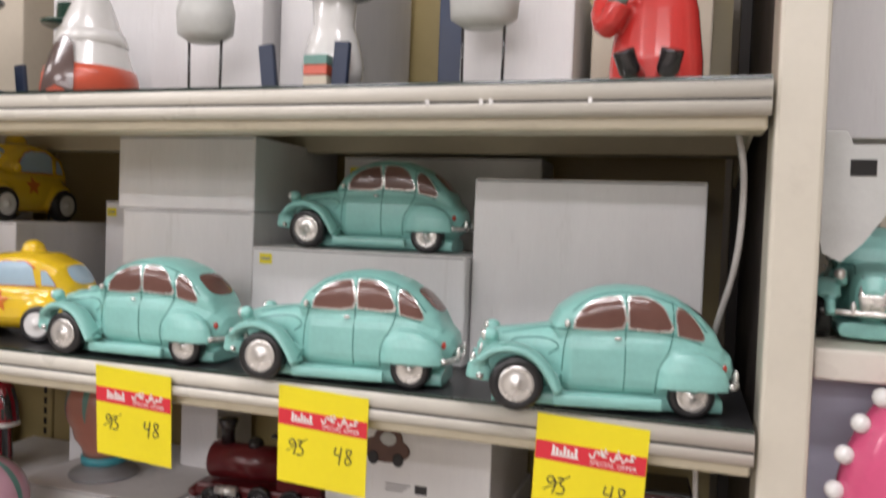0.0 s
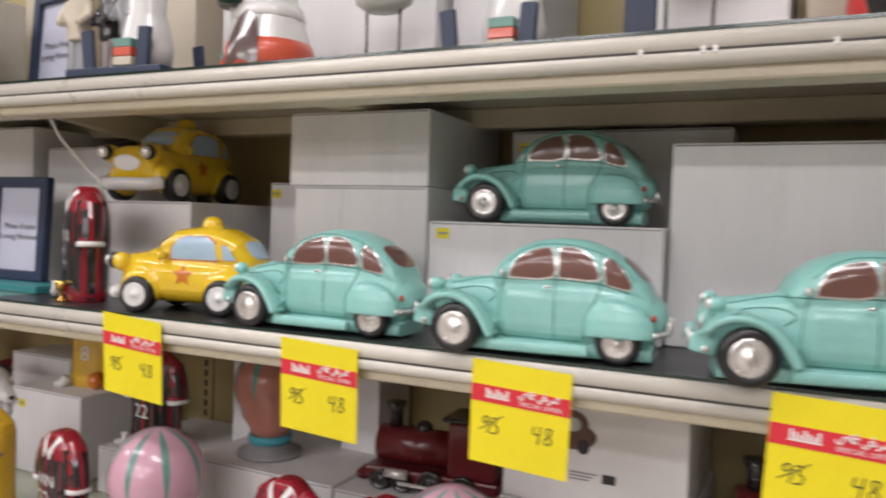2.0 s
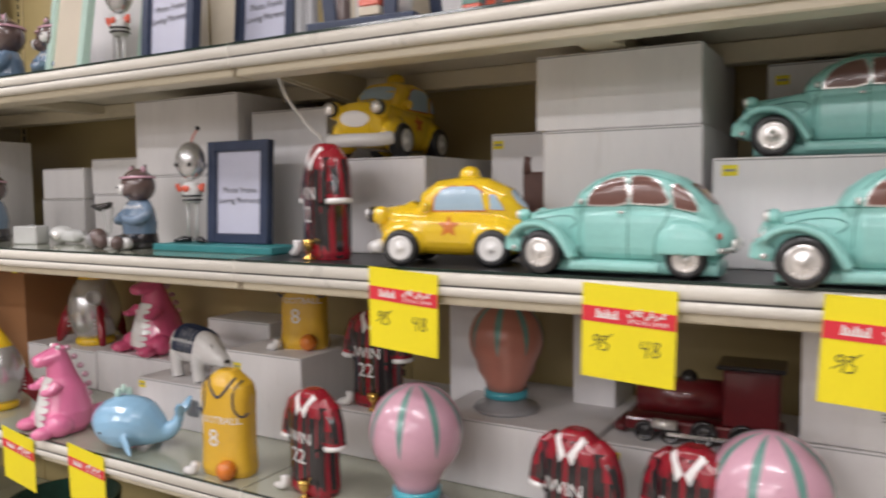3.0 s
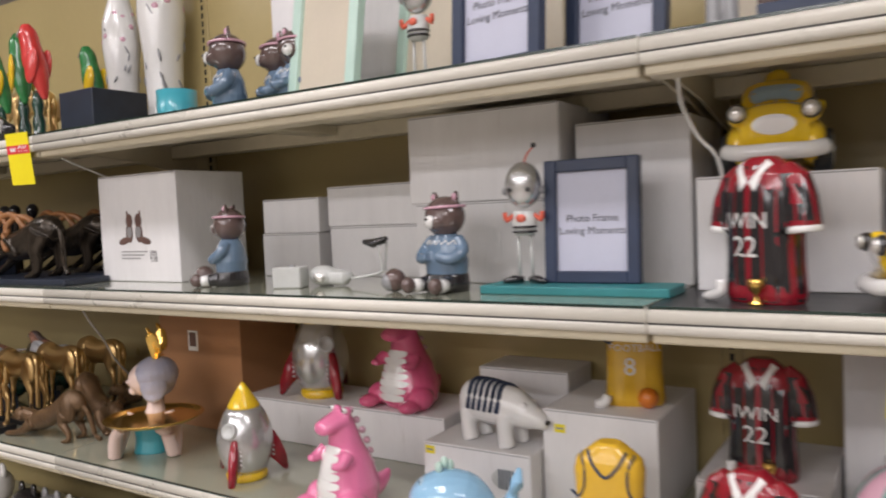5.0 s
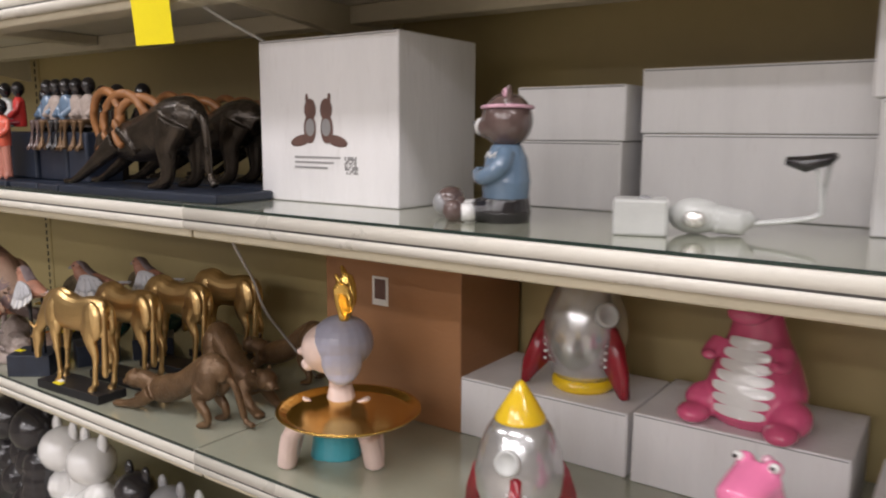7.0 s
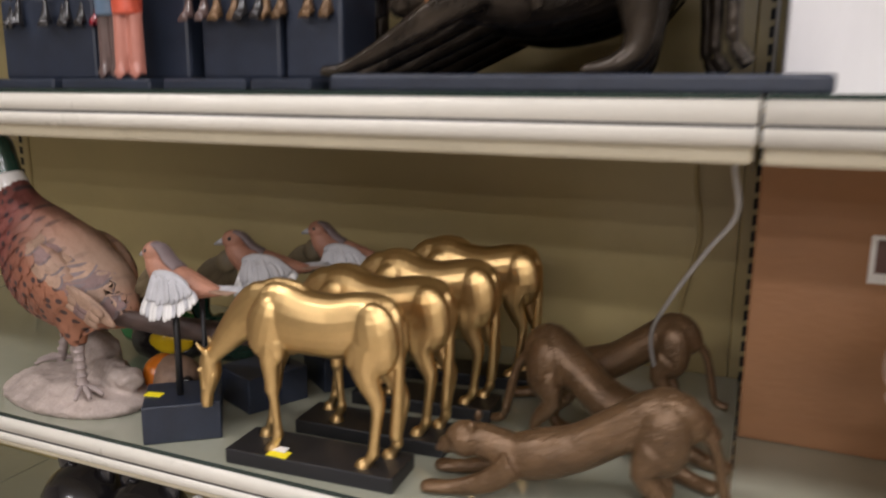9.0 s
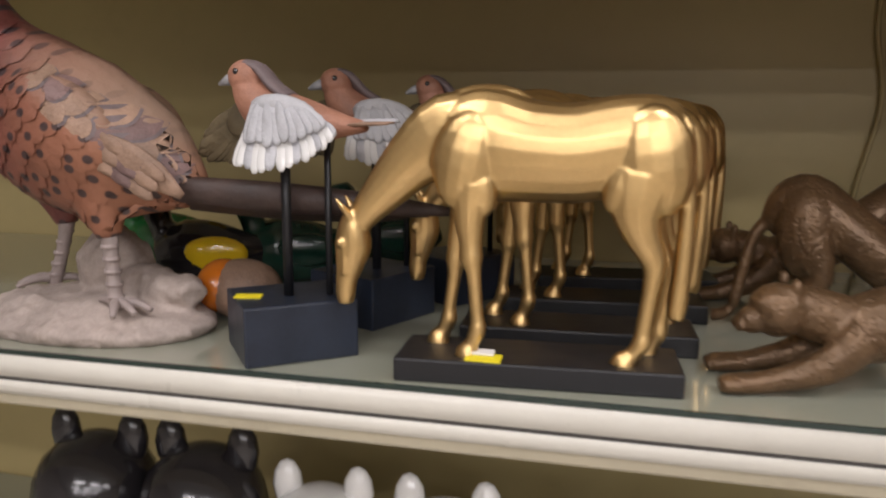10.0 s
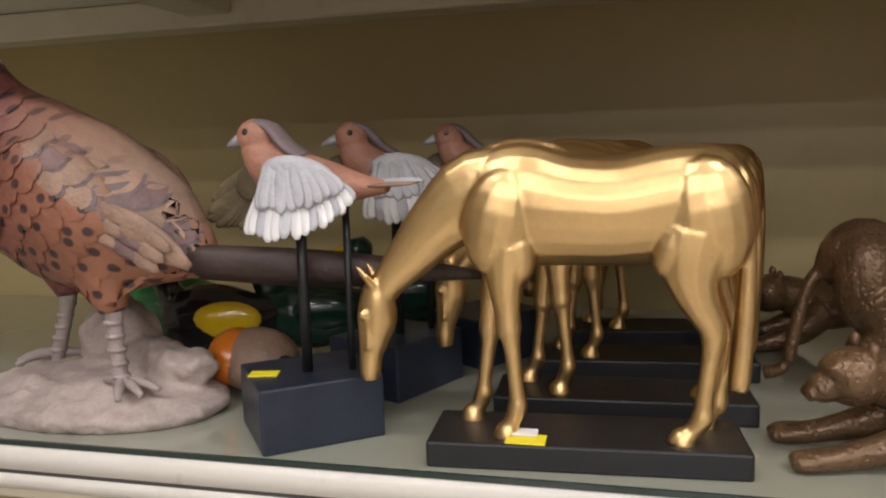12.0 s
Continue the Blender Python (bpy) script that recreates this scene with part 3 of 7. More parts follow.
# ---- price cards ----
def price_card(x, z_top, tilt, w=0.104, h=0.108, lean=6, prices=True, y=-0.0045):
    c = thing("price_card", "yellow special offer price card clipped on the shelf edge", "price tag", pose(x, y, z_top, lean, tilt, 0), "price cards on the shelf edges")
    part("card", box_bm((-w / 2, -0.0006, -h), (w / 2, 0.0, 0.0)), TAG, c, smooth=False)
    part("band", box_bm((-w / 2 + 0.0005, -0.0012, -h * 0.40), (w / 2 - 0.0005, -0.0007, -h * 0.235)), RED_INK, c, "red printed band", smooth=False)
    me = lettering("SPECIAL OFFER", w * 0.062)
    me.transform(Matrix.Translation((w * 0.21, -0.0016, -h * 0.355)))
    part("lettering", me, WHITE_INK, c, "white printed words", smooth=False)
    arabic(c, w * 0.2, -h * 0.285, w * 0.4)
    bm = bmesh.new()
    for k in range(7):
        brick(bm, (-w * 0.34 + k * w * 0.034, -0.0016, -h * 0.335), (-w * 0.34 + k * w * 0.034 + w * 0.024, -0.0013, -h * (0.26 + 0.02 * (k % 3))))
    brick(bm, (-w * 0.35, -0.0016, -h * 0.352), (-w * 0.10, -0.0013, -h * 0.338))
    part("shop_mark", bm, WHITE_INK, c, "white unreadable shop mark", smooth=False)
    if prices:
        handwriting(c, w, h)
    return c


def stroke(bm, pts, r, y):
    tube(bm, [(x, y, z) for x, z in smooth_line(pts, 4)], r, 5)


def arabic(c, x, z, w):
    """The two words of the offer in flowing strokes with dots."""
    bm = bmesh.new()
    k = w / 10
    line = lambda pts: stroke(bm, [(x + (px - 5) * k, z + pz * k) for px, pz in pts], k * 0.22, -0.0015)
    line([(10, 0.9), (9.2, 1.2), (9.1, 0.5), (9.6, 0.1), (8.6, 0), (8.0, 0.1)])
    line([(8.0, 0.6), (7.9, 0), (7.4, -0.6), (6.9, -0.7)])
    line([(7.2, 0.2), (6.9, 0.1), (6.3, 0.9), (5.7, 0.6), (6.4, 0.0), (5.6, 0.0), (5.4, -0.7), (4.7, -0.7), (4.6, 0)])
    line([(4.0, 0.8), (3.2, 0.9), (2.8, 0.4), (3.6, 0), (2.6, 0), (2.5, 1.5)])
    line([(2.0, 0.1), (1.9, 0.8), (1.3, 0.7), (1.0, 0.1), (0.9, -0.7), (0.1, -0.6), (0.0, 0.1)])
    for px, pz in ((6.2, 1.6), (3.4, 1.6)):
        ball(bm, (x + (px - 5) * k, -0.0015, z + pz * k), (k * 0.28, 0.0002, k * 0.28), 6)
    part("lettering", bm, WHITE_INK, c, "white printed words")


def handwriting(c, w, h):
    """The old price 93, struck out, and the new price 48."""
    s = w * 0.10
    z = -h * 0.62

    def line(bm, ox, pts, r=0.00075):
        stroke(bm, [(ox + px * s, z + pz * s) for px, pz in pts], r, -0.0008)

    old = bmesh.new()
    line(old, -w * 0.37, [(0.75, 0.55), (0.4, 0.85), (0.05, 0.5), (0.3, 0.15), (0.75, 0.5), (0.8, 0.0), (0.55, -0.8)])
    line(old, -w * 0.27, [(0.0, 0.75), (0.5, 0.8), (0.25, 0.2), (0.65, -0.15), (0.45, -0.7), (-0.1, -0.75)])
    line(old, -w * 0.39, [(-0.1, -0.55), (1.0, 0.15), (2.3, 1.15)], 0.0005)
    part("old_price", old, BLACK_INK, c, "handwritten price 93, struck out")
    now = bmesh.new()
    line(now, w * 0.15, [(0.15, 0.8), (0.0, 0.1), (0.75, 0.05)])
    line(now, w * 0.15, [(0.75, 0.9), (0.62, 0.0), (0.5, -0.95)])
    line(now, w * 0.26, [(0.75, 0.75), (0.25, 0.75), (0.3, 0.2), (0.75, -0.4), (0.3, -0.8), (0.05, -0.4), (0.6, 0.25), (0.75, 0.75)])
    part("new_price", now, BLACK_INK, c, "handwritten price 48")


price_card(1.108, S2 - 0.006, 3, h=0.112)
price_card(0.830, S2 - 0.007, 3)
price_card(0.590, S2 - 0.008, 3)
price_card(0.300, S2 - 0.003, 4)
price_card(-1.298, S1 + 0.006, 1, w=0.084, h=0.106, prices=False)
price_card(-0.56, S3 + 0.004, 9, w=0.1, prices=False)
price_card(-0.36, S3 + 0.004, 7, w=0.1, prices=False)


# ---- toy cars ----
def wheel(parent, x, y, r, face, hub_mat=CHROME, thick=0.016):
    w = part("wheel", lathe(bmesh.new(), [(r * 0.55, -thick / 2), (r * 0.9, -thick / 2), (r, -thick * 0.3), (r, thick * 0.3), (r * 0.9, thick / 2), (r * 0.62, thick / 2), (r * 0.6, thick * 0.36), (0.0, thick * 0.36)], 28), TYRE, parent, "black tyre")
    w.matrix_local = pose(x, y, r, 90 if face < 0 else -90, 0, 0)
    hub = part("hub", lathe(bmesh.new(), [(r * 0.66, 0.0), (r * 0.66, thick * 0.54), (r * 0.54, thick * 0.44), (r * 0.42, thick * 0.50), (r * 0.22, thick * 0.44), (r * 0.16, thick * 0.58), (0.0, thick * 0.62)], 24), hub_mat, w, "dull chrome hub cap" if hub_mat is CHROME else "white painted hub")
    return w


def toy_car(label):
    """A rounded old saloon of teal-painted resin, nose towards -x, on a moulded base."""
    c = thing("toy_car", label, "toy car", pose(0, 0, 0), "teal toy cars")
    b = bmesh.new()
    # lower body: a narrow bonnet that widens into the cabin
    loft(b, [(-0.121, 0, 0.044, 0.009, 0.010), (-0.115, 0, 0.047, 0.016, 0.021), (-0.102, 0, 0.047, 0.021, 0.0255), (-0.070, 0, 0.047, 0.026, 0.0295), (-0.048, 0, 0.047, 0.033, 0.033), (-0.034, 0, 0.047, 0.041, 0.036), (0.0, 0, 0.047, 0.0435, 0.037),
             (0.05, 0, 0.047, 0.0435, 0.037), (0.08, 0, 0.046, 0.040, 0.033), (0.098, 0, 0.042, 0.034, 0.028), (0.110, 0, 0.037, 0.027, 0.021), (0.116, 0, 0.034, 0.020, 0.012)], 28, 3.0)
    # cabin: an arched roof that falls straight to the tail
    roof = ((-0.046, 0.083, 0.033), (-0.036, 0.097, 0.0365), (-0.021, 0.1085, 0.038), (-0.004, 0.1155, 0.0388), (0.013, 0.1185, 0.039), (0.036, 0.1175, 0.039), (0.059, 0.1095, 0.038), (0.079, 0.0965, 0.036), (0.095, 0.080, 0.033), (0.106, 0.064, 0.029), (0.113, 0.046, 0.022))
    loft(b, [(x, 0, (top + 0.056) / 2, w, abs(top - 0.056) / 2 + 0.001) for x, top, w in roof[:-1]], 28, 3.0)
    for sy in (-1, 1):
        arch = [(-0.122, sy * 0.038, 0.026), (-0.117, sy * 0.040, 0.046), (-0.103, sy * 0.042, 0.0565), (-0.085, sy * 0.043, 0.0575), (-0.067, sy * 0.044, 0.050), (-0.054, sy * 0.045, 0.035), (-0.045, sy * 0.046, 0.020)]
        loft(b, [(x, y, z, 0.012, 0.0055) for x, y, z in smooth_line(arch, 3)], 12)
        # rear wheel spat: domed, with a flat lower edge
        column(b, [(0.0270, 0.0325, 0.0125, 0.078, sy * 0.040), (0.034, 0.0330, 0.0130, 0.078, sy * 0.040), (0.044, 0.0310, 0.0125, 0.077, sy * 0.040), (0.053, 0.0255, 0.0110, 0.075, sy * 0.039), (0.060, 0.0160, 0.0080, 0.072, sy * 0.038), (0.063, 0.006, 0.0040, 0.070, sy * 0.037)], 24, 2.2)
        loft(b, [(-0.05, sy * 0.045, 0.012, 0.0045, 0.006), (0.05, sy * 0.045, 0.012, 0.0045, 0.006)], 10, 3)
        ball(b, (-0.110, sy * 0.028, 0.062), (0.008, 0.005, 0.006), 12)
    loft(b, [(-0.108, 0, 0.010, 0.030, 0.0085), (0.0, 0, 0.010, 0.041, 0.0085), (0.108, 0, 0.010, 0.032, 0.0085)], 16, 4)
    me = fused(b, 0.0015, 2)
    part("body", me, TEAL, c, "teal painted body")
    bvh = tree_of(me)
    for sy in (-1, 1):
        d = (0, -sy, 0)
        for wx, r in ((-0.0845, 0.0255), (0.077, 0.0215)):
            wheel(c, wx, sy * (0.044 if wx < 0 else 0.0365), r, sy)
        flip = 1 if sy < 0 else -1
        panes = (((-0.031, 0.080), (-0.030, 0.088), (-0.022, 0.099), (-0.010, 0.106), (0.004, 0.109), (0.010, 0.106), (0.0115, 0.082)),
                 ((0.019, 0.082), (0.018, 0.106), (0.022, 0.110), (0.036, 0.109), (0.047, 0.103), (0.053, 0.093), (0.055, 0.081)),
                 ((0.064, 0.077), (0.0615, 0.096), (0.066, 0.101), (0.075, 0.095), (0.084, 0.083), (0.087, 0.075), (0.082, 0.073)))
        for pts in panes:
            cx, cz = sum(p[0] for p in pts) / len(pts), sum(p[1] for p in pts) / len(pts)
            fine = [p[:2] for p in smooth_line([(x, z, 0) for x, z in pts + pts[:1]], 3)][:-1]
            grown = [(cx + (x - cx) * 1.10, cz + (z - cz) * 1.12) for x, z in fine]
            o = (0, sy * 0.1, 0)
            fr = part("window_frame", decal(bmesh.new(), bvh, o, d, [(x * flip, z) for x, z in grown], 0.0007), CHROME, c, "thin chrome window frame")
            part("pane", decal(bmesh.new(), bvh, o, d, [(x * flip, z) for x, z in fine], 0.0013), BROWN_PANE, fr, "brown painted window pane")
        for line in (((0.0152, 0.1115), (0.0152, 0.08), (0.0152, 0.022)), ((-0.036, 0.082), (-0.041, 0.06), (-0.043, 0.022)), ((-0.1, 0.068), (-0.06, 0.076), (-0.03, 0.0775), (0.02, 0.079), (0.06, 0.076), (0.085, 0.069)), ((0.058, 0.1065), (0.059, 0.08), (0.055, 0.062), (0.046, 0.045), (0.044, 0.022)), ((-0.041, 0.020), (0.0, 0.020), (0.043, 0.020)),
                     ((-0.034, 0.094), (-0.020, 0.1055), (0.0, 0.1125), (0.03, 0.1125), (0.055, 0.1065), (0.075, 0.096), (0.09, 0.080)), ((-0.1, 0.061), (-0.075, 0.066), (-0.055, 0.066), (-0.046, 0.060), (-0.055, 0.052))):
            bm = bmesh.new()
            pts = []
            for x, z in smooth_line(line, 6):
                hit, _, _, _ = bvh.ray_cast(Vector((x, sy * 0.2, z)), Vector(d))
                if hit:
                    pts.append(tuple(hit))
            if len(pts) > 2:
                tube(bm, pts, 0.0007, 5)
                part("panel_seam", bm, TEAL_LINE, c, "dark seam between panels")
        part("door_handle", ball(bmesh.new(), (0.008, sy * 0.0442, 0.0715), (0.004, 0.002, 0.0018), 10), CHROME, c, "small chrome door handle")
        part("mirror", ball(bmesh.new(), (-0.039, sy * 0.040, 0.083), (0.003, 0.004, 0.004), 10), CHROME, c, "small chrome side mirror")
        hl = part("headlight", ball(bmesh.new(), (-0.111, sy * 0.031, 0.068), (0.008, 0.007, 0.007), 14), TEAL, c)
        part("lens", ball(bmesh.new(), (-0.1165, sy * 0.031, 0.068), (0.004, 0.0060, 0.0060), 12), CHROME, hl, "chrome headlight lens")
        part("tail_light", ball(bmesh.new(), (0.1085, sy * 0.028, 0.046), (0.003, 0.003, 0.004), 10), TAIL_RED, c, "red tail light")
    for x0, z0, bow in ((-0.127, 0.030, -0.006), (0.120, 0.032, 0.006)):
        bm = bmesh.new()
        tube(bm, smooth_line([(x0 - bow * 1.5, -0.046, z0), (x0, -0.030, z0), (x0 + bow * 0.4, 0, z0), (x0, 0.030, z0), (x0 - bow * 1.5, 0.046, z0)], 4), 0.003, 8)
        for sy in (-0.018, 0.018):
            ball(bm, (x0 + bow * 0.4, sy, z0 + 0.004), (0.003, 0.003, 0.008), 8)
        part("bumper", bm, CHROME, c, "thin chrome bumper")
    grille = part("grille", loft(bmesh.new(), [(-0.1195, 0, 0.030, 0.010, 0.002), (-0.1220, 0, 0.046, 0.014, 0.002), (-0.1165, 0, 0.066, 0.011, 0.002)], 14, 3, up=(1, 0, 0)), CHROME, c, "chrome radiator grille")
    bm = bmesh.new()
    rear = decal(bm, bvh, (0.2, 0, 0), (-1, 0, -0.001), [(u, v + 0.091) for u, v in oval(0.024, 0.012, power=3)], 0.001)
    part("rear_window", rear, BROWN_PANE, c, "brown painted rear window")
    return c


car = toy_car("teal resin toy saloon car with chrome wheels on the shelf edge")
car.matrix_world = pose(1.110, 0.044, S2, 0, 0, 12)
copy_thing(car, pose(0.838, 0.046, S2, 0, 0, 6))
copy_thing(car, pose(0.567, 0.054, S2, 0, 0, 1))
tagged(copy_thing(car, pose(0.790, 0.232, 1.505, 0, 0, 3)), "teal resin toy saloon car raised on a white box")


def toy_taxi(label):
    """A plump yellow taxi, nose towards -x."""
    c = thing("toy_taxi", label, "toy car", pose(0, 0, 0), "yellow toy taxis")
    b = bmesh.new()
    loft(b, [(-0.092, 0, 0.040, 0.020, 0.018), (-0.085, 0, 0.043, 0.032, 0.027), (-0.066, 0, 0.043, 0.039, 0.030), (-0.03, 0, 0.041, 0.042, 0.030), (0.02, 0, 0.040, 0.043, 0.030), (0.06, 0, 0.039, 0.041, 0.028), (0.085, 0, 0.036, 0.033, 0.020), (0.094, 0, 0.034, 0.02, 0.012)], 24, 2.9)
    loft(b, [(-0.034, 0, 0.062, 0.030, 0.012), (-0.026, 0, 0.072, 0.035, 0.020), (-0.012, 0, 0.078, 0.037, 0.025), (0.015, 0, 0.080, 0.038, 0.0265), (0.040, 0, 0.079, 0.038, 0.0255), (0.060, 0, 0.072, 0.036, 0.0225), (0.075, 0, 0.060, 0.031, 0.016), (0.084, 0, 0.050, 0.026, 0.010)], 24, 3.0)
    for sy in (-1, 1):
        for wx in (-0.055, 0.055):
            ball(b, (wx, sy * 0.036, 0.030), (0.029, 0.014, 0.024), 16)
        ball(b, (-0.085, sy * 0.034, 0.06), (0.012, 0.011, 0.012), 12)
        ball(b, (-0.027, sy * 0.042, 0.070), (0.006, 0.006, 0.007), 8)
    ball(b, (0.018, 0, 0.108), (0.013, 0.014, 0.011), 14)
    ball(b, (-0.052, 0, 0.071), (0.012, 0.020, 0.007), 12)
    me = fused(b, 0.0018, 3)
    part("body", me, YELLOW, c, "glossy yellow glazed body")
    bvh = tree_of(me)
    for sy in (-1, 1):
        flip = 1 if sy < 0 else -1
        for wx in (-0.055, 0.055):
            wheel(c, wx, sy * 0.044, 0.022, sy, WHITE, 0.018)
        for pts in (((-0.018, 0.066), (-0.016, 0.080), (-0.008, 0.090), (0.004, 0.094), (0.030, 0.094), (0.040, 0.088), (0.044, 0.066)), ((0.051, 0.067), (0.050, 0.084), (0.056, 0.084), (0.064, 0.073), (0.067, 0.066))):
            cx, cz = sum(p[0] for p in pts) / len(pts), sum(p[1] for p in pts) / len(pts)
            o, d = (0, sy * 0.1, 0), (0, -sy, 0)
            f = part("window_frame", decal(bmesh.new(), bvh, o, d, [(flip * (cx + (x - cx) * 1.1), cz + (z - cz) * 1.12) for x, z in pts], 0.0006), ORANGE, c, "thin orange outline")
            part("pane", decal(bmesh.new(), bvh, o, d, [(flip * x, z) for x, z in pts], 0.0012), PALE_BLUE, f, "pale blue painted window")
        star = [(flip * 0.002 + (0.014 if k % 2 == 0 else 0.0065) * math.sin(math.pi * k / 5), 0.047 + (0.014 if k % 2 == 0 else 0.0065) * math.cos(math.pi * k / 5)) for k in range(10)]
        part("star", decal(bmesh.new(), bvh, (0, sy * 0.1, 0), (0, -sy, 0), star, 0.0009), ORANGE, c, "orange painted star")
        hl = part("headlight", ball(bmesh.new(), (-0.095, sy * 0.034, 0.061), (0.008, 0.010, 0.010), 14), BLACK, c, "black headlight rim")
        part("lens", ball(bmesh.new(), (-0.1005, sy * 0.034, 0.061), (0.005, 0.008, 0.008), 14), CHROME, hl, "shiny headlight lens")
    part("windscreen", decal(bmesh.new(), bvh, (-0.2, 0, 0), (1, 0, 0), [(u, v + 0.085) for u, v in oval(0.026, 0.011, power=3)], 0.0008), PALE_BLUE, c, "pale blue painted windscreen")
    part("rear_window", decal(bmesh.new(), bvh, (0.2, 0, 0), (-1, 0, 0), [(u, v + 0.079) for u, v in oval(0.024, 0.011, power=3)], 0.0008), PALE_BLUE, c, "pale blue painted rear window")
    part("nose_badge", decal(bmesh.new(), bvh, (-0.2, 0, 0), (1, 0, 0), [(u, v + 0.048) for u, v in oval(0.021, 0.010)], 0.0012), WHITE, c, "white oval nose")
    bm = bmesh.new()
    tube(bm, smooth_line([(-0.082, -0.046, 0.024), (-0.096, -0.030, 0.021), (-0.101, 0, 0.021), (-0.096, 0.030, 0.021), (-0.082, 0.046, 0.024)], 4), 0.0085, 10)
    part("bumper", bm, WHITE, c, "white rounded bumper")
    return c


taxi = toy_taxi("yellow glazed toy taxi with an orange star on the shelf edge")
taxi.matrix_world = pose(0.330, 0.082, S2, 0, 0, 14) @ Matrix.Scale(1.09, 4)
tagged(copy_thing(taxi, pose(0.108, 0.258, 1.522, 0, 0, 96) @ Matrix.Scale(1.12, 4)), "yellow glazed toy taxi facing the aisle on a white box")


# ---- gold horses ----
def gold_horse(label):
    """A grazing horse in gold, head down towards -x, on a black plinth."""
    c = thing("horse_statuette", label, "statuette", pose(0, 0, 0), "gold horses")
    part("plinth", box_bm((-0.090, -0.028, 0.0), (0.092, 0.028, 0.015), 0.0015, 2), PLINTH, c, "matt black rectangular plinth", smooth=False)
    b = bmesh.new()
    Z = 0.013
    # trunk from chest to rump
    loft(b, smooth_line([(-0.062, 0, Z + 0.128, 0.010, 0.015), (-0.054, 0, Z + 0.130, 0.018, 0.029), (-0.035, 0, Z + 0.131, 0.0215, 0.035), (-0.008, 0, Z + 0.1275, 0.0235, 0.0310), (0.022, 0, Z + 0.1265, 0.0230, 0.0300),
                         (0.048, 0, Z + 0.131, 0.0215, 0.030), (0.066, 0, Z + 0.134, 0.0205, 0.027), (0.079, 0, Z + 0.131, 0.015, 0.021), (0.086, 0, Z + 0.128, 0.007, 0.011)], 3), 22, 2.0)
    ball(b, (-0.034, 0, Z + 0.150), (0.034, 0.009, 0.0175), 16)
    ball(b, (0.062, 0, Z + 0.148), (0.026, 0.012, 0.0135), 16)
    # neck and head
    limb(b, ([(-0.034, 0, Z + 0.138, 0.017, 0.024), (-0.060, 0, Z + 0.136, 0.0145, 0.026), (-0.082, 0, Z + 0.122, 0.0120, 0.0195), (-0.101, 0, Z + 0.103, 0.0095, 0.0145), (-0.115, 0, Z + 0.088, 0.0080, 0.0105), (-0.121, 0, Z + 0.080, 0.0075, 0.0095)]), 18)
    limb(b, ([(-0.121, 0, Z + 0.089, 0.0065, 0.0070), (-0.1235, 0, Z + 0.079, 0.0092, 0.0105), (-0.1240, 0, Z + 0.066, 0.0098, 0.0128), (-0.1265, 0, Z + 0.054, 0.0078, 0.0100), (-0.1290, 0, Z + 0.043, 0.0062, 0.0074), (-0.1298, 0, Z + 0.034, 0.0062, 0.0070), (-0.1295, 0, Z + 0.028, 0.0048, 0.0052)]), 16)
    for sy in (-1, 1):
        loft(b, [(-0.124, sy * 0.006, Z + 0.085, 0.003, 0.003), (-0.1285, sy * 0.009, Z + 0.092, 0.0034, 0.0022), (-0.133, sy * 0.0105, Z + 0.098, 0.0008, 0.0008)], 8)
        ball(b, (-0.1305, sy * 0.0092, Z + 0.069), (0.0035, 0.002, 0.003), 8)
        ball(b, (-0.046, sy * 0.015, Z + 0.122), (0.020, 0.010, 0.030), 14, (0, 14, 0))
        ball(b, (0.068, sy * 0.013, Z + 0.122), (0.024, 0.012, 0.033), 14, (0, -12, 0))

    # muscle and bone under the coat
        ball(b, (-0.050, sy * 0.0130, Z + 0.128), (0.016, 0.0105, 0.026), 16, (0, 26, 0))
        ball(b, (-0.036, sy * 0.0140, Z + 0.106), (0.011, 0.0090, 0.018), 14, (0, -8, 0))
        ball(b, (0.070, sy * 0.0130, Z + 0.130), (0.021, 0.0105, 0.026), 16, (0, -20, 0))
        ball(b, (0.052, sy * 0.0145, Z + 0.110), (0.012, 0.0085, 0.020), 14, (0, 24, 0))
        limb(b, [(-0.128, sy * 0.0075, Z + 0.066, 0.002, 0.002), (-0.1285, sy * 0.0068, Z + 0.048, 0.0018, 0.0018)])

    def leg(pts):
        limb(b, pts, 12)

    # fore legs, the far one a little ahead
    leg([(-0.042, -0.013, Z + 0.108, 0.011, 0.015), (-0.043, -0.014, Z + 0.088, 0.0085, 0.0105), (-0.042, -0.014, Z + 0.072, 0.0062, 0.0076), (-0.0415, -0.014, Z + 0.063, 0.0066, 0.0078), (-0.040, -0.014, Z + 0.054, 0.0044, 0.0052), (-0.0375, -0.014, Z + 0.028, 0.0041, 0.0047), (-0.0370, -0.014, Z + 0.019, 0.0054, 0.0062), (-0.0405, -0.014, Z + 0.010, 0.0046, 0.0050), (-0.0425, -0.014, Z + 0.005, 0.0066, 0.0078), (-0.0435, -0.014, Z + 0.0, 0.0076, 0.0090)])
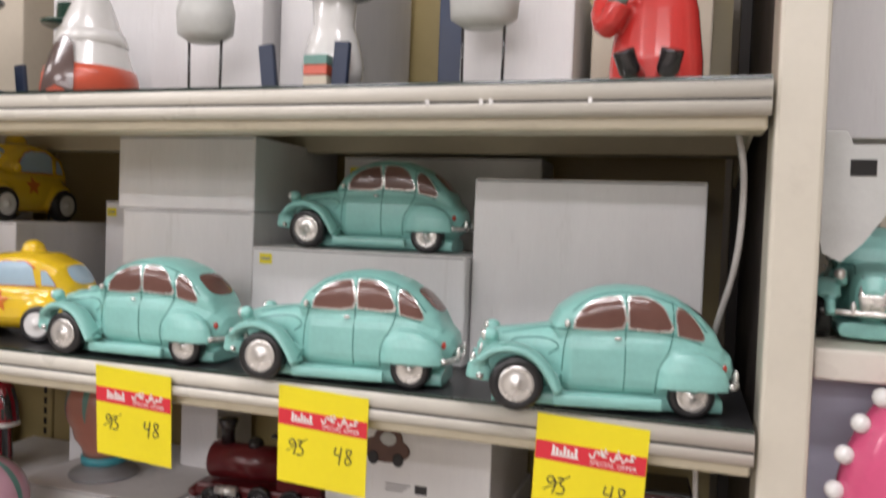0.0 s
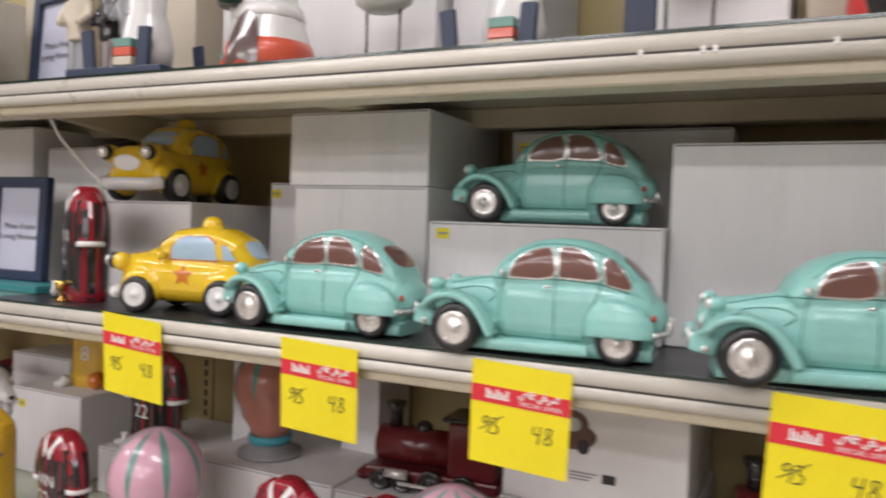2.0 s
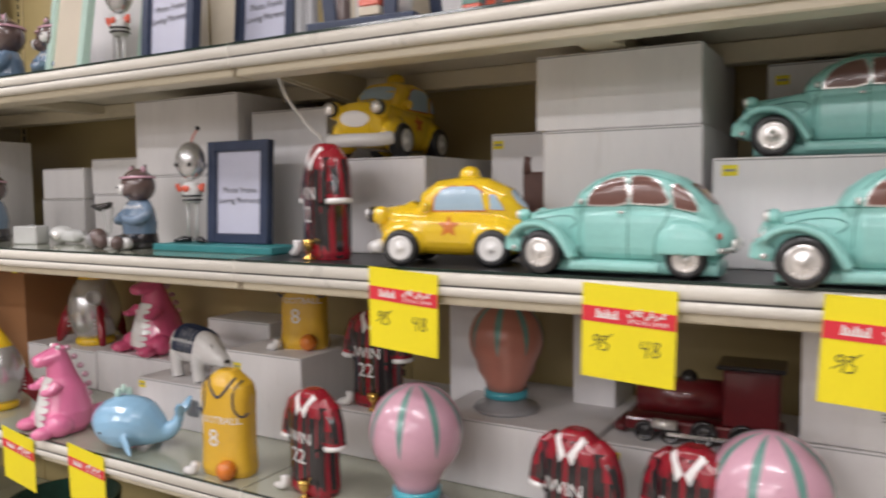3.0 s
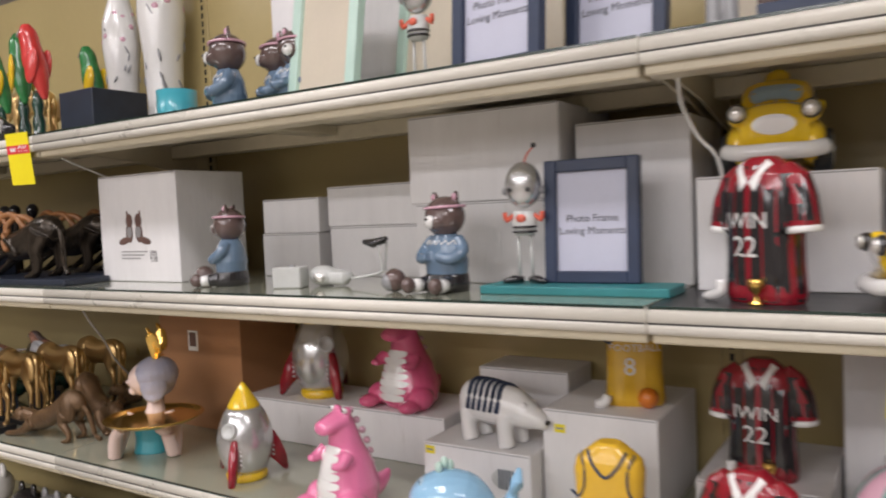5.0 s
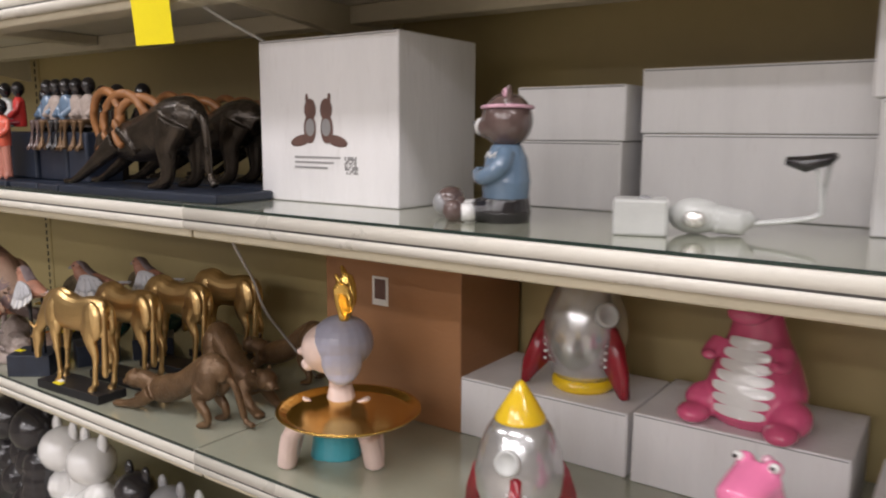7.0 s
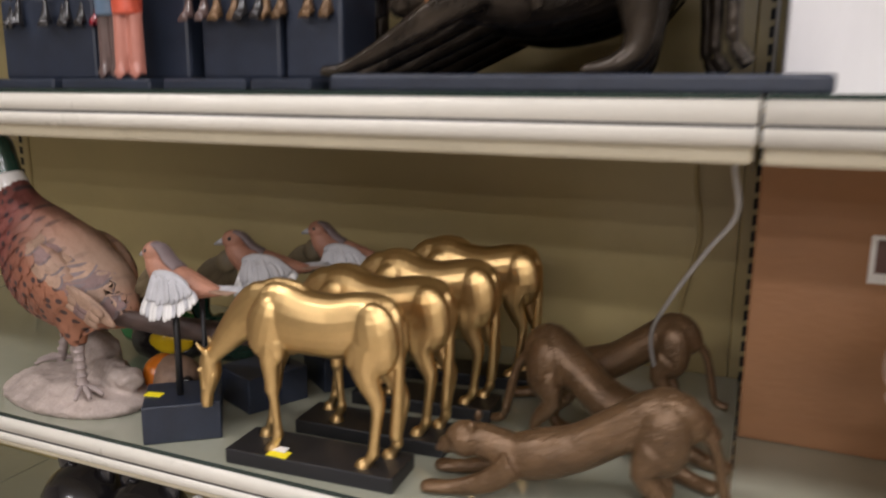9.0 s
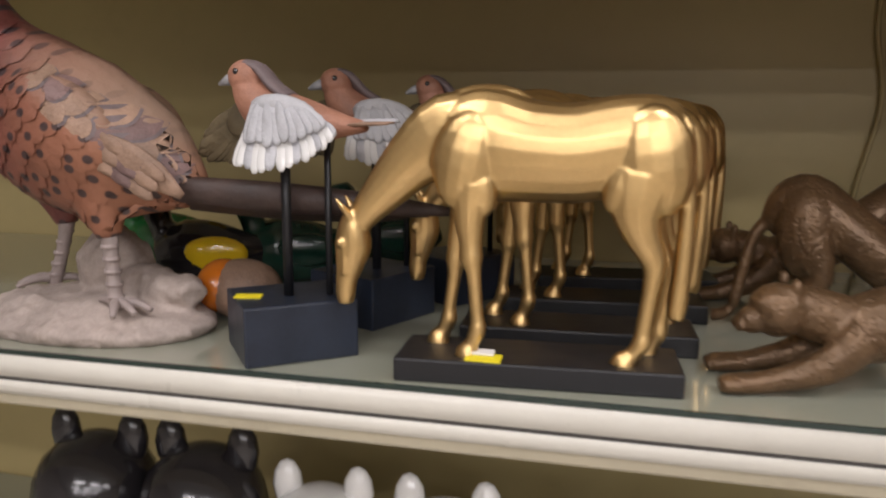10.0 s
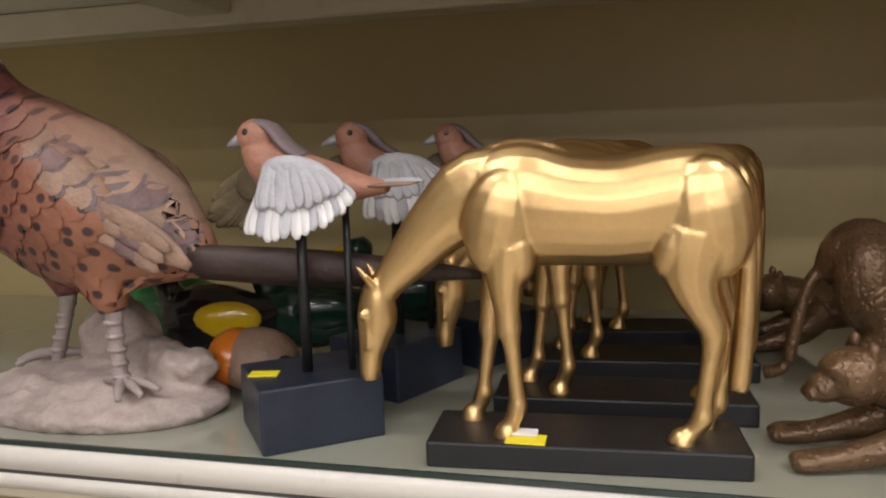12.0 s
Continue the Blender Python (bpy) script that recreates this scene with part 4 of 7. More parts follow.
    leg([(-0.046, 0.013, Z + 0.108, 0.010, 0.014), (-0.052, 0.014, Z + 0.082, 0.0076, 0.0092), (-0.0555, 0.014, Z + 0.064, 0.0058, 0.0070), (-0.056, 0.014, Z + 0.056, 0.0062, 0.0072), (-0.057, 0.014, Z + 0.047, 0.0043, 0.0050), (-0.060, 0.014, Z + 0.026, 0.0040, 0.0046), (-0.0605, 0.014, Z + 0.018, 0.0053, 0.0060), (-0.064, 0.014, Z + 0.010, 0.0046, 0.0050), (-0.067, 0.014, Z + 0.005, 0.0066, 0.0076), (-0.068, 0.014, Z + 0.0, 0.0076, 0.0086)])
    # hind legs
    leg([(0.064, -0.012, Z + 0.114, 0.013, 0.024), (0.060, -0.0135, Z + 0.096, 0.011, 0.0175), (0.063, -0.014, Z + 0.082, 0.0080, 0.0120), (0.070, -0.014, Z + 0.068, 0.0060, 0.0088), (0.0715, -0.014, Z + 0.059, 0.0054, 0.0068), (0.070, -0.014, Z + 0.046, 0.0046, 0.0054), (0.067, -0.014, Z + 0.024, 0.0044, 0.0052), (0.0665, -0.014, Z + 0.016, 0.0056, 0.0064), (0.061, -0.014, Z + 0.008, 0.0047, 0.0052), (0.057, -0.014, Z + 0.004, 0.0066, 0.0080), (0.0555, -0.014, Z + 0.0, 0.0076, 0.0090)])
    leg([(0.068, 0.012, Z + 0.114, 0.012, 0.023), (0.070, 0.0135, Z + 0.094, 0.010, 0.0160), (0.076, 0.014, Z + 0.078, 0.0074, 0.0104), (0.084, 0.014, Z + 0.063, 0.0058, 0.0080), (0.085, 0.014, Z + 0.054, 0.0053, 0.0064), (0.083, 0.014, Z + 0.040, 0.0045, 0.0052), (0.080, 0.014, Z + 0.024, 0.0043, 0.0050), (0.079, 0.014, Z + 0.016, 0.0054, 0.0062), (0.075, 0.014, Z + 0.008, 0.0047, 0.0052), (0.072, 0.014, Z + 0.004, 0.0066, 0.0080), (0.0705, 0.014, Z + 0.0, 0.0076, 0.0088)])
    # tail, lying close behind the near thigh
    leg([(0.0800, -0.002, Z + 0.150, 0.004, 0.004), (0.0870, -0.004, Z + 0.142, 0.0052, 0.0050), (0.0900, -0.006, Z + 0.116, 0.0052, 0.0048), (0.0900, -0.007, Z + 0.084, 0.0056, 0.0055), (0.0885, -0.007, Z + 0.056, 0.0060, 0.0062), (0.0870, -0.007, Z + 0.036, 0.0058, 0.0064), (0.0860, -0.007, Z + 0.029, 0.0040, 0.0050)])
    part("horse", fused(b, 0.0011, 5), GOLD, c, "brushed gold grazing horse")
    return c


SLIM = Matrix.Diagonal((0.95, 0.96, 1.0, 1))
horse = gold_horse("brushed gold grazing horse statuette on a black plinth")
horse.matrix_world = pose(-1.611, 0.041, S3, 0, 0, 3.5) @ SLIM
copy_thing(horse, pose(-1.592, 0.122, S3, 0, 0, 3) @ SLIM)
copy_thing(horse, pose(-1.578, 0.215, S3, 0, 0, 4) @ SLIM)
copy_thing(horse, pose(-1.560, 0.315, S3, 0, 0, 6) @ SLIM)
tag = thing("tag", "small yellow and white price sticker on a plinth", "price tag", pose(-1.640, 0.019, S3 + 0.0155, 8, 0, 0))
part("sticker", box_bm((-0.011, -0.006, 0.0002), (0.011, 0.005, 0.0012), 0.0003), STICKER, tag, smooth=False)
part("flap", box_bm((-0.008, 0.001, 0.0013), (0.006, 0.008, 0.003), 0.0004), WHITE_INK, tag, smooth=False)


# ---- glazed money banks and figurines ----
def words_on(parent, bvh, text, size, origin, toward=(0, 1, 0), material=None, name="lettering", lift=0.001):
    me = lettering(text, size)
    d = Vector(toward)
    o = Vector(origin)
    for v in me.vertices:
        p = o + v.co
        hit, _, _, _ = bvh.ray_cast(p - d * 0.3, d)
        v.co = (hit or p) - d * lift
    return part(name, me, material or WHITE, parent, "painted letters", smooth=False)


def jersey(label, stripes=True):
    """A money bank in the shape of a football shirt on an unseen body, front towards -y."""
    c = thing("shirt_bank", label, "money bank", pose(0, 0, 0), "shirt money banks")
    b = bmesh.new()
    column(b, [(0.0, 0.044, 0.026, 0, 0), (0.01, 0.046, 0.029, 0, 0), (0.05, 0.043, 0.029, 0, 0), (0.10, 0.043, 0.030, 0, 0), (0.130, 0.045, 0.028, 0, 0), (0.145, 0.042, 0.025, 0, 0), (0.155, 0.030, 0.021, 0, 0), (0.163, 0.020, 0.017, 0, 0), (0.167, 0.014, 0.012, 0, 0)], 28, 2.8)
    if stripes:
        for sx in (-1, 1):
            loft(b, [(sx * 0.026, 0, 0.146, 0.017, 0.012), (sx * 0.040, -0.001, 0.136, 0.018, 0.016), (sx * 0.048, -0.002, 0.116, 0.018, 0.0165), (sx * 0.052, -0.003, 0.096, 0.0175, 0.0165), (sx * 0.054, -0.003, 0.084, 0.017, 0.016)], 16, 2.4, up=(0, 1, 0))
    me = fused(b, 0.0016, 2)
    part("shirt", me, RED if stripes else MUSTARD, c, "glossy dark red shirt" if stripes else "mustard yellow vest")
    bvh = tree_of(me)
    front = ((0, -0.2, 0), (0, 1, 0))
    if stripes:
        for k, x in enumerate((-0.0415, -0.026, -0.0105, 0.0105, 0.026, 0.0415)):
            tall = 0.157 - abs(x) * 0.35
            strip = [(x - 0.0066, 0.003), (x + 0.0066, 0.003)] + [(x + 0.0066, 0.003 + tall * i / 8) for i in range(1, 9)] + [(x - 0.0066, 0.003 + tall * i / 8) for i in range(8, 0, -1)]
            for o, d in (front, ((0, 0.2, 0), (0, -1, 0))):
                part("stripe", decal(bmesh.new(), bvh, o, d, strip, 0.0007, 3), BLACK, c, "glossy black stripe")
        for sx in (-1, 1):
            for dx in (0.051, 0.060):
                strip = [(sx * dx - 0.003, 0.094), (sx * dx + 0.003, 0.094), (sx * dx + 0.001, 0.112), (sx * dx - 0.004, 0.112)]
                part("stripe", decal(bmesh.new(), bvh, *front, strip, 0.0007, 3), BLACK, c, "glossy black stripe")
            for dy in (-0.012, 0.003):
                strip = [(dy - 0.0042, 0.088), (dy + 0.0042, 0.088)] + [(dy + 0.0042, 0.088 + 0.011 * i) for i in range(1, 6)] + [(dy - 0.0042, 0.088 + 0.011 * i) for i in range(5, 0, -1)]
                part("stripe", decal(bmesh.new(), bvh, (sx * 0.2, 0, 0), (-sx, 0, 0), [(u * sx, v) for u, v in strip], 0.0007, 3), BLACK, c, "glossy black stripe")
            for dy in (-0.020, 0.0, 0.020):
                strip = [(dy - 0.0055, 0.003), (dy + 0.0055, 0.003)] + [(dy + 0.0055, 0.003 + 0.015 * i) for i in range(1, 6)] + [(dy - 0.0055, 0.003 + 0.015 * i) for i in range(5, 0, -1)]
                part("stripe", decal(bmesh.new(), bvh, (sx * 0.2, 0, 0), (-sx, 0, 0), [(u * sx, v) for u, v in strip], 0.0007, 3), BLACK, c, "glossy black stripe")
            cuff = part("cuff", lathe(bmesh.new(), [(0.0165, 0), (0.0192, 0.001), (0.0192, 0.007), (0.0165, 0.008)], 20), WHITE, c, "white sleeve cuff")
            cuff.matrix_local = pose(sx * 0.0540, -0.003, 0.080, 0, sx * -6, 0) @ Matrix.Diagonal((0.93, 1.0, 1, 1))
        b = bmesh.new()
        decal(b, bvh, *front, [(-0.024, 0.157), (-0.016, 0.163), (-0.001, 0.138), (-0.010, 0.127)], 0.0016)
        decal(b, bvh, *front, [(0.024, 0.157), (0.016, 0.163), (0.001, 0.138), (0.010, 0.127)], 0.0016)
        part("collar", b, WHITE, c, "white shirt collar")
        words_on(c, bvh, "IWIN", 0.026, (-0.004, 0, 0.094))
        words_on(c, bvh, "22", 0.034, (-0.004, 0, 0.064))
        b = bmesh.new()
        lathe(b, [(0.008, 0.0), (0.008, 0.003), (0.0025, 0.006), (0.002, 0.012), (0.007, 0.017), (0.009, 0.024), (0.009, 0.030)], 16, (0.014, -0.034))
        part("trophy", b, GOLD_BRIGHT, c, "small gold trophy")
        b = bmesh.new()
        limb(b, [(-0.058, -0.034, 0.006, 0.006, 0.005), (-0.044, -0.034, 0.008, 0.0075, 0.007), (-0.036, -0.034, 0.014, 0.007, 0.007), (-0.036, -0.033, 0.026, 0.007, 0.007)], 12)
        part("boot", b, WHITE, c, "white football boot")
    else:
        for o, d in (front,):
            b = bmesh.new()
            tube(b, [tuple((bvh.ray_cast(Vector((x, -0.2, z)), Vector((0, 1, 0)))[0] or Vector((x, -0.02, z)))) for x, z in smooth_line([(-0.024, 0.157), (-0.014, 0.140), (0.0, 0.128), (0.014, 0.140), (0.024, 0.157)], 4)], 0.0022, 8)
            part("neck_trim", b, NAVY, c, "dark neck trim")
            for sx in (-1, 1):
                b = bmesh.new()
                tube(b, [tuple((bvh.ray_cast(Vector((x, -0.2, z)), Vector((0, 1, 0)))[0] or Vector((x, -0.015, z)))) for x, z in smooth_line([(sx * 0.033, 0.152), (sx * 0.027, 0.136), (sx * 0.028, 0.112), (sx * 0.038, 0.098), (sx * 0.047, 0.104)], 4)], 0.0018, 8)
                part("arm_trim", b, NAVY, c, "dark arm hole trim")
        words_on(c, bvh, "FOOTBALL", 0.016, (0, 0, 0.092))
        words_on(c, bvh, "8", 0.040, (-0.008, 0, 0.062))
        part("ball", ball(bmesh.new(), (0.018, -0.034, 0.016), 0.016, 18), ORANGE, c, "orange ball")
        b = bmesh.new()
        limb(b, [(-0.062, -0.032, 0.006, 0.007, 0.006), (-0.048, -0.032, 0.008, 0.008, 0.008), (-0.042, -0.032, 0.020, 0.007, 0.007)], 12)
        part("shoe", b, WHITE, c, "white sports shoe")
    return c


RED_SHIRT = "red and black striped shirt money bank"
shirt = jersey(RED_SHIRT + " on the dark mat")
shirt.matrix_world = pose(0.120, 0.072, S2, 0, 0, -30)
for x, y, z, a in ((0.102, 0.055, S3, -12), (0.510, 0.058, S3, -12), (0.648, 0.060, S3, -16)):
    tagged(copy_thing(shirt, pose(x, y, z, 0, 0, a) @ Matrix.Scale(0.93, 4)), RED_SHIRT + " on the glass shelf")
tagged(copy_thing(shirt, pose(0.082, 0.250, 1.104, 0, 0, -2)), RED_SHIRT + " raised on a box")
vest = jersey("mustard yellow sports vest money bank with dark trim", False)
vest.matrix_world = pose(-0.068, 0.05, S3, 0, 0, 8)
tagged(copy_thing(vest, pose(-0.112, 0.290, 1.178, 0, 0, 20)), "mustard yellow sports vest money bank raised on a white box")


def balloon(label, skin, r=0.066):
    """A hot air balloon money bank with painted seams, a band and a dark round foot."""
    c = thing("balloon_bank", label, "money bank", pose(0, 0, 0), "balloon money banks")
    prof = [(0.030, 0.030), (0.033, 0.045), (0.044, 0.062)]
    prof += [(r * math.cos(a), 0.112 + r * 1.02 * math.sin(a)) for a in [-0.62 + (math.pi / 2 + 0.62) * k / 14 for k in range(15)]]
    part("envelope", lathe(bmesh.new(), prof, 40), skin, c, "glossy pink glazed envelope")
    for k in range(8):
        a = 2 * math.pi * k / 8 + 0.2
        b = bmesh.new()
        pts = [(rr * 1.003, z) for rr, z in prof[5:-1]]
        vs = []
        for i, (rr, z) in enumerate(pts):
            w = 0.0052 * math.sin(math.pi * min(1, (i + 0.4) / len(pts))) / max(rr, 0.012)
            vs.append([b.verts.new((rr * math.cos(a + s * w), rr * math.sin(a + s * w), z)) for s in (-1, 0, 1)])
        for p, q in zip(vs, vs[1:]):
            for i in range(2):
                b.faces.new((p[i], p[i + 1], q[i + 1], q[i]))
        part("seam_stripe", b, SEAM, c, "grey-green painted stripe")
    part("band", lathe(bmesh.new(), [(0.029, 0.020), (0.034, 0.021), (0.034, 0.032), (0.029, 0.033)], 32), CYAN, c, "turquoise band")
    part("foot", lathe(bmesh.new(), [(0.050, 0.0), (0.052, 0.003), (0.050, 0.007), (0.036, 0.011), (0.031, 0.021), (0.0, 0.021)], 32), GREY, c, "dark grey round foot")
    return c


bal = balloon("pale pink hot air balloon money bank with green seams", BALLOON)
bal.matrix_world = pose(0.268, 0.075, S3 - 0.001)
copy_thing(bal, pose(0.725, 0.075, S3, 0, 0, 25))
hat = balloon("peach hot air balloon money bank raised on a white box", PEACH, 0.058)
hat.matrix_world = pose(0.322, 0.255, 1.128)


def rocket(label):
    c = thing("rocket_bank", label, "money bank", pose(0, 0, 0), "rocket money banks")
    part("hull", lathe(bmesh.new(), [(0.030, 0.012), (0.036, 0.022), (0.044, 0.045), (0.046, 0.065), (0.043, 0.085), (0.034, 0.108), (0.026, 0.120), (0.0, 0.121)], 36), SILVER, c, "silver glazed hull")
    part("nose_cone", lathe(bmesh.new(), [(0.027, 0.118), (0.026, 0.122), (0.012, 0.145), (0.004, 0.157), (0.0, 0.160)], 28), YELLOW, c, "yellow nose cone")
    part("base", lathe(bmesh.new(), [(0.031, 0.0), (0.034, 0.003), (0.034, 0.010), (0.030, 0.014), (0.0, 0.014)], 28), YELLOW, c, "yellow base ring")
    for k in range(3):
        a = radians(-65 + 120 * k)
        b = bmesh.new()
        prof = [(0.036, 0.078), (0.046, 0.074), (0.056, 0.056), (0.066, 0.028), (0.068, 0.004), (0.060, 0.004), (0.050, 0.020), (0.040, 0.030), (0.034, 0.034)]
        sides = [[b.verts.new((r * math.cos(a) - s * math.sin(a) * 0.0055, r * math.sin(a) + s * math.cos(a) * 0.0055, z)) for r, z in prof] for s in (-1, 1)]
        n = len(prof)
        for i in range(n):
            b.faces.new((sides[0][i], sides[0][(i + 1) % n], sides[1][(i + 1) % n], sides[1][i]))
        b.faces.new(sides[0])
        b.faces.new(sides[1][::-1])
        bmesh.ops.bevel(b, geom=b.edges[:], offset=0.0018, segments=2, affect="EDGES")
        fin = part("fin", b, RED, c, "dark red fin")
        b = bmesh.new()
        for i in range(7):
            z = 0.034 + i * 0.0075
            r = 0.044 if z < 0.07 else 0.042
            for s in (-1, 1):
                ball(b, (r * math.cos(a + s * 0.2), r * math.sin(a + s * 0.2), z), 0.0017, 6)
        part("rivets", b, WHITE, fin, "row of white rivets")
    ring = part("porthole", lathe(bmesh.new(), [(0.013, 0.0), (0.013, 0.004), (0.010, 0.006), (0.009, 0.003), (0.0, 0.003)], 20), PALE_GREY, c, "round pale porthole")
    ring.matrix_local = pose(0.010, -0.041, 0.088, 72, 0, 12)
    return c


roc = rocket("silver rocket money bank with red fins and yellow tip")
roc.matrix_world = pose(-0.772, 0.085, S3) @ Matrix.Scale(1.1, 4)
tagged(copy_thing(roc, pose(-0.815, 0.345, 1.112, 0, 0, 40) @ Matrix.Scale(1.2, 4)), "silver rocket money bank with red fins raised on a white box")


def dino(label, skin):
    """A sitting dinosaur with a ribbed pale belly, facing -x and -y."""
    c = thing("dinosaur_bank", label, "money bank", pose(0, 0, 0), "dinosaur money banks")
    b = bmesh.new()
    column(b, [(0.0, 0.034, 0.034, 0, 0), (0.012, 0.043, 0.041, 0, 0), (0.04, 0.045, 0.042, 0.002, 0), (0.075, 0.036, 0.034, 0.002, 0), (0.10, 0.025, 0.025, 0.0, 0), (0.125, 0.020, 0.020, -0.004, 0), (0.145, 0.017, 0.017, -0.008, 0), (0.152, 0.008, 0.008, -0.008, 0)], 24, 2.0)
    limb(b, [(-0.004, 0, 0.140, 0.020, 0.017), (-0.022, 0, 0.136, 0.018, 0.014), (-0.040, 0, 0.131, 0.015, 0.011), (-0.046, 0, 0.130, 0.008, 0.006)], 14)
    for sy in (-1, 1):
        ball(b, (-0.004, sy * 0.011, 0.152), 0.0075, 12)
        limb(b, [(-0.016, sy * 0.026, 0.092, 0.010, 0.010), (-0.032, sy * 0.030, 0.080, 0.008, 0.008), (-0.044, sy * 0.026, 0.082, 0.005, 0.005)], 10)
        ball(b, (-0.020, sy * 0.036, 0.020), (0.024, 0.017, 0.021), 14)
        ball(b, (-0.046, sy * 0.036, 0.012), (0.019, 0.014, 0.012), 14)
    limb(b, [(0.024, 0, 0.022, 0.028, 0.020), (0.05, 0.004, 0.020, 0.019, 0.016), (0.072, 0.008, 0.026, 0.011, 0.010), (0.084, 0.01, 0.034, 0.004, 0.004)], 12)
    me = fused(b, 0.002, 4)
    part("body", me, skin, c, "glossy pink glazed body")
    bvh = tree_of(me)
    for k in range(7):
        z = 0.022 + k * 0.0125
        hw = 0.026 - abs(k - 2) * 0.0022
        part("belly_rib", decal(bmesh.new(), bvh, (-0.2, 0, 0), (1, 0, 0), [(u, v + z) for u, v in oval(hw, 0.0064, n=18, power=3)], 0.0022, 3), WHITE, c, "white rib of the belly")
    for sy in (-1, 1):
        e = part("eye", ball(bmesh.new(), (-0.0095, sy * 0.014, 0.155), 0.0045, 10), WHITE, c, "white painted eye")
        part("pupil", ball(bmesh.new(), (-0.0135, sy * 0.0145, 0.156), 0.002, 8), BLACK, e)
    for k in range(7):
        part("spine", ball(bmesh.new(), (0.010 + 0.034 * math.sin(k / 6 * 1.9), 0, 0.150 - k * 0.018), 0.0055, 10), BALLOON, c, "pale round spine")
    return c


dn = dino("pink dinosaur money bank with white ribbed belly on glass", PINK)
dn.matrix_world = pose(-0.512, 0.058, S3, 0, 0, 74) @ Matrix.Diagonal((1.1, 1.2, 1.04, 1))
db = dino("deep pink dinosaur money bank raised on a white box", HOT_PINK)
db.matrix_world = pose(-0.580, 0.335, 1.118, 0, 0, 82) @ Matrix.Diagonal((1.25, 1.45, 1.08, 1))


def whale(label):
    c = thing("whale_bank", label, "money bank", pose(0, 0, 0))
    b = bmesh.new()
    loft(b, smooth_line([(-0.072, 0, 0.038, 0.012, 0.012), (-0.064, 0, 0.042, 0.034, 0.032), (-0.035, 0, 0.048, 0.048, 0.046), (0.0, 0, 0.047, 0.046, 0.044), (0.028, 0, 0.036, 0.032, 0.030), (0.050, 0, 0.032, 0.016, 0.016), (0.066, 0, 0.046, 0.011, 0.011), (0.072, 0, 0.062, 0.008, 0.007)], 3), 22)
    for sy in (-1, 1):
        loft(b, [(0.070, 0, 0.058, 0.006, 0.006), (0.078, sy * 0.014, 0.074, 0.010, 0.005), (0.082, sy * 0.028, 0.086, 0.004, 0.003)], 10)
        loft(b, [(-0.010, sy * 0.042, 0.030, 0.006, 0.012), (0.004, sy * 0.058, 0.018, 0.004, 0.010), (0.012, sy * 0.066, 0.010, 0.002, 0.004)], 10)
    me = fused(b, 0.002, 4)
    part("body", me, SKY, c, "glossy light blue body")
    bvh = tree_of(me)
    part("belly", decal(bmesh.new(), bvh, (-0.2, 0, 0), (1, 0, 0.25), [(u, v + 0.064) for u, v in oval(0.030, 0.018)], 0.001), PALE_BLUE, c, "paler blue belly")
    for sy in (-1, 1):
        part("eye", ball(bmesh.new(), (-0.050, sy * 0.0405, 0.040), 0.003, 8), BLACK, c, "black painted eye")
    b = bmesh.new()
    for k in range(3):
        ball(b, (-0.034 + k * 0.008, (k - 1) * 0.005, 0.100 + 0.006 * (k == 1)), (0.006, 0.005, 0.009), 8)
    part("spout", b, MINT, c, "pale green water spout")
    return c


wh = whale("light blue whale money bank on the glass shelf")
wh.matrix_world = pose(-0.292, 0.055, S3, 0, 0, 28)


def polar_bear(label):
    c = thing("polar_bear_bank", label, "money bank", pose(0, 0, 0))
    b = bmesh.new()
    limb(b, [(-0.074, 0, 0.062, 0.014, 0.020), (-0.062, 0, 0.062, 0.028, 0.032), (-0.03, 0, 0.064, 0.033, 0.036), (0.01, 0, 0.062, 0.032, 0.034), (0.036, 0, 0.060, 0.028, 0.031), (0.056, 0, 0.054, 0.022, 0.024), (0.074, 0, 0.050, 0.018, 0.018), (0.090, 0, 0.044, 0.011, 0.011), (0.096, 0, 0.043, 0.006, 0.006)], 18)
    for x in (-0.052, 0.026):
        for sy in (-1, 1):
            limb(b, [(x, sy * 0.018, 0.052, 0.014, 0.017), (x, sy * 0.019, 0.022, 0.012, 0.014), (x + 0.003, sy * 0.019, 0.005, 0.012, 0.015), (x + 0.004, sy * 0.019, 0.0, 0.011, 0.014)], 12)
    for sy in (-1, 1):
        ball(b, (0.062, sy * 0.014, 0.070), (0.005, 0.004, 0.006), 8)
    me = fused(b, 0.002, 3)
    part("body", me, WHITE, c, "white glazed body")
    bvh = tree_of(me)
    for k, x in enumerate((-0.042, -0.030, -0.018, -0.006, 0.006, 0.018)):
        b = bmesh.new()
        pts = []
        for i in range(15):
            a = radians(-100 + 200 * i / 14)
            d = Vector((0, -math.sin(a), -math.cos(a)))
            hit = bvh.ray_cast(Vector((x + 0.004 * math.sin(i * 0.7), 0, 0.062)) - d * 0.2, d)[0]
            if hit:
                pts.append(tuple(hit))
        tube(b, pts, 0.0038 if k not in (0, 5) else 0.0044, 8)
        part("stripe", b, NAVY, c, "dark knitted stripe")
    part("nose", ball(bmesh.new(), (0.097, 0, 0.046), (0.004, 0.006, 0.004), 10), BLACK, c, "black nose")
    return c


pbr = polar_bear("white polar bear money bank in a dark striped jumper")
pbr.matrix_world = pose(-0.315, 0.215, 1.112, 0, 0, -12)


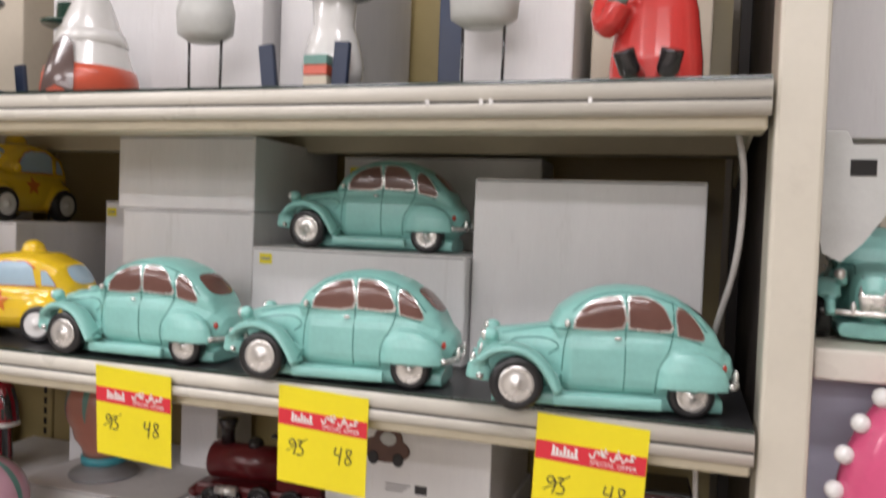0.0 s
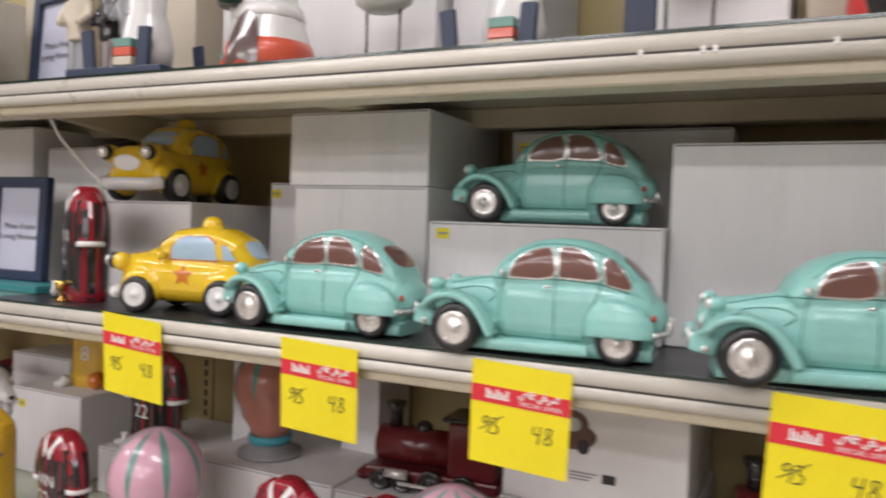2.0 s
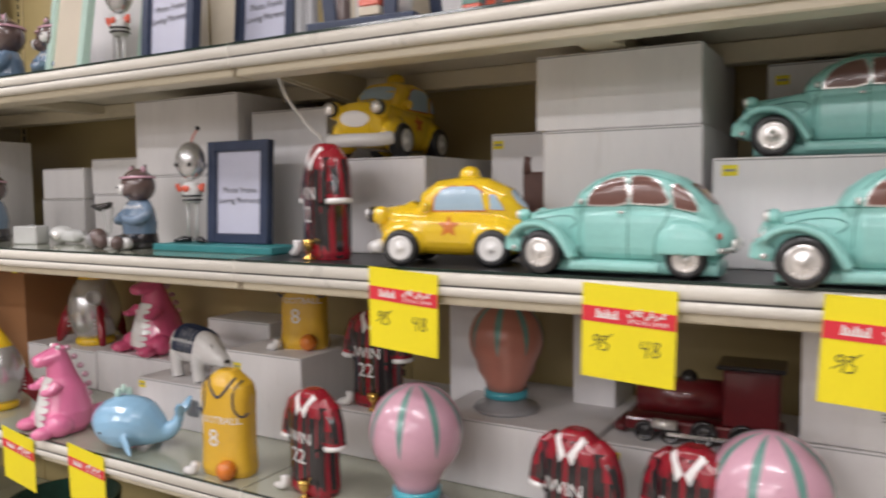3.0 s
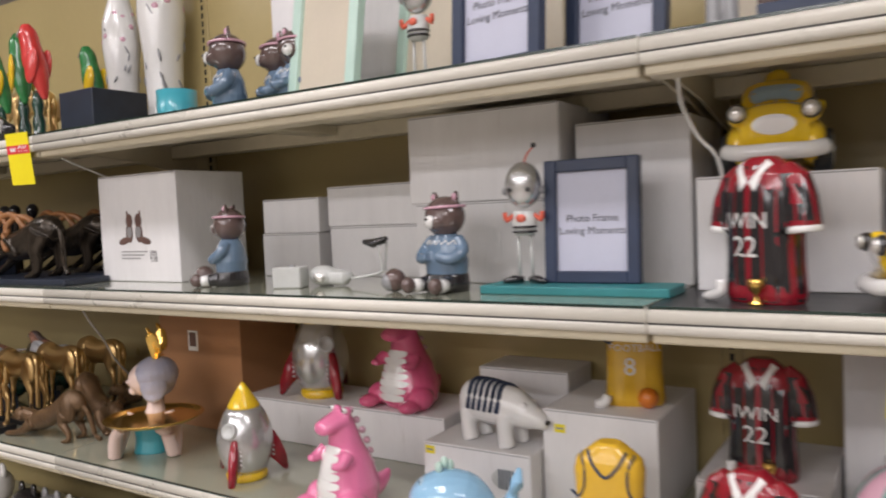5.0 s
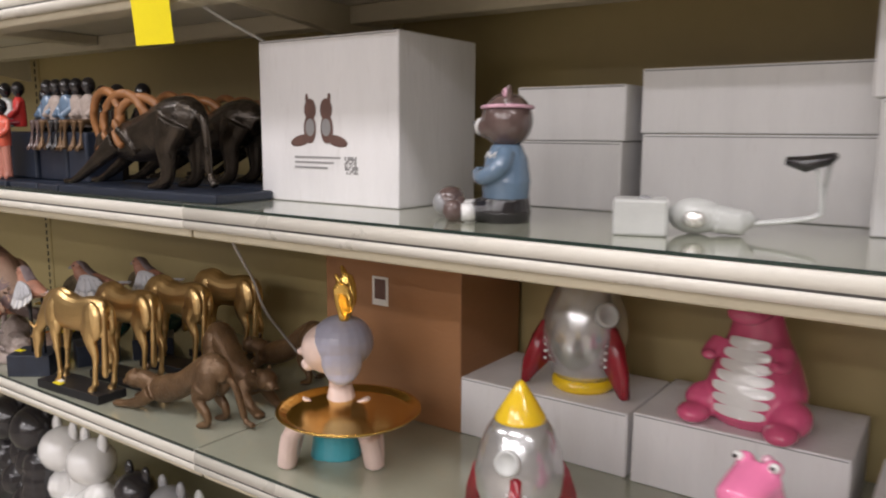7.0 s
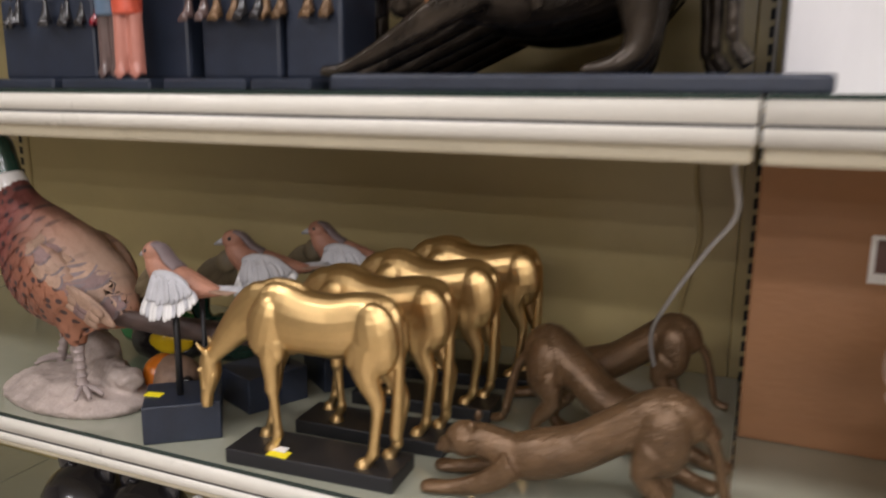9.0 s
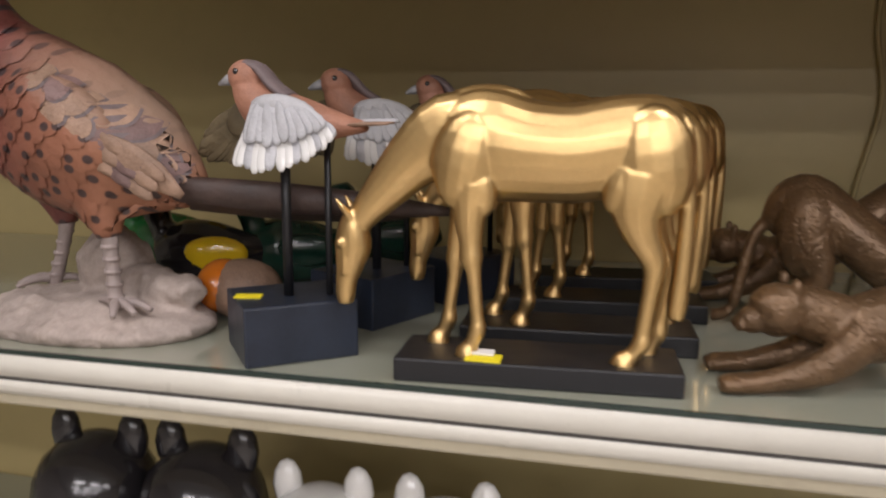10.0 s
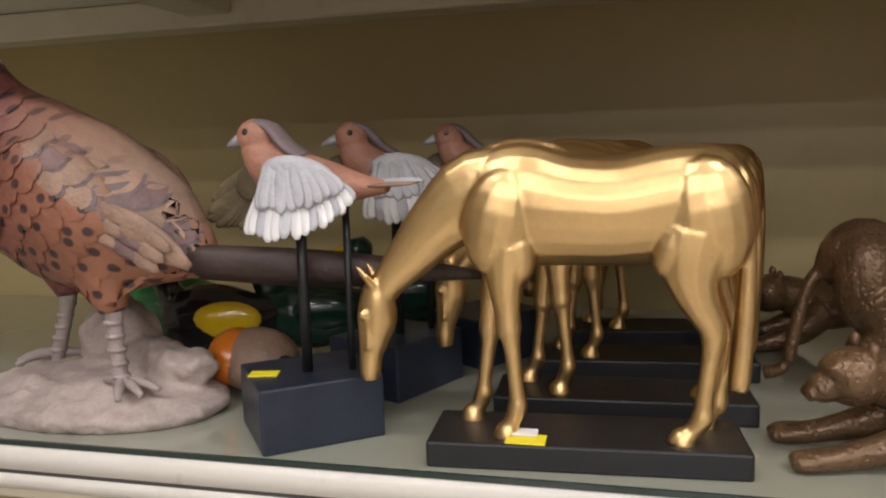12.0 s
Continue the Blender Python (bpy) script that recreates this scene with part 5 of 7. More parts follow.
def sitting_cub(label, s=1.0):
    """A seated cub with folded arms, headband and a ball, one glazed piece with painted parts."""
    c = thing("cub_figurine", label, "figurine", pose(0, 0, 0), "seated cub figurines")
    b = bmesh.new()
    ball(b, (0, 0, 0.112), (0.033, 0.029, 0.031), 22)
    ball(b, (0.0, -0.020, 0.104), (0.018, 0.014, 0.013), 14)
    for sx in (-1, 1):
        loft(b, [(sx * 0.018, 0.002, 0.136, 0.009, 0.005), (sx * 0.023, 0.002, 0.150, 0.003, 0.002)], 10, up=(0, 1, 0))
    part("head", fused(b, 0.0018, 3), BEAR_BROWN, c, "glossy grey-brown head")
    b = bmesh.new()
    column(b, [(0.024, 0.034, 0.026, 0, 0), (0.045, 0.036, 0.028, 0, 0), (0.070, 0.030, 0.024, 0, 0), (0.086, 0.020, 0.017, 0, 0)], 20, 2.2)
    for sx in (-1, 1):
        loft(b, smooth_line([(sx * 0.024, 0.0, 0.078, 0.010, 0.010), (sx * 0.038, -0.006, 0.062, 0.010, 0.010), (sx * 0.030, -0.024, 0.050, 0.009, 0.009), (sx * 0.008, -0.032, 0.054, 0.007, 0.007)], 3), 12)
    me = fused(b, 0.0018, 3)
    part("jumper", me, DENIM, c, "slate blue jumper")
    bvh = tree_of(me)
    b = bmesh.new()
    pts = []
    for i in range(13):
        x = -0.030 + i * 0.005
        hit = bvh.ray_cast(Vector((x, -0.2, 0.074 + (0.003 if i % 2 else -0.003))), Vector((0, 1, 0)))[0]
        if hit:
            pts.append(tuple(hit))
    tube(b, pts, 0.0013, 6)
    part("zigzag", b, WHITE, c, "white zigzag trim")
    b = bmesh.new()
    column(b, [(0.0, 0.034, 0.028, 0, 0), (0.012, 0.037, 0.031, 0, -0.002), (0.027, 0.035, 0.027, 0, 0)], 20, 2.3)
    for sx in (-1, 1):
        loft(b, [(sx * 0.018, -0.010, 0.014, 0.014, 0.013), (sx * 0.024, -0.036, 0.012, 0.012, 0.011)], 12)
    part("shorts", fused(b, 0.0018, 2), BLACK, c, "black shorts")
    for sx in (-1, 1):
        part("sock", loft(bmesh.new(), [(sx * 0.024, -0.034, 0.012, 0.011, 0.0105), (sx * 0.026, -0.048, 0.011, 0.0105, 0.010)], 12), WHITE, c, "white sock")
        b = bmesh.new()
        ball(b, (sx * 0.0275, -0.057, 0.013), (0.010, 0.012, 0.0125), 14)
        part("foot", b, BEAR_BROWN, c, "grey-brown foot")
        part("ear", ball(bmesh.new(), (sx * 0.021, -0.001, 0.141), (0.004, 0.004, 0.006), 8), BALLOON, c, "pink inner ear")
    part("muzzle", ball(bmesh.new(), (-0.004, -0.030, 0.105), (0.010, 0.007, 0.010), 14), WHITE, c, "white muzzle")
    part("nose", ball(bmesh.new(), (-0.005, -0.037, 0.109), (0.003, 0.002, 0.002), 8), BLACK, c, "black nose")
    b = bmesh.new()
    n = 28
    tube(b, [(0.0318 * math.cos(2 * math.pi * k / n), 0.0282 * math.sin(2 * math.pi * k / n), 0.126 + 0.001 * math.cos(2 * math.pi * k / n)) for k in range(n + 1)], 0.0022, 8)
    part("headband", b, BALLOON, c, "pink and white headband")
    return c


def ball_toy(parent_x, parent_y, z, label):
    o = thing("toy_ball", label, "ball", pose(parent_x, parent_y, z))
    part("ball", ball(bmesh.new(), (0, 0, 0.018), 0.018, 18), BEAR_BROWN, o)
    part("panel", ball(bmesh.new(), (-0.004, -0.006, 0.016), (0.0145, 0.0135, 0.0145), 14), GREY, o)
    return o


cub = sitting_cub("glossy brown seated cub figurine in a blue jumper")
cub.matrix_world = pose(-0.335, 0.105, S2, 0, 0, -10) @ Matrix.Scale(1.0, 4)
copy_thing(cub, pose(-0.812, 0.112, S2, 0, 0, -62))
ball_toy(-0.412, 0.075, S2, "brown and grey toy ball beside a seated cub")
ball_toy(-0.888, 0.112, S2, "brown and grey toy ball beside a seated cub")


def robot(label):
    """A silver figure with an egg-shaped head, thin legs and wide black shoes."""
    c = thing("robot_figurine", label, "figurine", pose(0, 0, 0), "robot figurines")
    part("head", ball(bmesh.new(), (0, 0, 0.140), (0.0265, 0.023, 0.033), 22), SILVER, c, "pale silver egg-shaped head")
    part("torso", loft(bmesh.new(), [(0, 0, 0.068, 0.014, 0.012), (0, 0, 0.085, 0.018, 0.015), (0, 0, 0.103, 0.015, 0.012)], 18), PALE_GREY, c, "pale silver torso")
    for z in (0.072, 0.079):
        part("belt", lathe(bmesh.new(), [(0.0155, z), (0.0175, z + 0.0005), (0.0175, z + 0.003), (0.0155, z + 0.0035)], 20), BLACK, c, "black belt line")
    for sx in (-1, 1):
        part("leg", tube(bmesh.new(), [(sx * 0.009, 0, 0.070), (sx * 0.010, 0, 0.008)], 0.0024, 8), PALE_GREY, c, "thin pale leg")
        part("shoe", loft(bmesh.new(), [(sx * 0.006, 0.004, 0.005, 0.006, 0.005), (sx * 0.018, -0.004, 0.006, 0.008, 0.006), (sx * 0.032, -0.010, 0.003, 0.005, 0.003)], 12), BLACK, c, "black wide shoe")
        part("arm", tube(bmesh.new(), smooth_line([(sx * 0.016, 0, 0.098), (sx * 0.026, -0.002, 0.090), (sx * 0.028, -0.004, 0.102)], 3), 0.0035, 8), CORAL, c, "reddish arm")
        part("eye", ball(bmesh.new(), (sx * 0.014, -0.0205, 0.133), (0.0038, 0.003, 0.0038), 8), BLACK, c, "black eye")
        part("ear_cap", ball(bmesh.new(), (sx * 0.028, 0, 0.132), (0.004, 0.006, 0.006), 10), GREY, c, "round ear cap")
    part("heart", ball(bmesh.new(), (0, -0.0145, 0.093), (0.008, 0.003, 0.006), 10), CORAL, c, "red chest mark")
    part("aerial", tube(bmesh.new(), smooth_line([(0.002, 0, 0.172), (0.008, 0, 0.184), (0.016, 0, 0.192)], 3), 0.0013, 6), CORAL, c, "thin red aerial")
    part("aerial_tip", ball(bmesh.new(), (0.017, 0, 0.195), 0.004, 10), BLACK, c, "black aerial tip")
    return c


rb = robot("pale silver robot figurine with thin legs and black shoes")
rb.matrix_world = pose(-0.206, 0.112, S2 + 0.0125, 0, 0, 6)


def photo_frame(label, w=0.136, h=0.172, bar=0.017, border=NAVY, card=LILAC, words=True):
    """A standing photo frame, front towards -y, with its foot behind."""
    c = thing("photo_frame", label, "photo frame", pose(0, 0, 0), "photo frames")
    for name, lo, hi in (("bar", (-w / 2, -0.008, 0), (-w / 2 + bar, 0.008, h)), ("bar", (w / 2 - bar, -0.008, 0), (w / 2, 0.008, h)), ("bar", (-w / 2 + bar, -0.0078, 0), (w / 2 - bar, 0.0078, bar)), ("bar", (-w / 2 + bar, -0.0078, h - bar), (w / 2 - bar, 0.0078, h))):
        part(name, box_bm(lo, hi, 0.0018, 2), border, c, smooth=False)
    p = part("picture", box_bm((-w / 2 + bar - 0.001, 0.0, bar - 0.001), (w / 2 - bar + 0.001, 0.004, h - bar + 0.001)), card, c, "pale printed card behind glass", smooth=False)
    if words:
        for text, z in (("Photo Frame", h * 0.52), ("Loving Moments", h * 0.42)):
            me = lettering(text, w * 0.105)
            me.transform(Matrix.Translation((0, -0.0006, z)))
            part("lettering", me, BLACK_INK, p, "dark printed words", smooth=False)
    part("foot", box_bm((-0.012, 0.008, 0.0), (0.012, 0.05, 0.004)), border, c, smooth=False)
    return c


plate = thing("plinth", "long flat teal painted plinth on the shelf", "plinth", pose(-0.127, 0.108, S2))
part("board", box_bm((-0.135, -0.035, 0), (0.135, 0.040, 0.0122), 0.002, 2), TEAL_WOOD, plate, smooth=False)
pf = photo_frame("navy photo frame with a pale printed card on a teal plinth")
pf.matrix_world = pose(-0.112, 0.126, S2 + 0.0124, -3, 0, 1)

# small ornaments between the cubs
orn = thing("block_ornament", "small pale grey resin block on the glass shelf", "ornament", pose(-0.648, 0.095, S2, 0, 0, 20))
part("block", box_bm((-0.026, -0.020, 0), (0.026, 0.020, 0.036), 0.003, 2), PALE_GREY, orn, smooth=False)
part("cap", ball(bmesh.new(), (0.004, 0, 0.036), (0.007, 0.006, 0.003), 10), GREY, orn, "dark inset cap")
fig = thing("reclining_figurine", "silver-grey reclining figurine with thin bent legs and a dark shoe", "figurine", pose(-0.585, 0.135, S2, 0, 0, 12))
b = bmesh.new()
ball(b, (-0.020, 0, 0.018), (0.028, 0.020, 0.018), 16)
loft(b, [(0.0, 0, 0.016, 0.020, 0.014), (0.022, 0, 0.014, 0.016, 0.013), (0.034, 0.002, 0.020, 0.006, 0.005)], 14, 3)
part("body", fused(b, 0.002, 2), PALE_GREY, fig, "silver-grey body")
part("shine", ball(bmesh.new(), (-0.020, -0.016, 0.016), (0.013, 0.006, 0.009), 12), CHROME, fig, "shiny silver face")
for dy in (0.0, 0.012):
    part("leg", tube(bmesh.new(), smooth_line([(0.028, dy, 0.012), (0.060, dy, 0.016), (0.088, dy, 0.022), (0.092, dy, 0.034), (0.085 + dy, dy, 0.072)], 3), 0.0022, 8), PALE_GREY, fig, "thin bent leg")
part("shoe", loft(bmesh.new(), [(0.058, 0.004, 0.074, 0.006, 0.004), (0.075, 0.004, 0.071, 0.012, 0.008), (0.095, 0.004, 0.076, 0.010, 0.006), (0.102, 0.004, 0.080, 0.004, 0.003)], 14), BLACK, fig, "dark wide shoe")


# ---- boxes on the lower shelf ----
carton(-0.985, -0.72, 0.275, 0.44, S3, 1.1118, label="white cardboard box under a rocket money bank")
carton(-0.712, -0.462, 0.272, 0.44, S3, 1.1178, label="white cardboard box under a pink dinosaur")
cb = carton(-0.435, -0.238, 0.165, 0.32, S3, 1.1118, label="white cardboard box with a printed striped bear")
sticker(cb, -0.085, 0.075, y=-0.0775)
b = bmesh.new()
ball(b, (0.055, -0.0782, 0.045), (0.026, 0.0006, 0.017), 14)
part("print", b, PALE_GREY, cb, "printed pale bear")
for k in range(5):
    part("print_stripe", box_bm((0.043 + k * 0.006, -0.0794, 0.030), (0.046 + k * 0.006, -0.0789, 0.061)), NAVY, cb, "printed dark stripe", smooth=False)
cw = carton(-0.234, -0.052, 0.205, 0.42, S3, 1.178, label="white cardboard box under a yellow vest money bank")
sticker(cw, -0.062, 0.125, y=-0.1075)
carton(-0.42, -0.245, 0.335, 0.445, S3, 1.205, label="white cardboard box lying behind the polar bear")
carton(0.0, 0.17, 0.20, 0.43, S3, 1.1035, label="white cardboard box under a striped shirt money bank")
carton(0.175, 0.262, 0.335, 0.445, S3, 1.285, label="tall white cardboard box behind a balloon money bank")
carton(0.40, 0.47, 0.34, 0.445, S3, 1.285, label="tall white cardboard box behind a balloon money bank")
c1 = carton(0.225, 0.49, 0.18, 0.43, S3, 1.1278, label="white cardboard box under a balloon money bank")
c2 = carton(0.498, 0.735, 0.175, 0.43, S3, 1.128, label="white cardboard box under a toy train")
sticker(c2, -0.098, 0.085, y=-0.1275)
carton(0.742, 0.972, 0.178, 0.43, S3, 1.164, label="lower white cardboard box of a stack")
c3 = carton(0.745, 0.968, 0.18, 0.42, 1.1645, 1.305, label="white cardboard box printed with a small red car")
carton(0.982, 1.21, 0.18, 0.42, S3, 1.125, label="white cardboard box under a toy train")


def printed_car(c, x, z, y, s):
    body = bmesh.new()
    ball(body, (x, y, z), (0.034 * s, 0.0005, 0.017 * s), 16)
    ball(body, (x + 0.004 * s, y, z + 0.013 * s), (0.02 * s, 0.0006, 0.018 * s), 16)
    p = part("print", body, BROWN_INK, c, "printed reddish brown car")
    for dx in (-0.016, 0.018):
        part("print_wheel", ball(bmesh.new(), (x + dx * s, y - 0.0006, z - 0.012 * s), (0.008 * s, 0.0004, 0.009 * s), 10), BLACK_INK, p)
    part("print_pane", ball(bmesh.new(), (x + 0.004 * s, y - 0.0007, z + 0.014 * s), (0.012 * s, 0.0004, 0.009 * s), 10), PALE_GREY, p)
    for k in range(3):
        part("print_line", box_bm((x + 0.002, y - 0.0003, z - 0.044 - k * 0.004), (x + 0.036 - k * 0.005, y + 0.0003, z - 0.0425 - k * 0.004)), GREY_INK, c, "small unreadable print", smooth=False)
    part("print_code", box_bm((x + 0.042, y - 0.0003, z - 0.052), (x + 0.058, y + 0.0003, z - 0.041)), BLACK_INK, c, "small printed bar code", smooth=False)


printed_car(c3, -0.028, 0.088, -0.1206, 1.0)

# printed picture and marks on the tall box
for sx, mat in ((-1, BROWN_INK), (1, BROWN_INK)):
    b = bmesh.new()
    ball(b, (-0.012 + sx * 0.015, -0.0896, 0.128), (0.0115, 0.0005, 0.015), 14)
    ball(b, (-0.012 + sx * 0.016, -0.0896, 0.102), (0.012, 0.0005, 0.020), 14)
    ball(b, (-0.012 + sx * 0.034, -0.0896, 0.086), (0.020, 0.0005, 0.0075), 12, (0, sx * 12, 0))
    ball(b, (-0.012 + sx * 0.021, -0.0896, 0.143), (0.003, 0.0005, 0.007), 8)
    p = part("print", b, mat, pb, "printed brown seated figurine")
    part("print_shirt", ball(bmesh.new(), (-0.012 + sx * 0.015, -0.0903, 0.104), (0.009, 0.0004, 0.012), 12), GREY_INK, p)
for k in range(3):
    part("print_line", box_bm((-0.058, -0.0899, 0.062 - k * 0.007), (0.028 - k * 0.012, -0.0893, 0.0645 - k * 0.007)), GREY_INK, pb, "unreadable printed line", smooth=False)
b = bmesh.new()
for i in range(9):
    for j in range(9):
        if random.random() < 0.62:
            brick(b, (0.036 + i * 0.0026, -0.0899, 0.042 + j * 0.0026), (0.0384 + i * 0.0026, -0.0893, 0.0444 + j * 0.0026))
part("print_code", b, GREY_INK, pb, "small printed square mark", smooth=False)
printed_shirt = bmesh.new()
loft(printed_shirt, [(0.018, -0.0703, 0.055, 0.026, 0.0006), (0.018, -0.0703, 0.09, 0.024, 0.0006), (0.018, -0.0703, 0.118, 0.025, 0.0006), (0.018, -0.0703, 0.126, 0.021, 0.0006)], 12, 4, up=(0, 1, 0))
for sx in (-1, 1):
    loft(printed_shirt, [(0.018 + sx * 0.017, -0.0703, 0.122, 0.008, 0.0006), (0.018 + sx * 0.018, -0.0703, 0.140, 0.006, 0.0006), (0.018 + sx * 0.016, -0.0703, 0.150, 0.006, 0.0006)], 10, 4, up=(0, 1, 0))
part("print", printed_shirt, BROWN_INK, cj, "printed brown shirt")

kraft = carton(-1.248, -0.978, 0.272, 0.445, S3, 1.318, KRAFT, "tall brown cardboard box with a small printed label", flap=False)
lab = part("label", box_bm((-0.034, -0.0872, 0.176), (-0.002, -0.0866, 0.222)), WHITE_INK, kraft, "small white printed label", smooth=False)
part("print", box_bm((-0.029, -0.0878, 0.186), (-0.007, -0.0873, 0.218)), BROWN_INK, lab, "dark printed picture", smooth=False)
sticker(kraft, 0.098, 0.262, 0.022, 0.014, y=-0.0866)


# ---- toy trains ----
def train(label):
    c = thing("toy_train", label, "toy train", pose(0, 0, 0), "toy trains")
    part("chassis", box_bm((-0.10, -0.030, 0.012), (0.10, 0.030, 0.030), 0.004, 2), MAROON, c, "dark red chassis", smooth=False)
    part("boiler", loft(bmesh.new(), [(-0.085, 0, 0.058, 0.026, 0.026), (0.025, 0, 0.058, 0.026, 0.026)], 22), MAROON, c, "dark red round boiler")
    part("cab", box_bm((0.026, -0.030, 0.0305), (0.095, 0.030, 0.105), 0.004, 2), MAROON, c, "dark red cab", smooth=False)
    part("roof", box_bm((0.018, -0.034, 0.1055), (0.102, 0.034, 0.112), 0.003, 2), BLACK, c, "black cab roof", smooth=False)
    part("chimney", lathe(bmesh.new(), [(0.010, 0.080), (0.010, 0.105), (0.015, 0.118), (0.010, 0.119)], 18, (-0.065, 0)), BLACK, c, "black chimney")
    part("dome", ball(bmesh.new(), (-0.02, 0, 0.084), (0.012, 0.012, 0.012), 14), BLACK, c, "black dome")
    part("buffer", loft(bmesh.new(), [(-0.104, 0, 0.014, 0.032, 0.010), (-0.118, 0, 0.008, 0.018, 0.006)], 14, 3), MAROON, c, "dark red front guard")
    for sy in (-1, 1):
        for x, r in ((-0.072, 0.014), (-0.038, 0.014), (0.004, 0.018), (0.052, 0.018)):
            w = part("wheel", lathe(bmesh.new(), [(r, -0.004), (r, 0.004), (r * 0.8, 0.005), (r * 0.7, 0.002), (r * 0.25, 0.002), (r * 0.2, 0.006), (0, 0.006)], 22), BLACK, c, "black wheel")
            w.matrix_local = pose(x, sy * 0.033, r, 90 if sy < 0 else -90, 0, 0)
        part("rod", box_bm((-0.042, sy * 0.040 - 0.002, 0.012), (0.056, sy * 0.040 + 0.002, 0.017), 0.001), CHROME, c, "silver coupling rod", smooth=False)
        part("cylinder", loft(bmesh.new(), [(-0.062, sy * 0.036, 0.026, 0.008, 0.007), (-0.030, sy * 0.036, 0.026, 0.008, 0.007)], 12), CHROME, c, "silver cylinder")
    return c


tr = train("dark red and black toy steam train on a white box")
tr.matrix_world = pose(0.622, 0.245, 1.128, 0, 0, 4)
copy_thing(tr, pose(1.10, 0.24, 1.125, 0, 0, 4))


# ---- bust of a woman holding a tray: one plain statue ----
def painted_statue(name, label, category, pieces, m, group="", voxel=0.002, smooth=2):
    """One mesh of several painted skins."""
    me = bpy.data.meshes.new(name)
    out = bmesh.new()
    for i, (b, material) in enumerate(pieces):
        sub = fused(b, voxel, smooth)
        n = len(out.faces)
        out.from_mesh(sub)
        out.faces.ensure_lookup_table()
        for f in out.faces[n:]:
            f.material_index = i
        me.materials.append(material)
        bpy.data.meshes.remove(sub)
    out.to_mesh(me)
    out.free()
    ob = part(name, me, None)
    ob.matrix_world = m
    return tagged(ob, label, category, group)


skin, hair, dress, gold = bmesh.new(), bmesh.new(), bmesh.new(), bmesh.new()
ball(skin, (-0.012, 0, 0.168), (0.034, 0.030, 0.038), 20)
ball(skin, (-0.045, 0, 0.162), (0.007, 0.006, 0.006), 10)
ball(skin, (-0.036, 0, 0.143), (0.011, 0.012, 0.010), 10)
limb(skin, [(0.0, 0, 0.150, 0.013, 0.014), (0.004, 0, 0.120, 0.013, 0.014), (0.006, 0, 0.100, 0.022, 0.018), (0.006, 0, 0.076, 0.034, 0.022)])
arms = bmesh.new()
for sy in (-1, 1):
    tube(arms, smooth_line([(0.004, sy * 0.030, 0.104), (-0.006, sy * 0.045, 0.070), (-0.034, sy * 0.052, 0.012), (-0.040, sy * 0.052, 0.010), (-0.046, sy * 0.046, 0.060), (-0.050, sy * 0.034, 0.082)], 4), [0.013] * 8 + [0.012] * 13, 12)
column(dress, [(0.0, 0.032, 0.036, 0.004, 0), (0.04, 0.026, 0.032, 0.004, 0), (0.085, 0.024, 0.034, 0.004, 0), (0.102, 0.018, 0.028, 0.006, 0)], 20)
ball(hair, (0.006, 0, 0.178), (0.040, 0.040, 0.041), 20)
for sy in (-1, 1):
    ball(hair, (0.008, sy * 0.026, 0.156), (0.026, 0.014, 0.034), 14)
for sy in (-1, 1):
    loft(gold, smooth_line([(0.010, sy * 0.012, 0.212, 0.006, 0.006), (0.012, sy * 0.020, 0.232, 0.012, 0.004), (0.008, sy * 0.028, 0.256, 0.010, 0.004), (0.002, sy * 0.030, 0.270, 0.002, 0.002)], 3), 12)
ball(gold, (0.010, 0, 0.216), (0.008, 0.020, 0.007), 12)
tray = bmesh.new()
lathe(tray, [(0.0, 0.084), (0.070, 0.084), (0.082, 0.092), (0.086, 0.098), (0.083, 0.099), (0.072, 0.090), (0.0, 0.0885)], 40, (-0.040, 0))
for part_bm in (dress, arms, tray):
    bmesh.ops.rotate(part_bm, verts=part_bm.verts[:], cent=(0, 0, 0), matrix=Matrix.Rotation(radians(88), 3, "Z"))
for part_bm in (arms, tray):
    bmesh.ops.scale(part_bm, vec=(1.12, 1.12, 0.76), verts=part_bm.verts[:])
bmesh.ops.scale(dress, vec=(1, 1, 0.62), verts=dress.verts[:])
bmesh.ops.translate(tray, verts=tray.verts[:], vec=(0.026, -0.004, 0.012))
for v in gold.verts:
    v.co.z = 0.206 + (v.co.z - 0.206) * 1.3
for part_bm in (skin, hair, gold):
    for v in part_bm.verts:
        v.co = (v.co.x * 1.12, v.co.y * 1.12 + 0.036 * min(max((v.co.z - 0.08) / 0.06, 0), 1), 0.085 + (v.co.z - 0.105) * (0.93 if v.co.z > 0.105 else 1.0))
painted_statue("bust", "painted bust with lilac hair holding a round gold tray", "statuette", [(skin, SKIN), (arms, SKIN), (hair, HAIR), (dress, CYAN), (gold, GOLD_BRIGHT), (tray, GOLD_BRIGHT)], pose(-1.078, 0.110, S3, 0, 0, 36), voxel=0.0018)


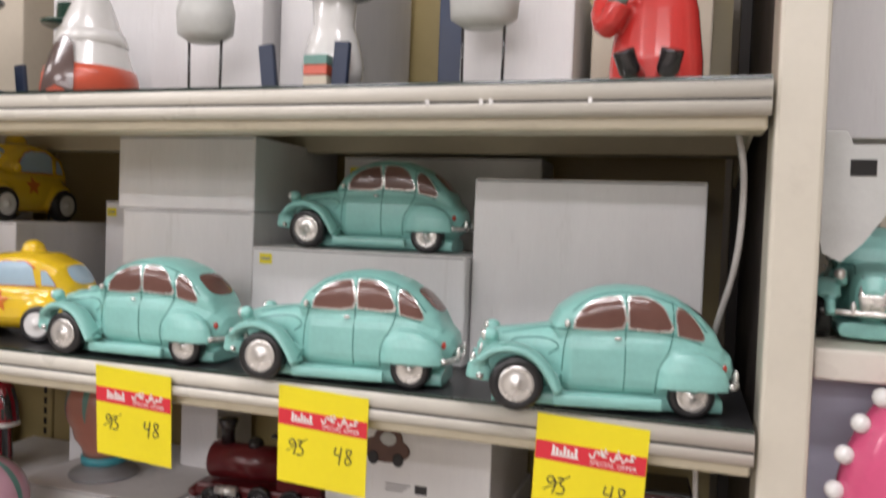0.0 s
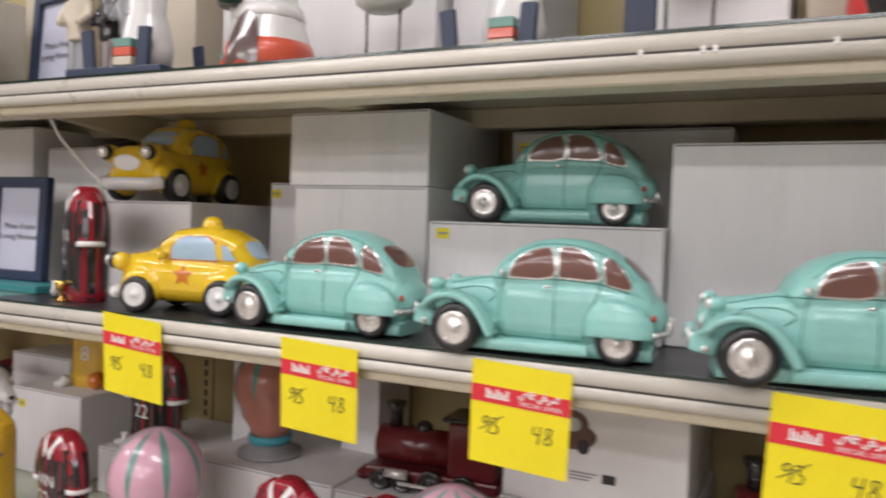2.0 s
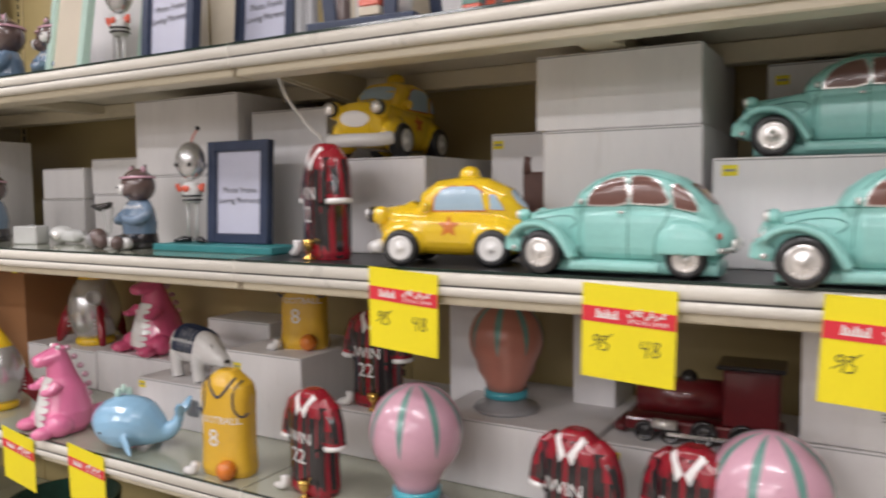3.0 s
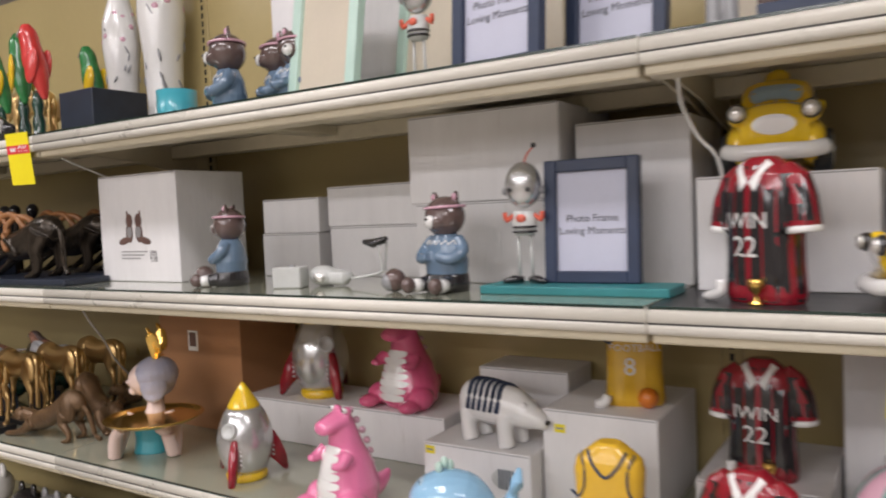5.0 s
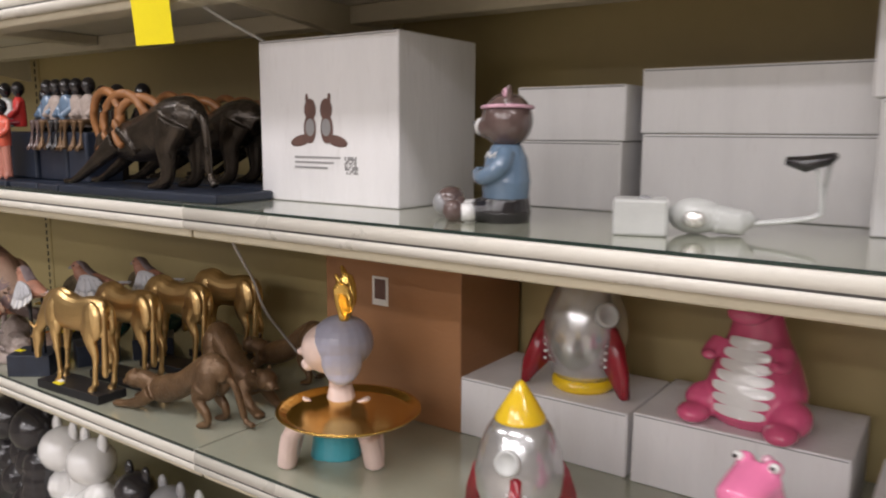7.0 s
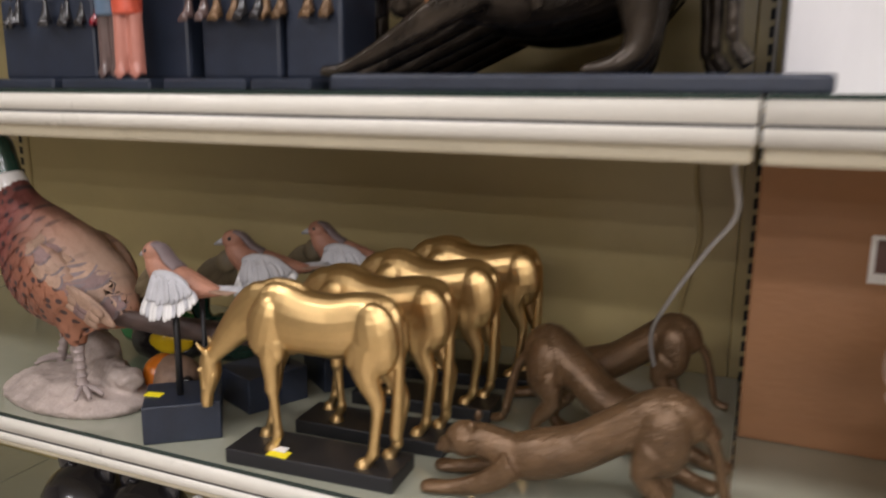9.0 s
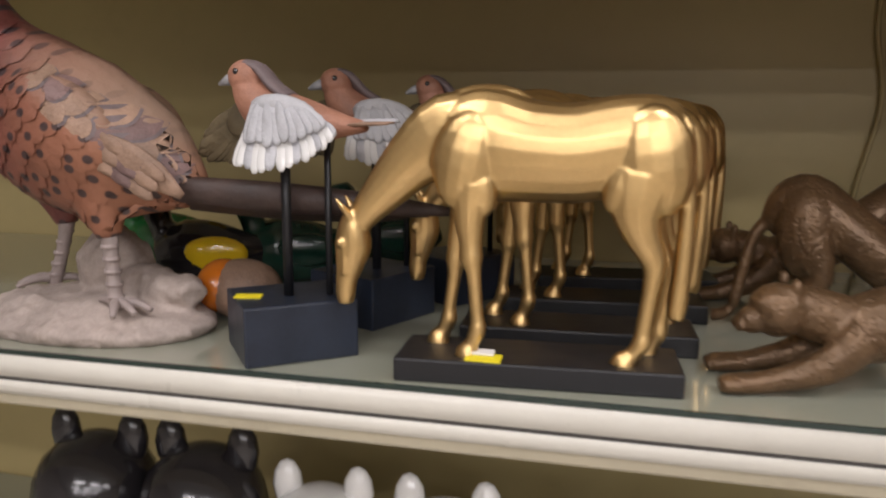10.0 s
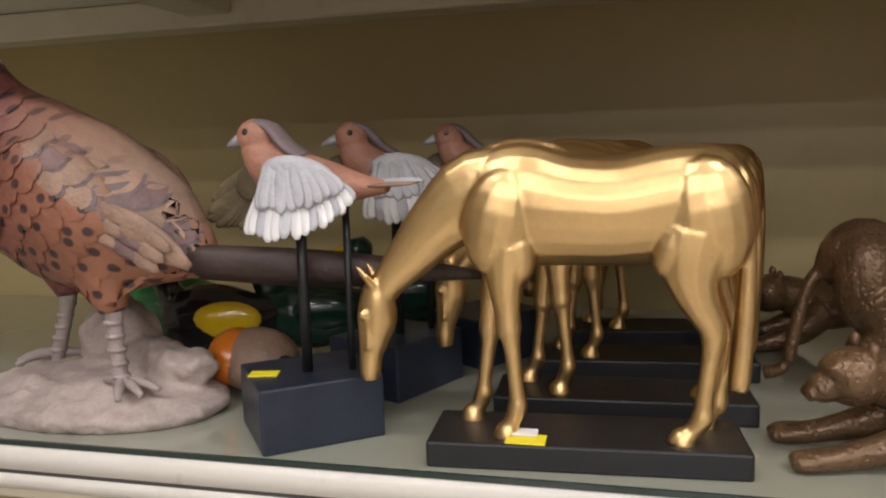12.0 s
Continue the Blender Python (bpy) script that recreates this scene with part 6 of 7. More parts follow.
# ---- stretching bronze cats ----
def cat(label):
    """A big cat stretching, fore paws flat towards -x and rump raised: one spotted bronze piece."""
    b = bmesh.new()
    limb(b, [(-0.062, 0, 0.034, 0.016, 0.018), (-0.030, 0, 0.040, 0.021, 0.023), (0.010, 0, 0.052, 0.020, 0.021), (0.050, 0, 0.074, 0.020, 0.021), (0.085, 0, 0.090, 0.021, 0.024), (0.108, 0, 0.086, 0.017, 0.021), (0.122, 0, 0.076, 0.008, 0.010)], 18)
    limb(b, [(-0.060, 0, 0.040, 0.017, 0.018), (-0.084, -0.002, 0.047, 0.015, 0.016), (-0.100, -0.004, 0.050, 0.013, 0.013)])
    ball(b, (-0.102, -0.005, 0.048), (0.020, 0.0165, 0.0165), 16)
    ball(b, (-0.119, -0.007, 0.042), (0.011, 0.0095, 0.0085), 12)
    ball(b, (-0.114, -0.006, 0.0535), (0.008, 0.012, 0.004), 10)
    for sy in (-1, 1):
        ball(b, (-0.094, sy * 0.013, 0.063), (0.0045, 0.004, 0.006), 8)
        ball(b, (-0.128, sy * 0.004 - 0.007, 0.039), (0.004, 0.004, 0.004), 8)
        limb(b, [(-0.050, sy * 0.016, 0.036, 0.011, 0.015), (-0.074, sy * 0.019, 0.018, 0.009, 0.011), (-0.110, sy * 0.020, 0.008, 0.007, 0.007), (-0.134, sy * 0.021, 0.006, 0.009, 0.006), (-0.142, sy * 0.021, 0.005, 0.006, 0.004)])
        ball(b, (0.088, sy * 0.014, 0.074), (0.026, 0.014, 0.032), 14)
        limb(b, [(0.082, sy * 0.018, 0.064, 0.012, 0.020), (0.072, sy * 0.019, 0.044, 0.009, 0.012), (0.092, sy * 0.019, 0.024, 0.007, 0.008), (0.094, sy * 0.019, 0.010, 0.006, 0.007), (0.080, sy * 0.019, 0.004, 0.008, 0.005), (0.072, sy * 0.019, 0.004, 0.007, 0.004)])
    tube(b, smooth_line([(0.112, 0, 0.086), (0.132, 0.004, 0.070), (0.142, 0.008, 0.040), (0.150, 0.010, 0.014), (0.168, 0.010, 0.008)], 4), [0.006] * 12 + [0.005] * 5, 10)
    return tagged(part("cat_statuette", fused(b, 0.0018, 3), BRONZE), label, "statuette", "bronze cats")


ct = cat("dark bronze statuette of a stretching spotted cat")
ct.matrix_world = pose(-1.380, 0.072, S3, 0, 0, 6) @ Matrix.Diagonal((0.88, 1, 1, 1))
tagged(copy_thing(ct, pose(-1.362, 0.180, S3, 0, 0, 168) @ Matrix.Diagonal((0.88, 1.1, 1.06, 1))), "dark bronze statuette of a stretching spotted cat, tail hanging")
copy_thing(ct, pose(-1.392, 0.31, S3, 0, 0, 4) @ Matrix.Diagonal((0.9, 1, 1, 1)))


# ---- birds on rods ----
def rod_bird(label):
    """A small bird in flight on two rods above a dark block, beak towards -x."""
    c = thing("bird_statuette", label, "statuette", pose(0, 0, 0), "birds on rods")
    block = part("block", box_bm((-0.038, -0.034, 0), (0.038, 0.034, 0.040), 0.0015, 2), BLUE_PLINTH, c, "dark blue-black block", smooth=False)
    block.matrix_local = pose(0.016, 0, 0, 0, 0, 40)
    part("rod", tube(bmesh.new(), [(0.018, -0.006, 0.040), (0.018, -0.006, 0.150)], 0.0035, 8), PLINTH, c, "thin black rod")
    part("rod", tube(bmesh.new(), [(0.044, 0.004, 0.030), (0.044, 0.004, 0.146)], 0.0024, 8), PLINTH, c, "thin black rod")
    b = bmesh.new()
    limb(b, [(-0.012, 0, 0.182, 0.0105, 0.0105), (-0.006, 0, 0.172, 0.0135, 0.0135), (0.006, 0, 0.162, 0.0165, 0.0165), (0.024, 0, 0.158, 0.0170, 0.0165), (0.042, 0, 0.156, 0.0135, 0.0125), (0.060, 0, 0.1545, 0.0095, 0.0070), (0.074, 0, 0.154, 0.006, 0.0035)], 18)
    ball(b, (-0.0115, 0, 0.1865), (0.0128, 0.0118, 0.0115), 18)
    part("body", fused(b, 0.0012, 2), BIRD_PINK, c, "pinkish brown breast and head")
    b = bmesh.new()
    limb(b, [(-0.012, 0, 0.1952, 0.0075, 0.0030), (-0.001, 0, 0.1915, 0.0090, 0.0040), (0.010, 0, 0.1795, 0.0100, 0.0042), (0.022, 0, 0.1725, 0.0105, 0.0036)])
    part("crown", fused(b, 0.0012, 2), HEAD_GREY, c, "grey-brown crown and nape")
    part("beak", loft(bmesh.new(), [(-0.0215, 0, 0.1855, 0.0042, 0.0046), (-0.027, 0, 0.1838, 0.0030, 0.0034), (-0.033, 0, 0.1815, 0.0008, 0.0010)], 10), GREY, c, "blunt grey beak")
    for sy in (-1, 1):
        part("eye", ball(bmesh.new(), (-0.0135, sy * 0.0108, 0.1895), (0.0022, 0.0016, 0.0022), 10), BLACK, c, "glossy black eye")
    for k in range(5):
        f = part("tail_feather", loft(bmesh.new(), [(0, 0, 0, 0.003, 0.0014), (0.022, 0, 0, 0.0050, 0.0012), (0.036 - 0.002 * abs(k - 2), 0, 0, 0.0030, 0.0008)], 10), BIRD_BUFF if k < 2 else BIRD_GREY, c, "pale tail feather")
        f.matrix_local = pose(0.060, (k - 2) * 0.0022, 0.155 + k * 0.0006, 0, -2, (k - 2) * 5)

    def fan(wing, roots, tips, n, width, mats, lift):
        """Overlapping feathers from a line of roots to a curve of tips."""
        rs, ts = smooth_line(roots, 8), smooth_line(tips, 8)
        for k in range(n):
            t = k / (n - 1)
            r, q = Vector(rs[round(t * (len(rs) - 1))]), Vector(ts[round(t * (len(ts) - 1))])
            q += Vector((0, 0, (k * 7 % 3 - 1) * 0.0010))
            o = Vector((0, lift * (0.6 + 0.4 * (k % 2)), 0))
            pts = [(r.lerp(q, a) + o, w) for a, w in ((0, 0.5), (0.35, 0.85), (0.72, 1.0), (0.92, 0.8), (1.0, 0.30))]
            part("feather", loft(bmesh.new(), [(*p, width * w, 0.0010) for p, w in pts], 8, 2.4, up=(0, 1, 0)), mats[k % len(mats)], wing)

    b = bmesh.new()
    ball(b, (0.024, -0.0165, 0.162), (0.025, 0.006, 0.0125), 16, (14, 10, 0))
    near = part("wing", b, BIRD_GREY, c, "white and grey wing spread downwards")
    fan(near, [(0.002, -0.017, 0.160), (0.016, -0.019, 0.160), (0.032, -0.018, 0.160), (0.042, -0.016, 0.160)], [(-0.006, -0.028, 0.1295), (0.012, -0.032, 0.1250), (0.034, -0.031, 0.1285), (0.050, -0.026, 0.1370), (0.061, -0.021, 0.1475)], 15, 0.0046, (WHITE, WHITE, BIRD_GREY), 0.0)
    fan(near, [(0.004, -0.018, 0.168), (0.022, -0.020, 0.170), (0.038, -0.018, 0.166)], [(0.002, -0.0255, 0.1440), (0.020, -0.0275, 0.1420), (0.040, -0.0260, 0.1460), (0.054, -0.021, 0.1540)], 11, 0.0044, (BIRD_GREY,), -0.0016)
    b = bmesh.new()
    ball(b, (-0.022, 0.013, 0.160), (0.016, 0.005, 0.013), 14, (-14, -40, 0))
    far = part("wing", b, BIRD_OLIVE, c, "olive brown wing spread downwards")
    fan(far, [(-0.016, 0.012, 0.170), (-0.020, 0.013, 0.160), (-0.014, 0.013, 0.152)], [(-0.050, 0.017, 0.154), (-0.064, 0.020, 0.1340), (-0.046, 0.021, 0.1280), (-0.020, 0.019, 0.1300)], 13, 0.0050, (BIRD_OLIVE,), 0.0)
    return c


bird = rod_bird("small painted bird in flight on rods over a dark block")
bird.matrix_world = pose(-1.799, 0.055, S3, 0, 0, -2)
copy_thing(bird, pose(-1.772, 0.150, S3, 0, 0, 26))
copy_thing(bird, pose(-1.722, 0.245, S3, 0, 0, 14))
tag = thing("tag", "small yellow price sticker on a dark block", "price tag", pose(-1.805, 0.036, S3 + 0.0402, 0, 0, 14))
part("sticker", box_bm((-0.009, -0.005, 0), (0.009, 0.005, 0.001)), STICKER, tag, smooth=False)


# ---- pheasant ----
def pheasant(label):
    c = thing("pheasant_statuette", label, "statuette", pose(0, 0, 0))
    b = bmesh.new()
    column(b, [(0.0, 0.098, 0.058, 0, 0), (0.008, 0.102, 0.060, 0, 0), (0.018, 0.088, 0.050, -0.004, 0.004), (0.027, 0.060, 0.034, -0.006, 0.006)], 28, 2.1)
    ball(b, (-0.004, 0.030, 0.042), (0.032, 0.024, 0.038), 14)
    limb(b, [(0.02, 0.02, 0.030, 0.02, 0.02), (0.06, 0.012, 0.034, 0.018, 0.014), (0.088, 0.004, 0.032, 0.012, 0.010)])
    me = fused(b, 0.003, 2)
    for v in me.vertices:
        v.co += v.normal * (0.004 * noise.noise(v.co * 55) + 0.0022 * noise.noise(v.co * 140)) if v.co.z > 0.004 else Vector((0, 0, 0))
    part("rock", me, STONE, c, "beige rocky base")
    b = bmesh.new()
    limb(b, [(-0.085, 0, 0.262, 0.016, 0.017), (-0.072, 0, 0.236, 0.022, 0.026), (-0.052, 0, 0.205, 0.038, 0.046), (-0.018, 0, 0.168, 0.053, 0.062), (0.022, 0, 0.146, 0.053, 0.058), (0.058, 0, 0.134, 0.040, 0.044), (0.084, 0, 0.122, 0.022, 0.026), (0.098, 0, 0.114, 0.012, 0.014)], 26, 4)
    for sy in (-1, 1):
        ball(b, (0.010, sy * 0.038, 0.162), (0.056, 0.020, 0.040), 18, (0, 24, 0))
        fx = 0.040 if sy < 0 else -0.044
        limb(b, [(fx - 0.006, sy * 0.022, 0.116, 0.020, 0.027), (fx - 0.003, sy * 0.024, 0.096, 0.013, 0.016), (fx, sy * 0.024, 0.080, 0.0075, 0.009)])
    me = fused(b, 0.0022, 3)
    part("body", me, PHEASANT, c, "rust and buff spotted plumage")
    bvh = tree_of(me)

    def plume(x, z, a, length, width, lift):
        """One feather laid on the flank, its tip a little proud."""
        bm = bmesh.new()
        rows = []
        for t, w in ((0.0, 0.55), (0.35, 0.95), (0.7, 1.0), (0.9, 0.62), (1.0, 0.12)):
            row = []
            for v in (-1, -0.4, 0.4, 1):
                u, q = t * length, v * w * width * 0.5
                px, pz = x + u * math.cos(a) - q * math.sin(a), z + u * math.sin(a) + q * math.cos(a)
                hit = bvh.ray_cast(Vector((px, -0.3, pz)), Vector((0, 1, 0)))[0] or bvh.find_nearest(Vector((px, -0.03, pz)))[0]
                row.append(bm.verts.new(hit + Vector((0, -lift - 0.0018 * t + 0.0006 * abs(v), 0.0004 * t))))
            rows.append(row)
        for r0, r1 in zip(rows, rows[1:]):
            for k in range(3):
                bm.faces.new((r0[k], r0[k + 1], r1[k + 1], r1[k]))
        return bm

    # overlapping feathers: rust on the breast, buff on the flank, mauve and grey towards the wing
    rnd = random.Random(8)
    for row in range(12):
        for k in range(11):
            u = -0.078 + row * 0.0155 + 0.006 * (k % 2) - k * 0.0006
            top = 0.214 - 0.62 * u
            z = top - 0.006 - k * 0.0125
            if u > 0.055 and k > 5 or z < 0.094 or u < -0.045 and k > 8:
                continue
            mat = PHEASANT if k > (row > 5) + (row > 8) or row < 5 else (BIRD_MAUVE if rnd.random() < 0.3 else BIRD_CREAM)
            du, a = rnd.uniform(-0.002, 0.002), radians(-36 - 2 * k + rnd.uniform(-5, 5))
            if mat is not PHEASANT:
                part("feather_edge", plume(u + du + 0.0012, z - 0.0014, a, 0.0235, 0.0175, 0.0002), HEAD_GREY, c)
            part("feather", plume(u + du, z, a, 0.023, 0.0165, 0.0007 + 0.0004 * (11 - row) / 11), mat, c)
    # folded wing
    b = bmesh.new()
    limb(b, [(0.056, -0.042, 0.152, 0.002, 0.009), (0.076, -0.040, 0.140, 0.004, 0.013), (0.093, -0.035, 0.128, 0.003, 0.010), (0.109, -0.032, 0.115, 0.0015, 0.003)], 14)
    wing = part("wing", b, BIRD_CREAM, c, "cream and brown folded wing")
    for k in range(9):
        q, r = k % 3, k // 3
        x0, z0 = 0.054 + 0.0125 * q - 0.005 * r, 0.160 - 0.0085 * q - 0.0070 * r
        f = part("feather", loft(bmesh.new(), [(0, 0, 0, 0.003, 0.0010), (0.014, 0, 0, 0.0056, 0.0012), (0.023, 0, 0, 0.0042, 0.001), (0.027, 0, 0, 0.0010, 0.0006)], 10, 2.2, up=(0, 1, 0)), BIRD_MAUVE if k % 3 == 1 else BIRD_CREAM, wing)
        f.matrix_local = pose(x0, -0.0460 + 0.0022 * q - 0.0006 * (r % 2), z0, 0, 37, 9)
    for k in range(4):
        f = part("tail_feather", limb(bmesh.new(), [(0, 0, 0, 0.008, 0.010), (0.08, 0, -0.006, 0.009, 0.012), (0.15, 0, -0.010, 0.006, 0.008), (0.20 - k * 0.02, 0, -0.014, 0.002, 0.003)]), BIRD_TAIL, c, "long brown tail feather")
        f.matrix_local = pose(0.086, (k - 1.5) * 0.007, 0.118 - 0.003 * k, 0, 0, 14 + (k - 1.5) * 2)
    part("neck_ring", limb(bmesh.new(), [(-0.082, 0, 0.252, 0.019, 0.020), (-0.087, 0, 0.266, 0.017, 0.018), (-0.089, 0, 0.272, 0.015, 0.016)], 18), WHITE, c, "white neck ring")
    b = bmesh.new()
    limb(b, [(-0.089, 0, 0.270, 0.0155, 0.016), (-0.094, 0, 0.290, 0.0145, 0.015), (-0.100, 0, 0.306, 0.0145, 0.016), (-0.108, 0, 0.314, 0.012, 0.013), (-0.118, 0, 0.312, 0.008, 0.008)], 16)
    head = part("head", fused(b, 0.0018, 2), DARK_GREEN, c, "glossy dark green head")
    for sy in (-1, 1):
        part("wattle", ball(bmesh.new(), (-0.106, sy * 0.0125, 0.309), (0.010, 0.004, 0.010), 12), BRIGHT_RED, head, "red face patch")
        part("eye", ball(bmesh.new(), (-0.106, sy * 0.0155, 0.313), 0.0025, 8), BLACK, head)
        fx, foot = (0.040, 0.044) if sy < 0 else (-0.044, -0.064)
        part("leg", limb(bmesh.new(), [(fx, sy * 0.024, 0.084, 0.0062, 0.0072), (fx * 0.7 + foot * 0.3, sy * 0.025, 0.062, 0.0046, 0.0052), (fx * 0.2 + foot * 0.8, sy * 0.026, 0.034, 0.005, 0.0055), (foot, sy * 0.026, 0.024, 0.005, 0.006)]), LEG, c, "pale scaly leg")
        for k in range(5):
            ring = part("leg_scale", limb(bmesh.new(), [(0, 0, -0.0016, 0.0058, 0.0064), (0, 0, 0.0016, 0.0058, 0.0064)], 12, 1), LEG, c)
            q = 0.15 + 0.17 * k
            ring.matrix_local = pose(fx * (1 - q) + foot * q, sy * 0.0255, 0.082 - 0.058 * q)
        for k, a in enumerate((-150, -180, -210, 10)):
            t = part("toe", limb(bmesh.new(), [(0, 0, 0.006, 0.004, 0.004), (0.016, 0, 0.006, 0.0034, 0.0034), (0.028 if a != 10 else 0.02, 0, 0.001, 0.002, 0.002)]), LEG, c, "pale scaly toe")
            t.matrix_local = pose(foot, sy * 0.026, 0.024, 0, 0, a + 155 if sy < 0 else a + 25)
    part("beak", loft(bmesh.new(), [(-0.116, 0, 0.311, 0.005, 0.005), (-0.132, 0, 0.305, 0.0015, 0.0015)], 10), LEG, head, "pale beak")
    return c


ph = pheasant("painted pheasant statuette standing on a beige rock")
ph.matrix_world = pose(-1.957, 0.074, S3, 0, 0, -4) @ Matrix.Diagonal((1, 1, 0.93, 1))
for sy in (0,):
    o = thing("snail_ornament", "orange and white glazed shell ornament", "ornament", pose(-1.856, 0.122, S3) @ Matrix.Scale(1.1, 4))
    part("shell", ball(bmesh.new(), (0, 0, 0.022), (0.030, 0.024, 0.022), 18), BIRD_CREAM, o, "cream white shell")
    part("cap", ball(bmesh.new(), (-0.015, -0.002, 0.024), (0.0185, 0.0225, 0.020), 16), ORANGE, o, "orange cap")
    part("tip", ball(bmesh.new(), (0.024, -0.010, 0.022), (0.008, 0.006, 0.007), 10), BLACK, o, "dark tip")
for x, y, mat, lab in ((-1.93, 0.20, BLACK, "dark glossy duck ornament"), (-1.99, 0.24, GREEN_GLOSS, "green glossy duck ornament"), (-1.86, 0.24, DARK_GREEN, "dark green glossy duck ornament"), (-1.80, 0.33, DARK_GREEN, "dark green glossy duck ornament")):
    o = thing("duck_ornament", lab, "ornament", pose(x, y, S3, 0, 0, 20), "duck ornaments")
    b = bmesh.new()
    limb(b, [(-0.045, 0, 0.030, 0.018, 0.018), (-0.02, 0, 0.036, 0.030, 0.032), (0.02, 0, 0.034, 0.028, 0.028), (0.055, 0, 0.042, 0.008, 0.008)], 16)
    limb(b, [(-0.034, 0, 0.040, 0.014, 0.014), (-0.044, 0, 0.066, 0.011, 0.011), (-0.048, 0, 0.084, 0.016, 0.015), (-0.050, 0, 0.094, 0.008, 0.008)], 14)
    part("body", fused(b, 0.0025, 2), mat, o)
    part("beak", loft(bmesh.new(), [(-0.060, 0, 0.082, 0.008, 0.005), (-0.080, 0, 0.078, 0.008, 0.003)], 10, 3), YELLOW, o, "yellow beak")
    part("wing", ball(bmesh.new(), (0.008, -0.026, 0.040), (0.030, 0.007, 0.016), 14), YELLOW if mat is BLACK else mat, o)


# ---- beast with ringed horns, and the seated figures ----
def beast(label):
    b = bmesh.new()
    limb(b, [(-0.120, 0, 0.076, 0.016, 0.018), (-0.085, 0, 0.084, 0.024, 0.030), (-0.045, 0, 0.084, 0.030, 0.034), (0.0, 0, 0.094, 0.032, 0.037), (0.038, 0, 0.110, 0.032, 0.037), (0.068, 0, 0.116, 0.028, 0.032), (0.090, 0, 0.106, 0.016, 0.020)], 18)
    for sy in (-1, 1):
        limb(b, [(-0.070, sy * 0.022, 0.082, 0.014, 0.020), (-0.105, sy * 0.024, 0.060, 0.011, 0.014), (-0.150, sy * 0.024, 0.034, 0.008, 0.009), (-0.185, sy * 0.024, 0.018, 0.007, 0.006), (-0.205, sy * 0.024, 0.016, 0.008, 0.005)])
        limb(b, [(0.062, sy * 0.024, 0.112, 0.016, 0.030), (0.050, sy * 0.027, 0.080, 0.014, 0.021), (0.052, sy * 0.027, 0.052, 0.011, 0.014), (0.050, sy * 0.027, 0.032, 0.010, 0.011), (0.036, sy * 0.027, 0.020, 0.011, 0.009), (0.012, sy * 0.027, 0.016, 0.008, 0.005)])
        limb(b, [(-0.060, sy * 0.029, 0.100, 0.004, 0.006), (-0.030, sy * 0.031, 0.080, 0.004, 0.006), (-0.022, sy * 0.029, 0.060, 0.003, 0.005)])
    tube(b, smooth_line([(0.088, -0.004, 0.124), (0.106, -0.006, 0.112), (0.112, -0.006, 0.080), (0.114, -0.006, 0.040), (0.126, -0.006, 0.020)], 4), 0.0062, 10)
    ball(b, (-0.122, 0, 0.080), (0.026, 0.018, 0.020), 14)
    ball(b, (-0.142, 0, 0.070), (0.014, 0.012, 0.011), 12)
    c = thing("beast_statuette", label, "statuette", pose(0, 0, 0))
    part("body", fused(b, 0.002, 2), BRONZE_BLACK, c, "black bronze body")
    part("base", box_bm((-0.185, -0.052, 0.0), (0.178, 0.055, 0.0135), 0.003, 2), BLUE_PLINTH, c, "dark blue-grey base", smooth=False)
    for k, (x, r, y, tilt) in enumerate(((-0.118, 0.047, -0.024, 8), (-0.066, 0.042, 0.004, -6), (-0.036, 0.036, 0.030, -14))):
        bm = bmesh.new()
        tube(bm, [(x + r * math.cos(a), y + tilt * 0.0002 * i, 0.112 + r * math.sin(a)) for i, a in enumerate([radians(-80 + 345 * i / 24) for i in range(25)])], [0.009 - 0.004 * i / 24 for i in range(25)], 10)
        part("horn", bm, WOOD_RING, c, "curled brown ringed horn")
    return c


be = beast("dark bronze beast statuette with curled brown horns")
be.matrix_world = pose(-1.388, 0.066, S2, 0, 0, 3)
for bx, by, turn in ((-1.408, 0.195, 4), (-1.425, 0.325, 2)):
    tagged(copy_thing(be, pose(bx, by, S2, 0, 0, turn)), "dark bronze beast statuette standing behind another")


def seated_statue(x, y, mats, stand, turn, h=1.0, step=0.085):
    """A plain painted figure, seated or standing."""
    head, top, low = bmesh.new(), bmesh.new(), bmesh.new()
    z0 = 0 if stand else step
    hip = z0 + (0.062 if stand else 0.012)
    ball(head, (0, 0, hip + 0.066 * h), (0.011, 0.012, 0.014), 12)
    tube(head, [(0, 0, hip + 0.046 * h), (0, 0, hip + 0.06 * h)], 0.005, 8)
    column(top, [(hip - 0.004, 0.014, 0.012, 0, 0), (hip + 0.020, 0.015, 0.012, 0, 0), (hip + 0.042, 0.016, 0.011, 0, 0), (hip + 0.051, 0.008, 0.007, 0, 0)], 14)
    for sx in (-1, 1):
        tube(top, [(sx * 0.014, 0, hip + 0.044), (sx * 0.020, -0.006, hip + 0.026), (sx * 0.012, -0.018, hip + 0.014)], 0.0052, 8)
        if stand:
            tube(low, [(sx * 0.007, 0, hip), (sx * 0.008, 0, 0.004), (sx * 0.008, -0.008, 0.004)], 0.0075, 8)
        else:
            tube(low, [(sx * 0.008, 0, hip + 0.004), (sx * 0.009, -0.026, hip + 0.004), (sx * 0.009, -0.030, hip - 0.040), (sx * 0.009, -0.038, hip - 0.042)], 0.0075, 8)
    return painted_statue("figure_statuette", "small painted figure statuette, dark skinned, in coloured clothes", "statuette", [(head, BLACK), (top, mats[0]), (low, mats[1])], pose(x, y, S2 + 0.0105, 0, 0, turn), "painted figure statuettes", 0.0022, 1)


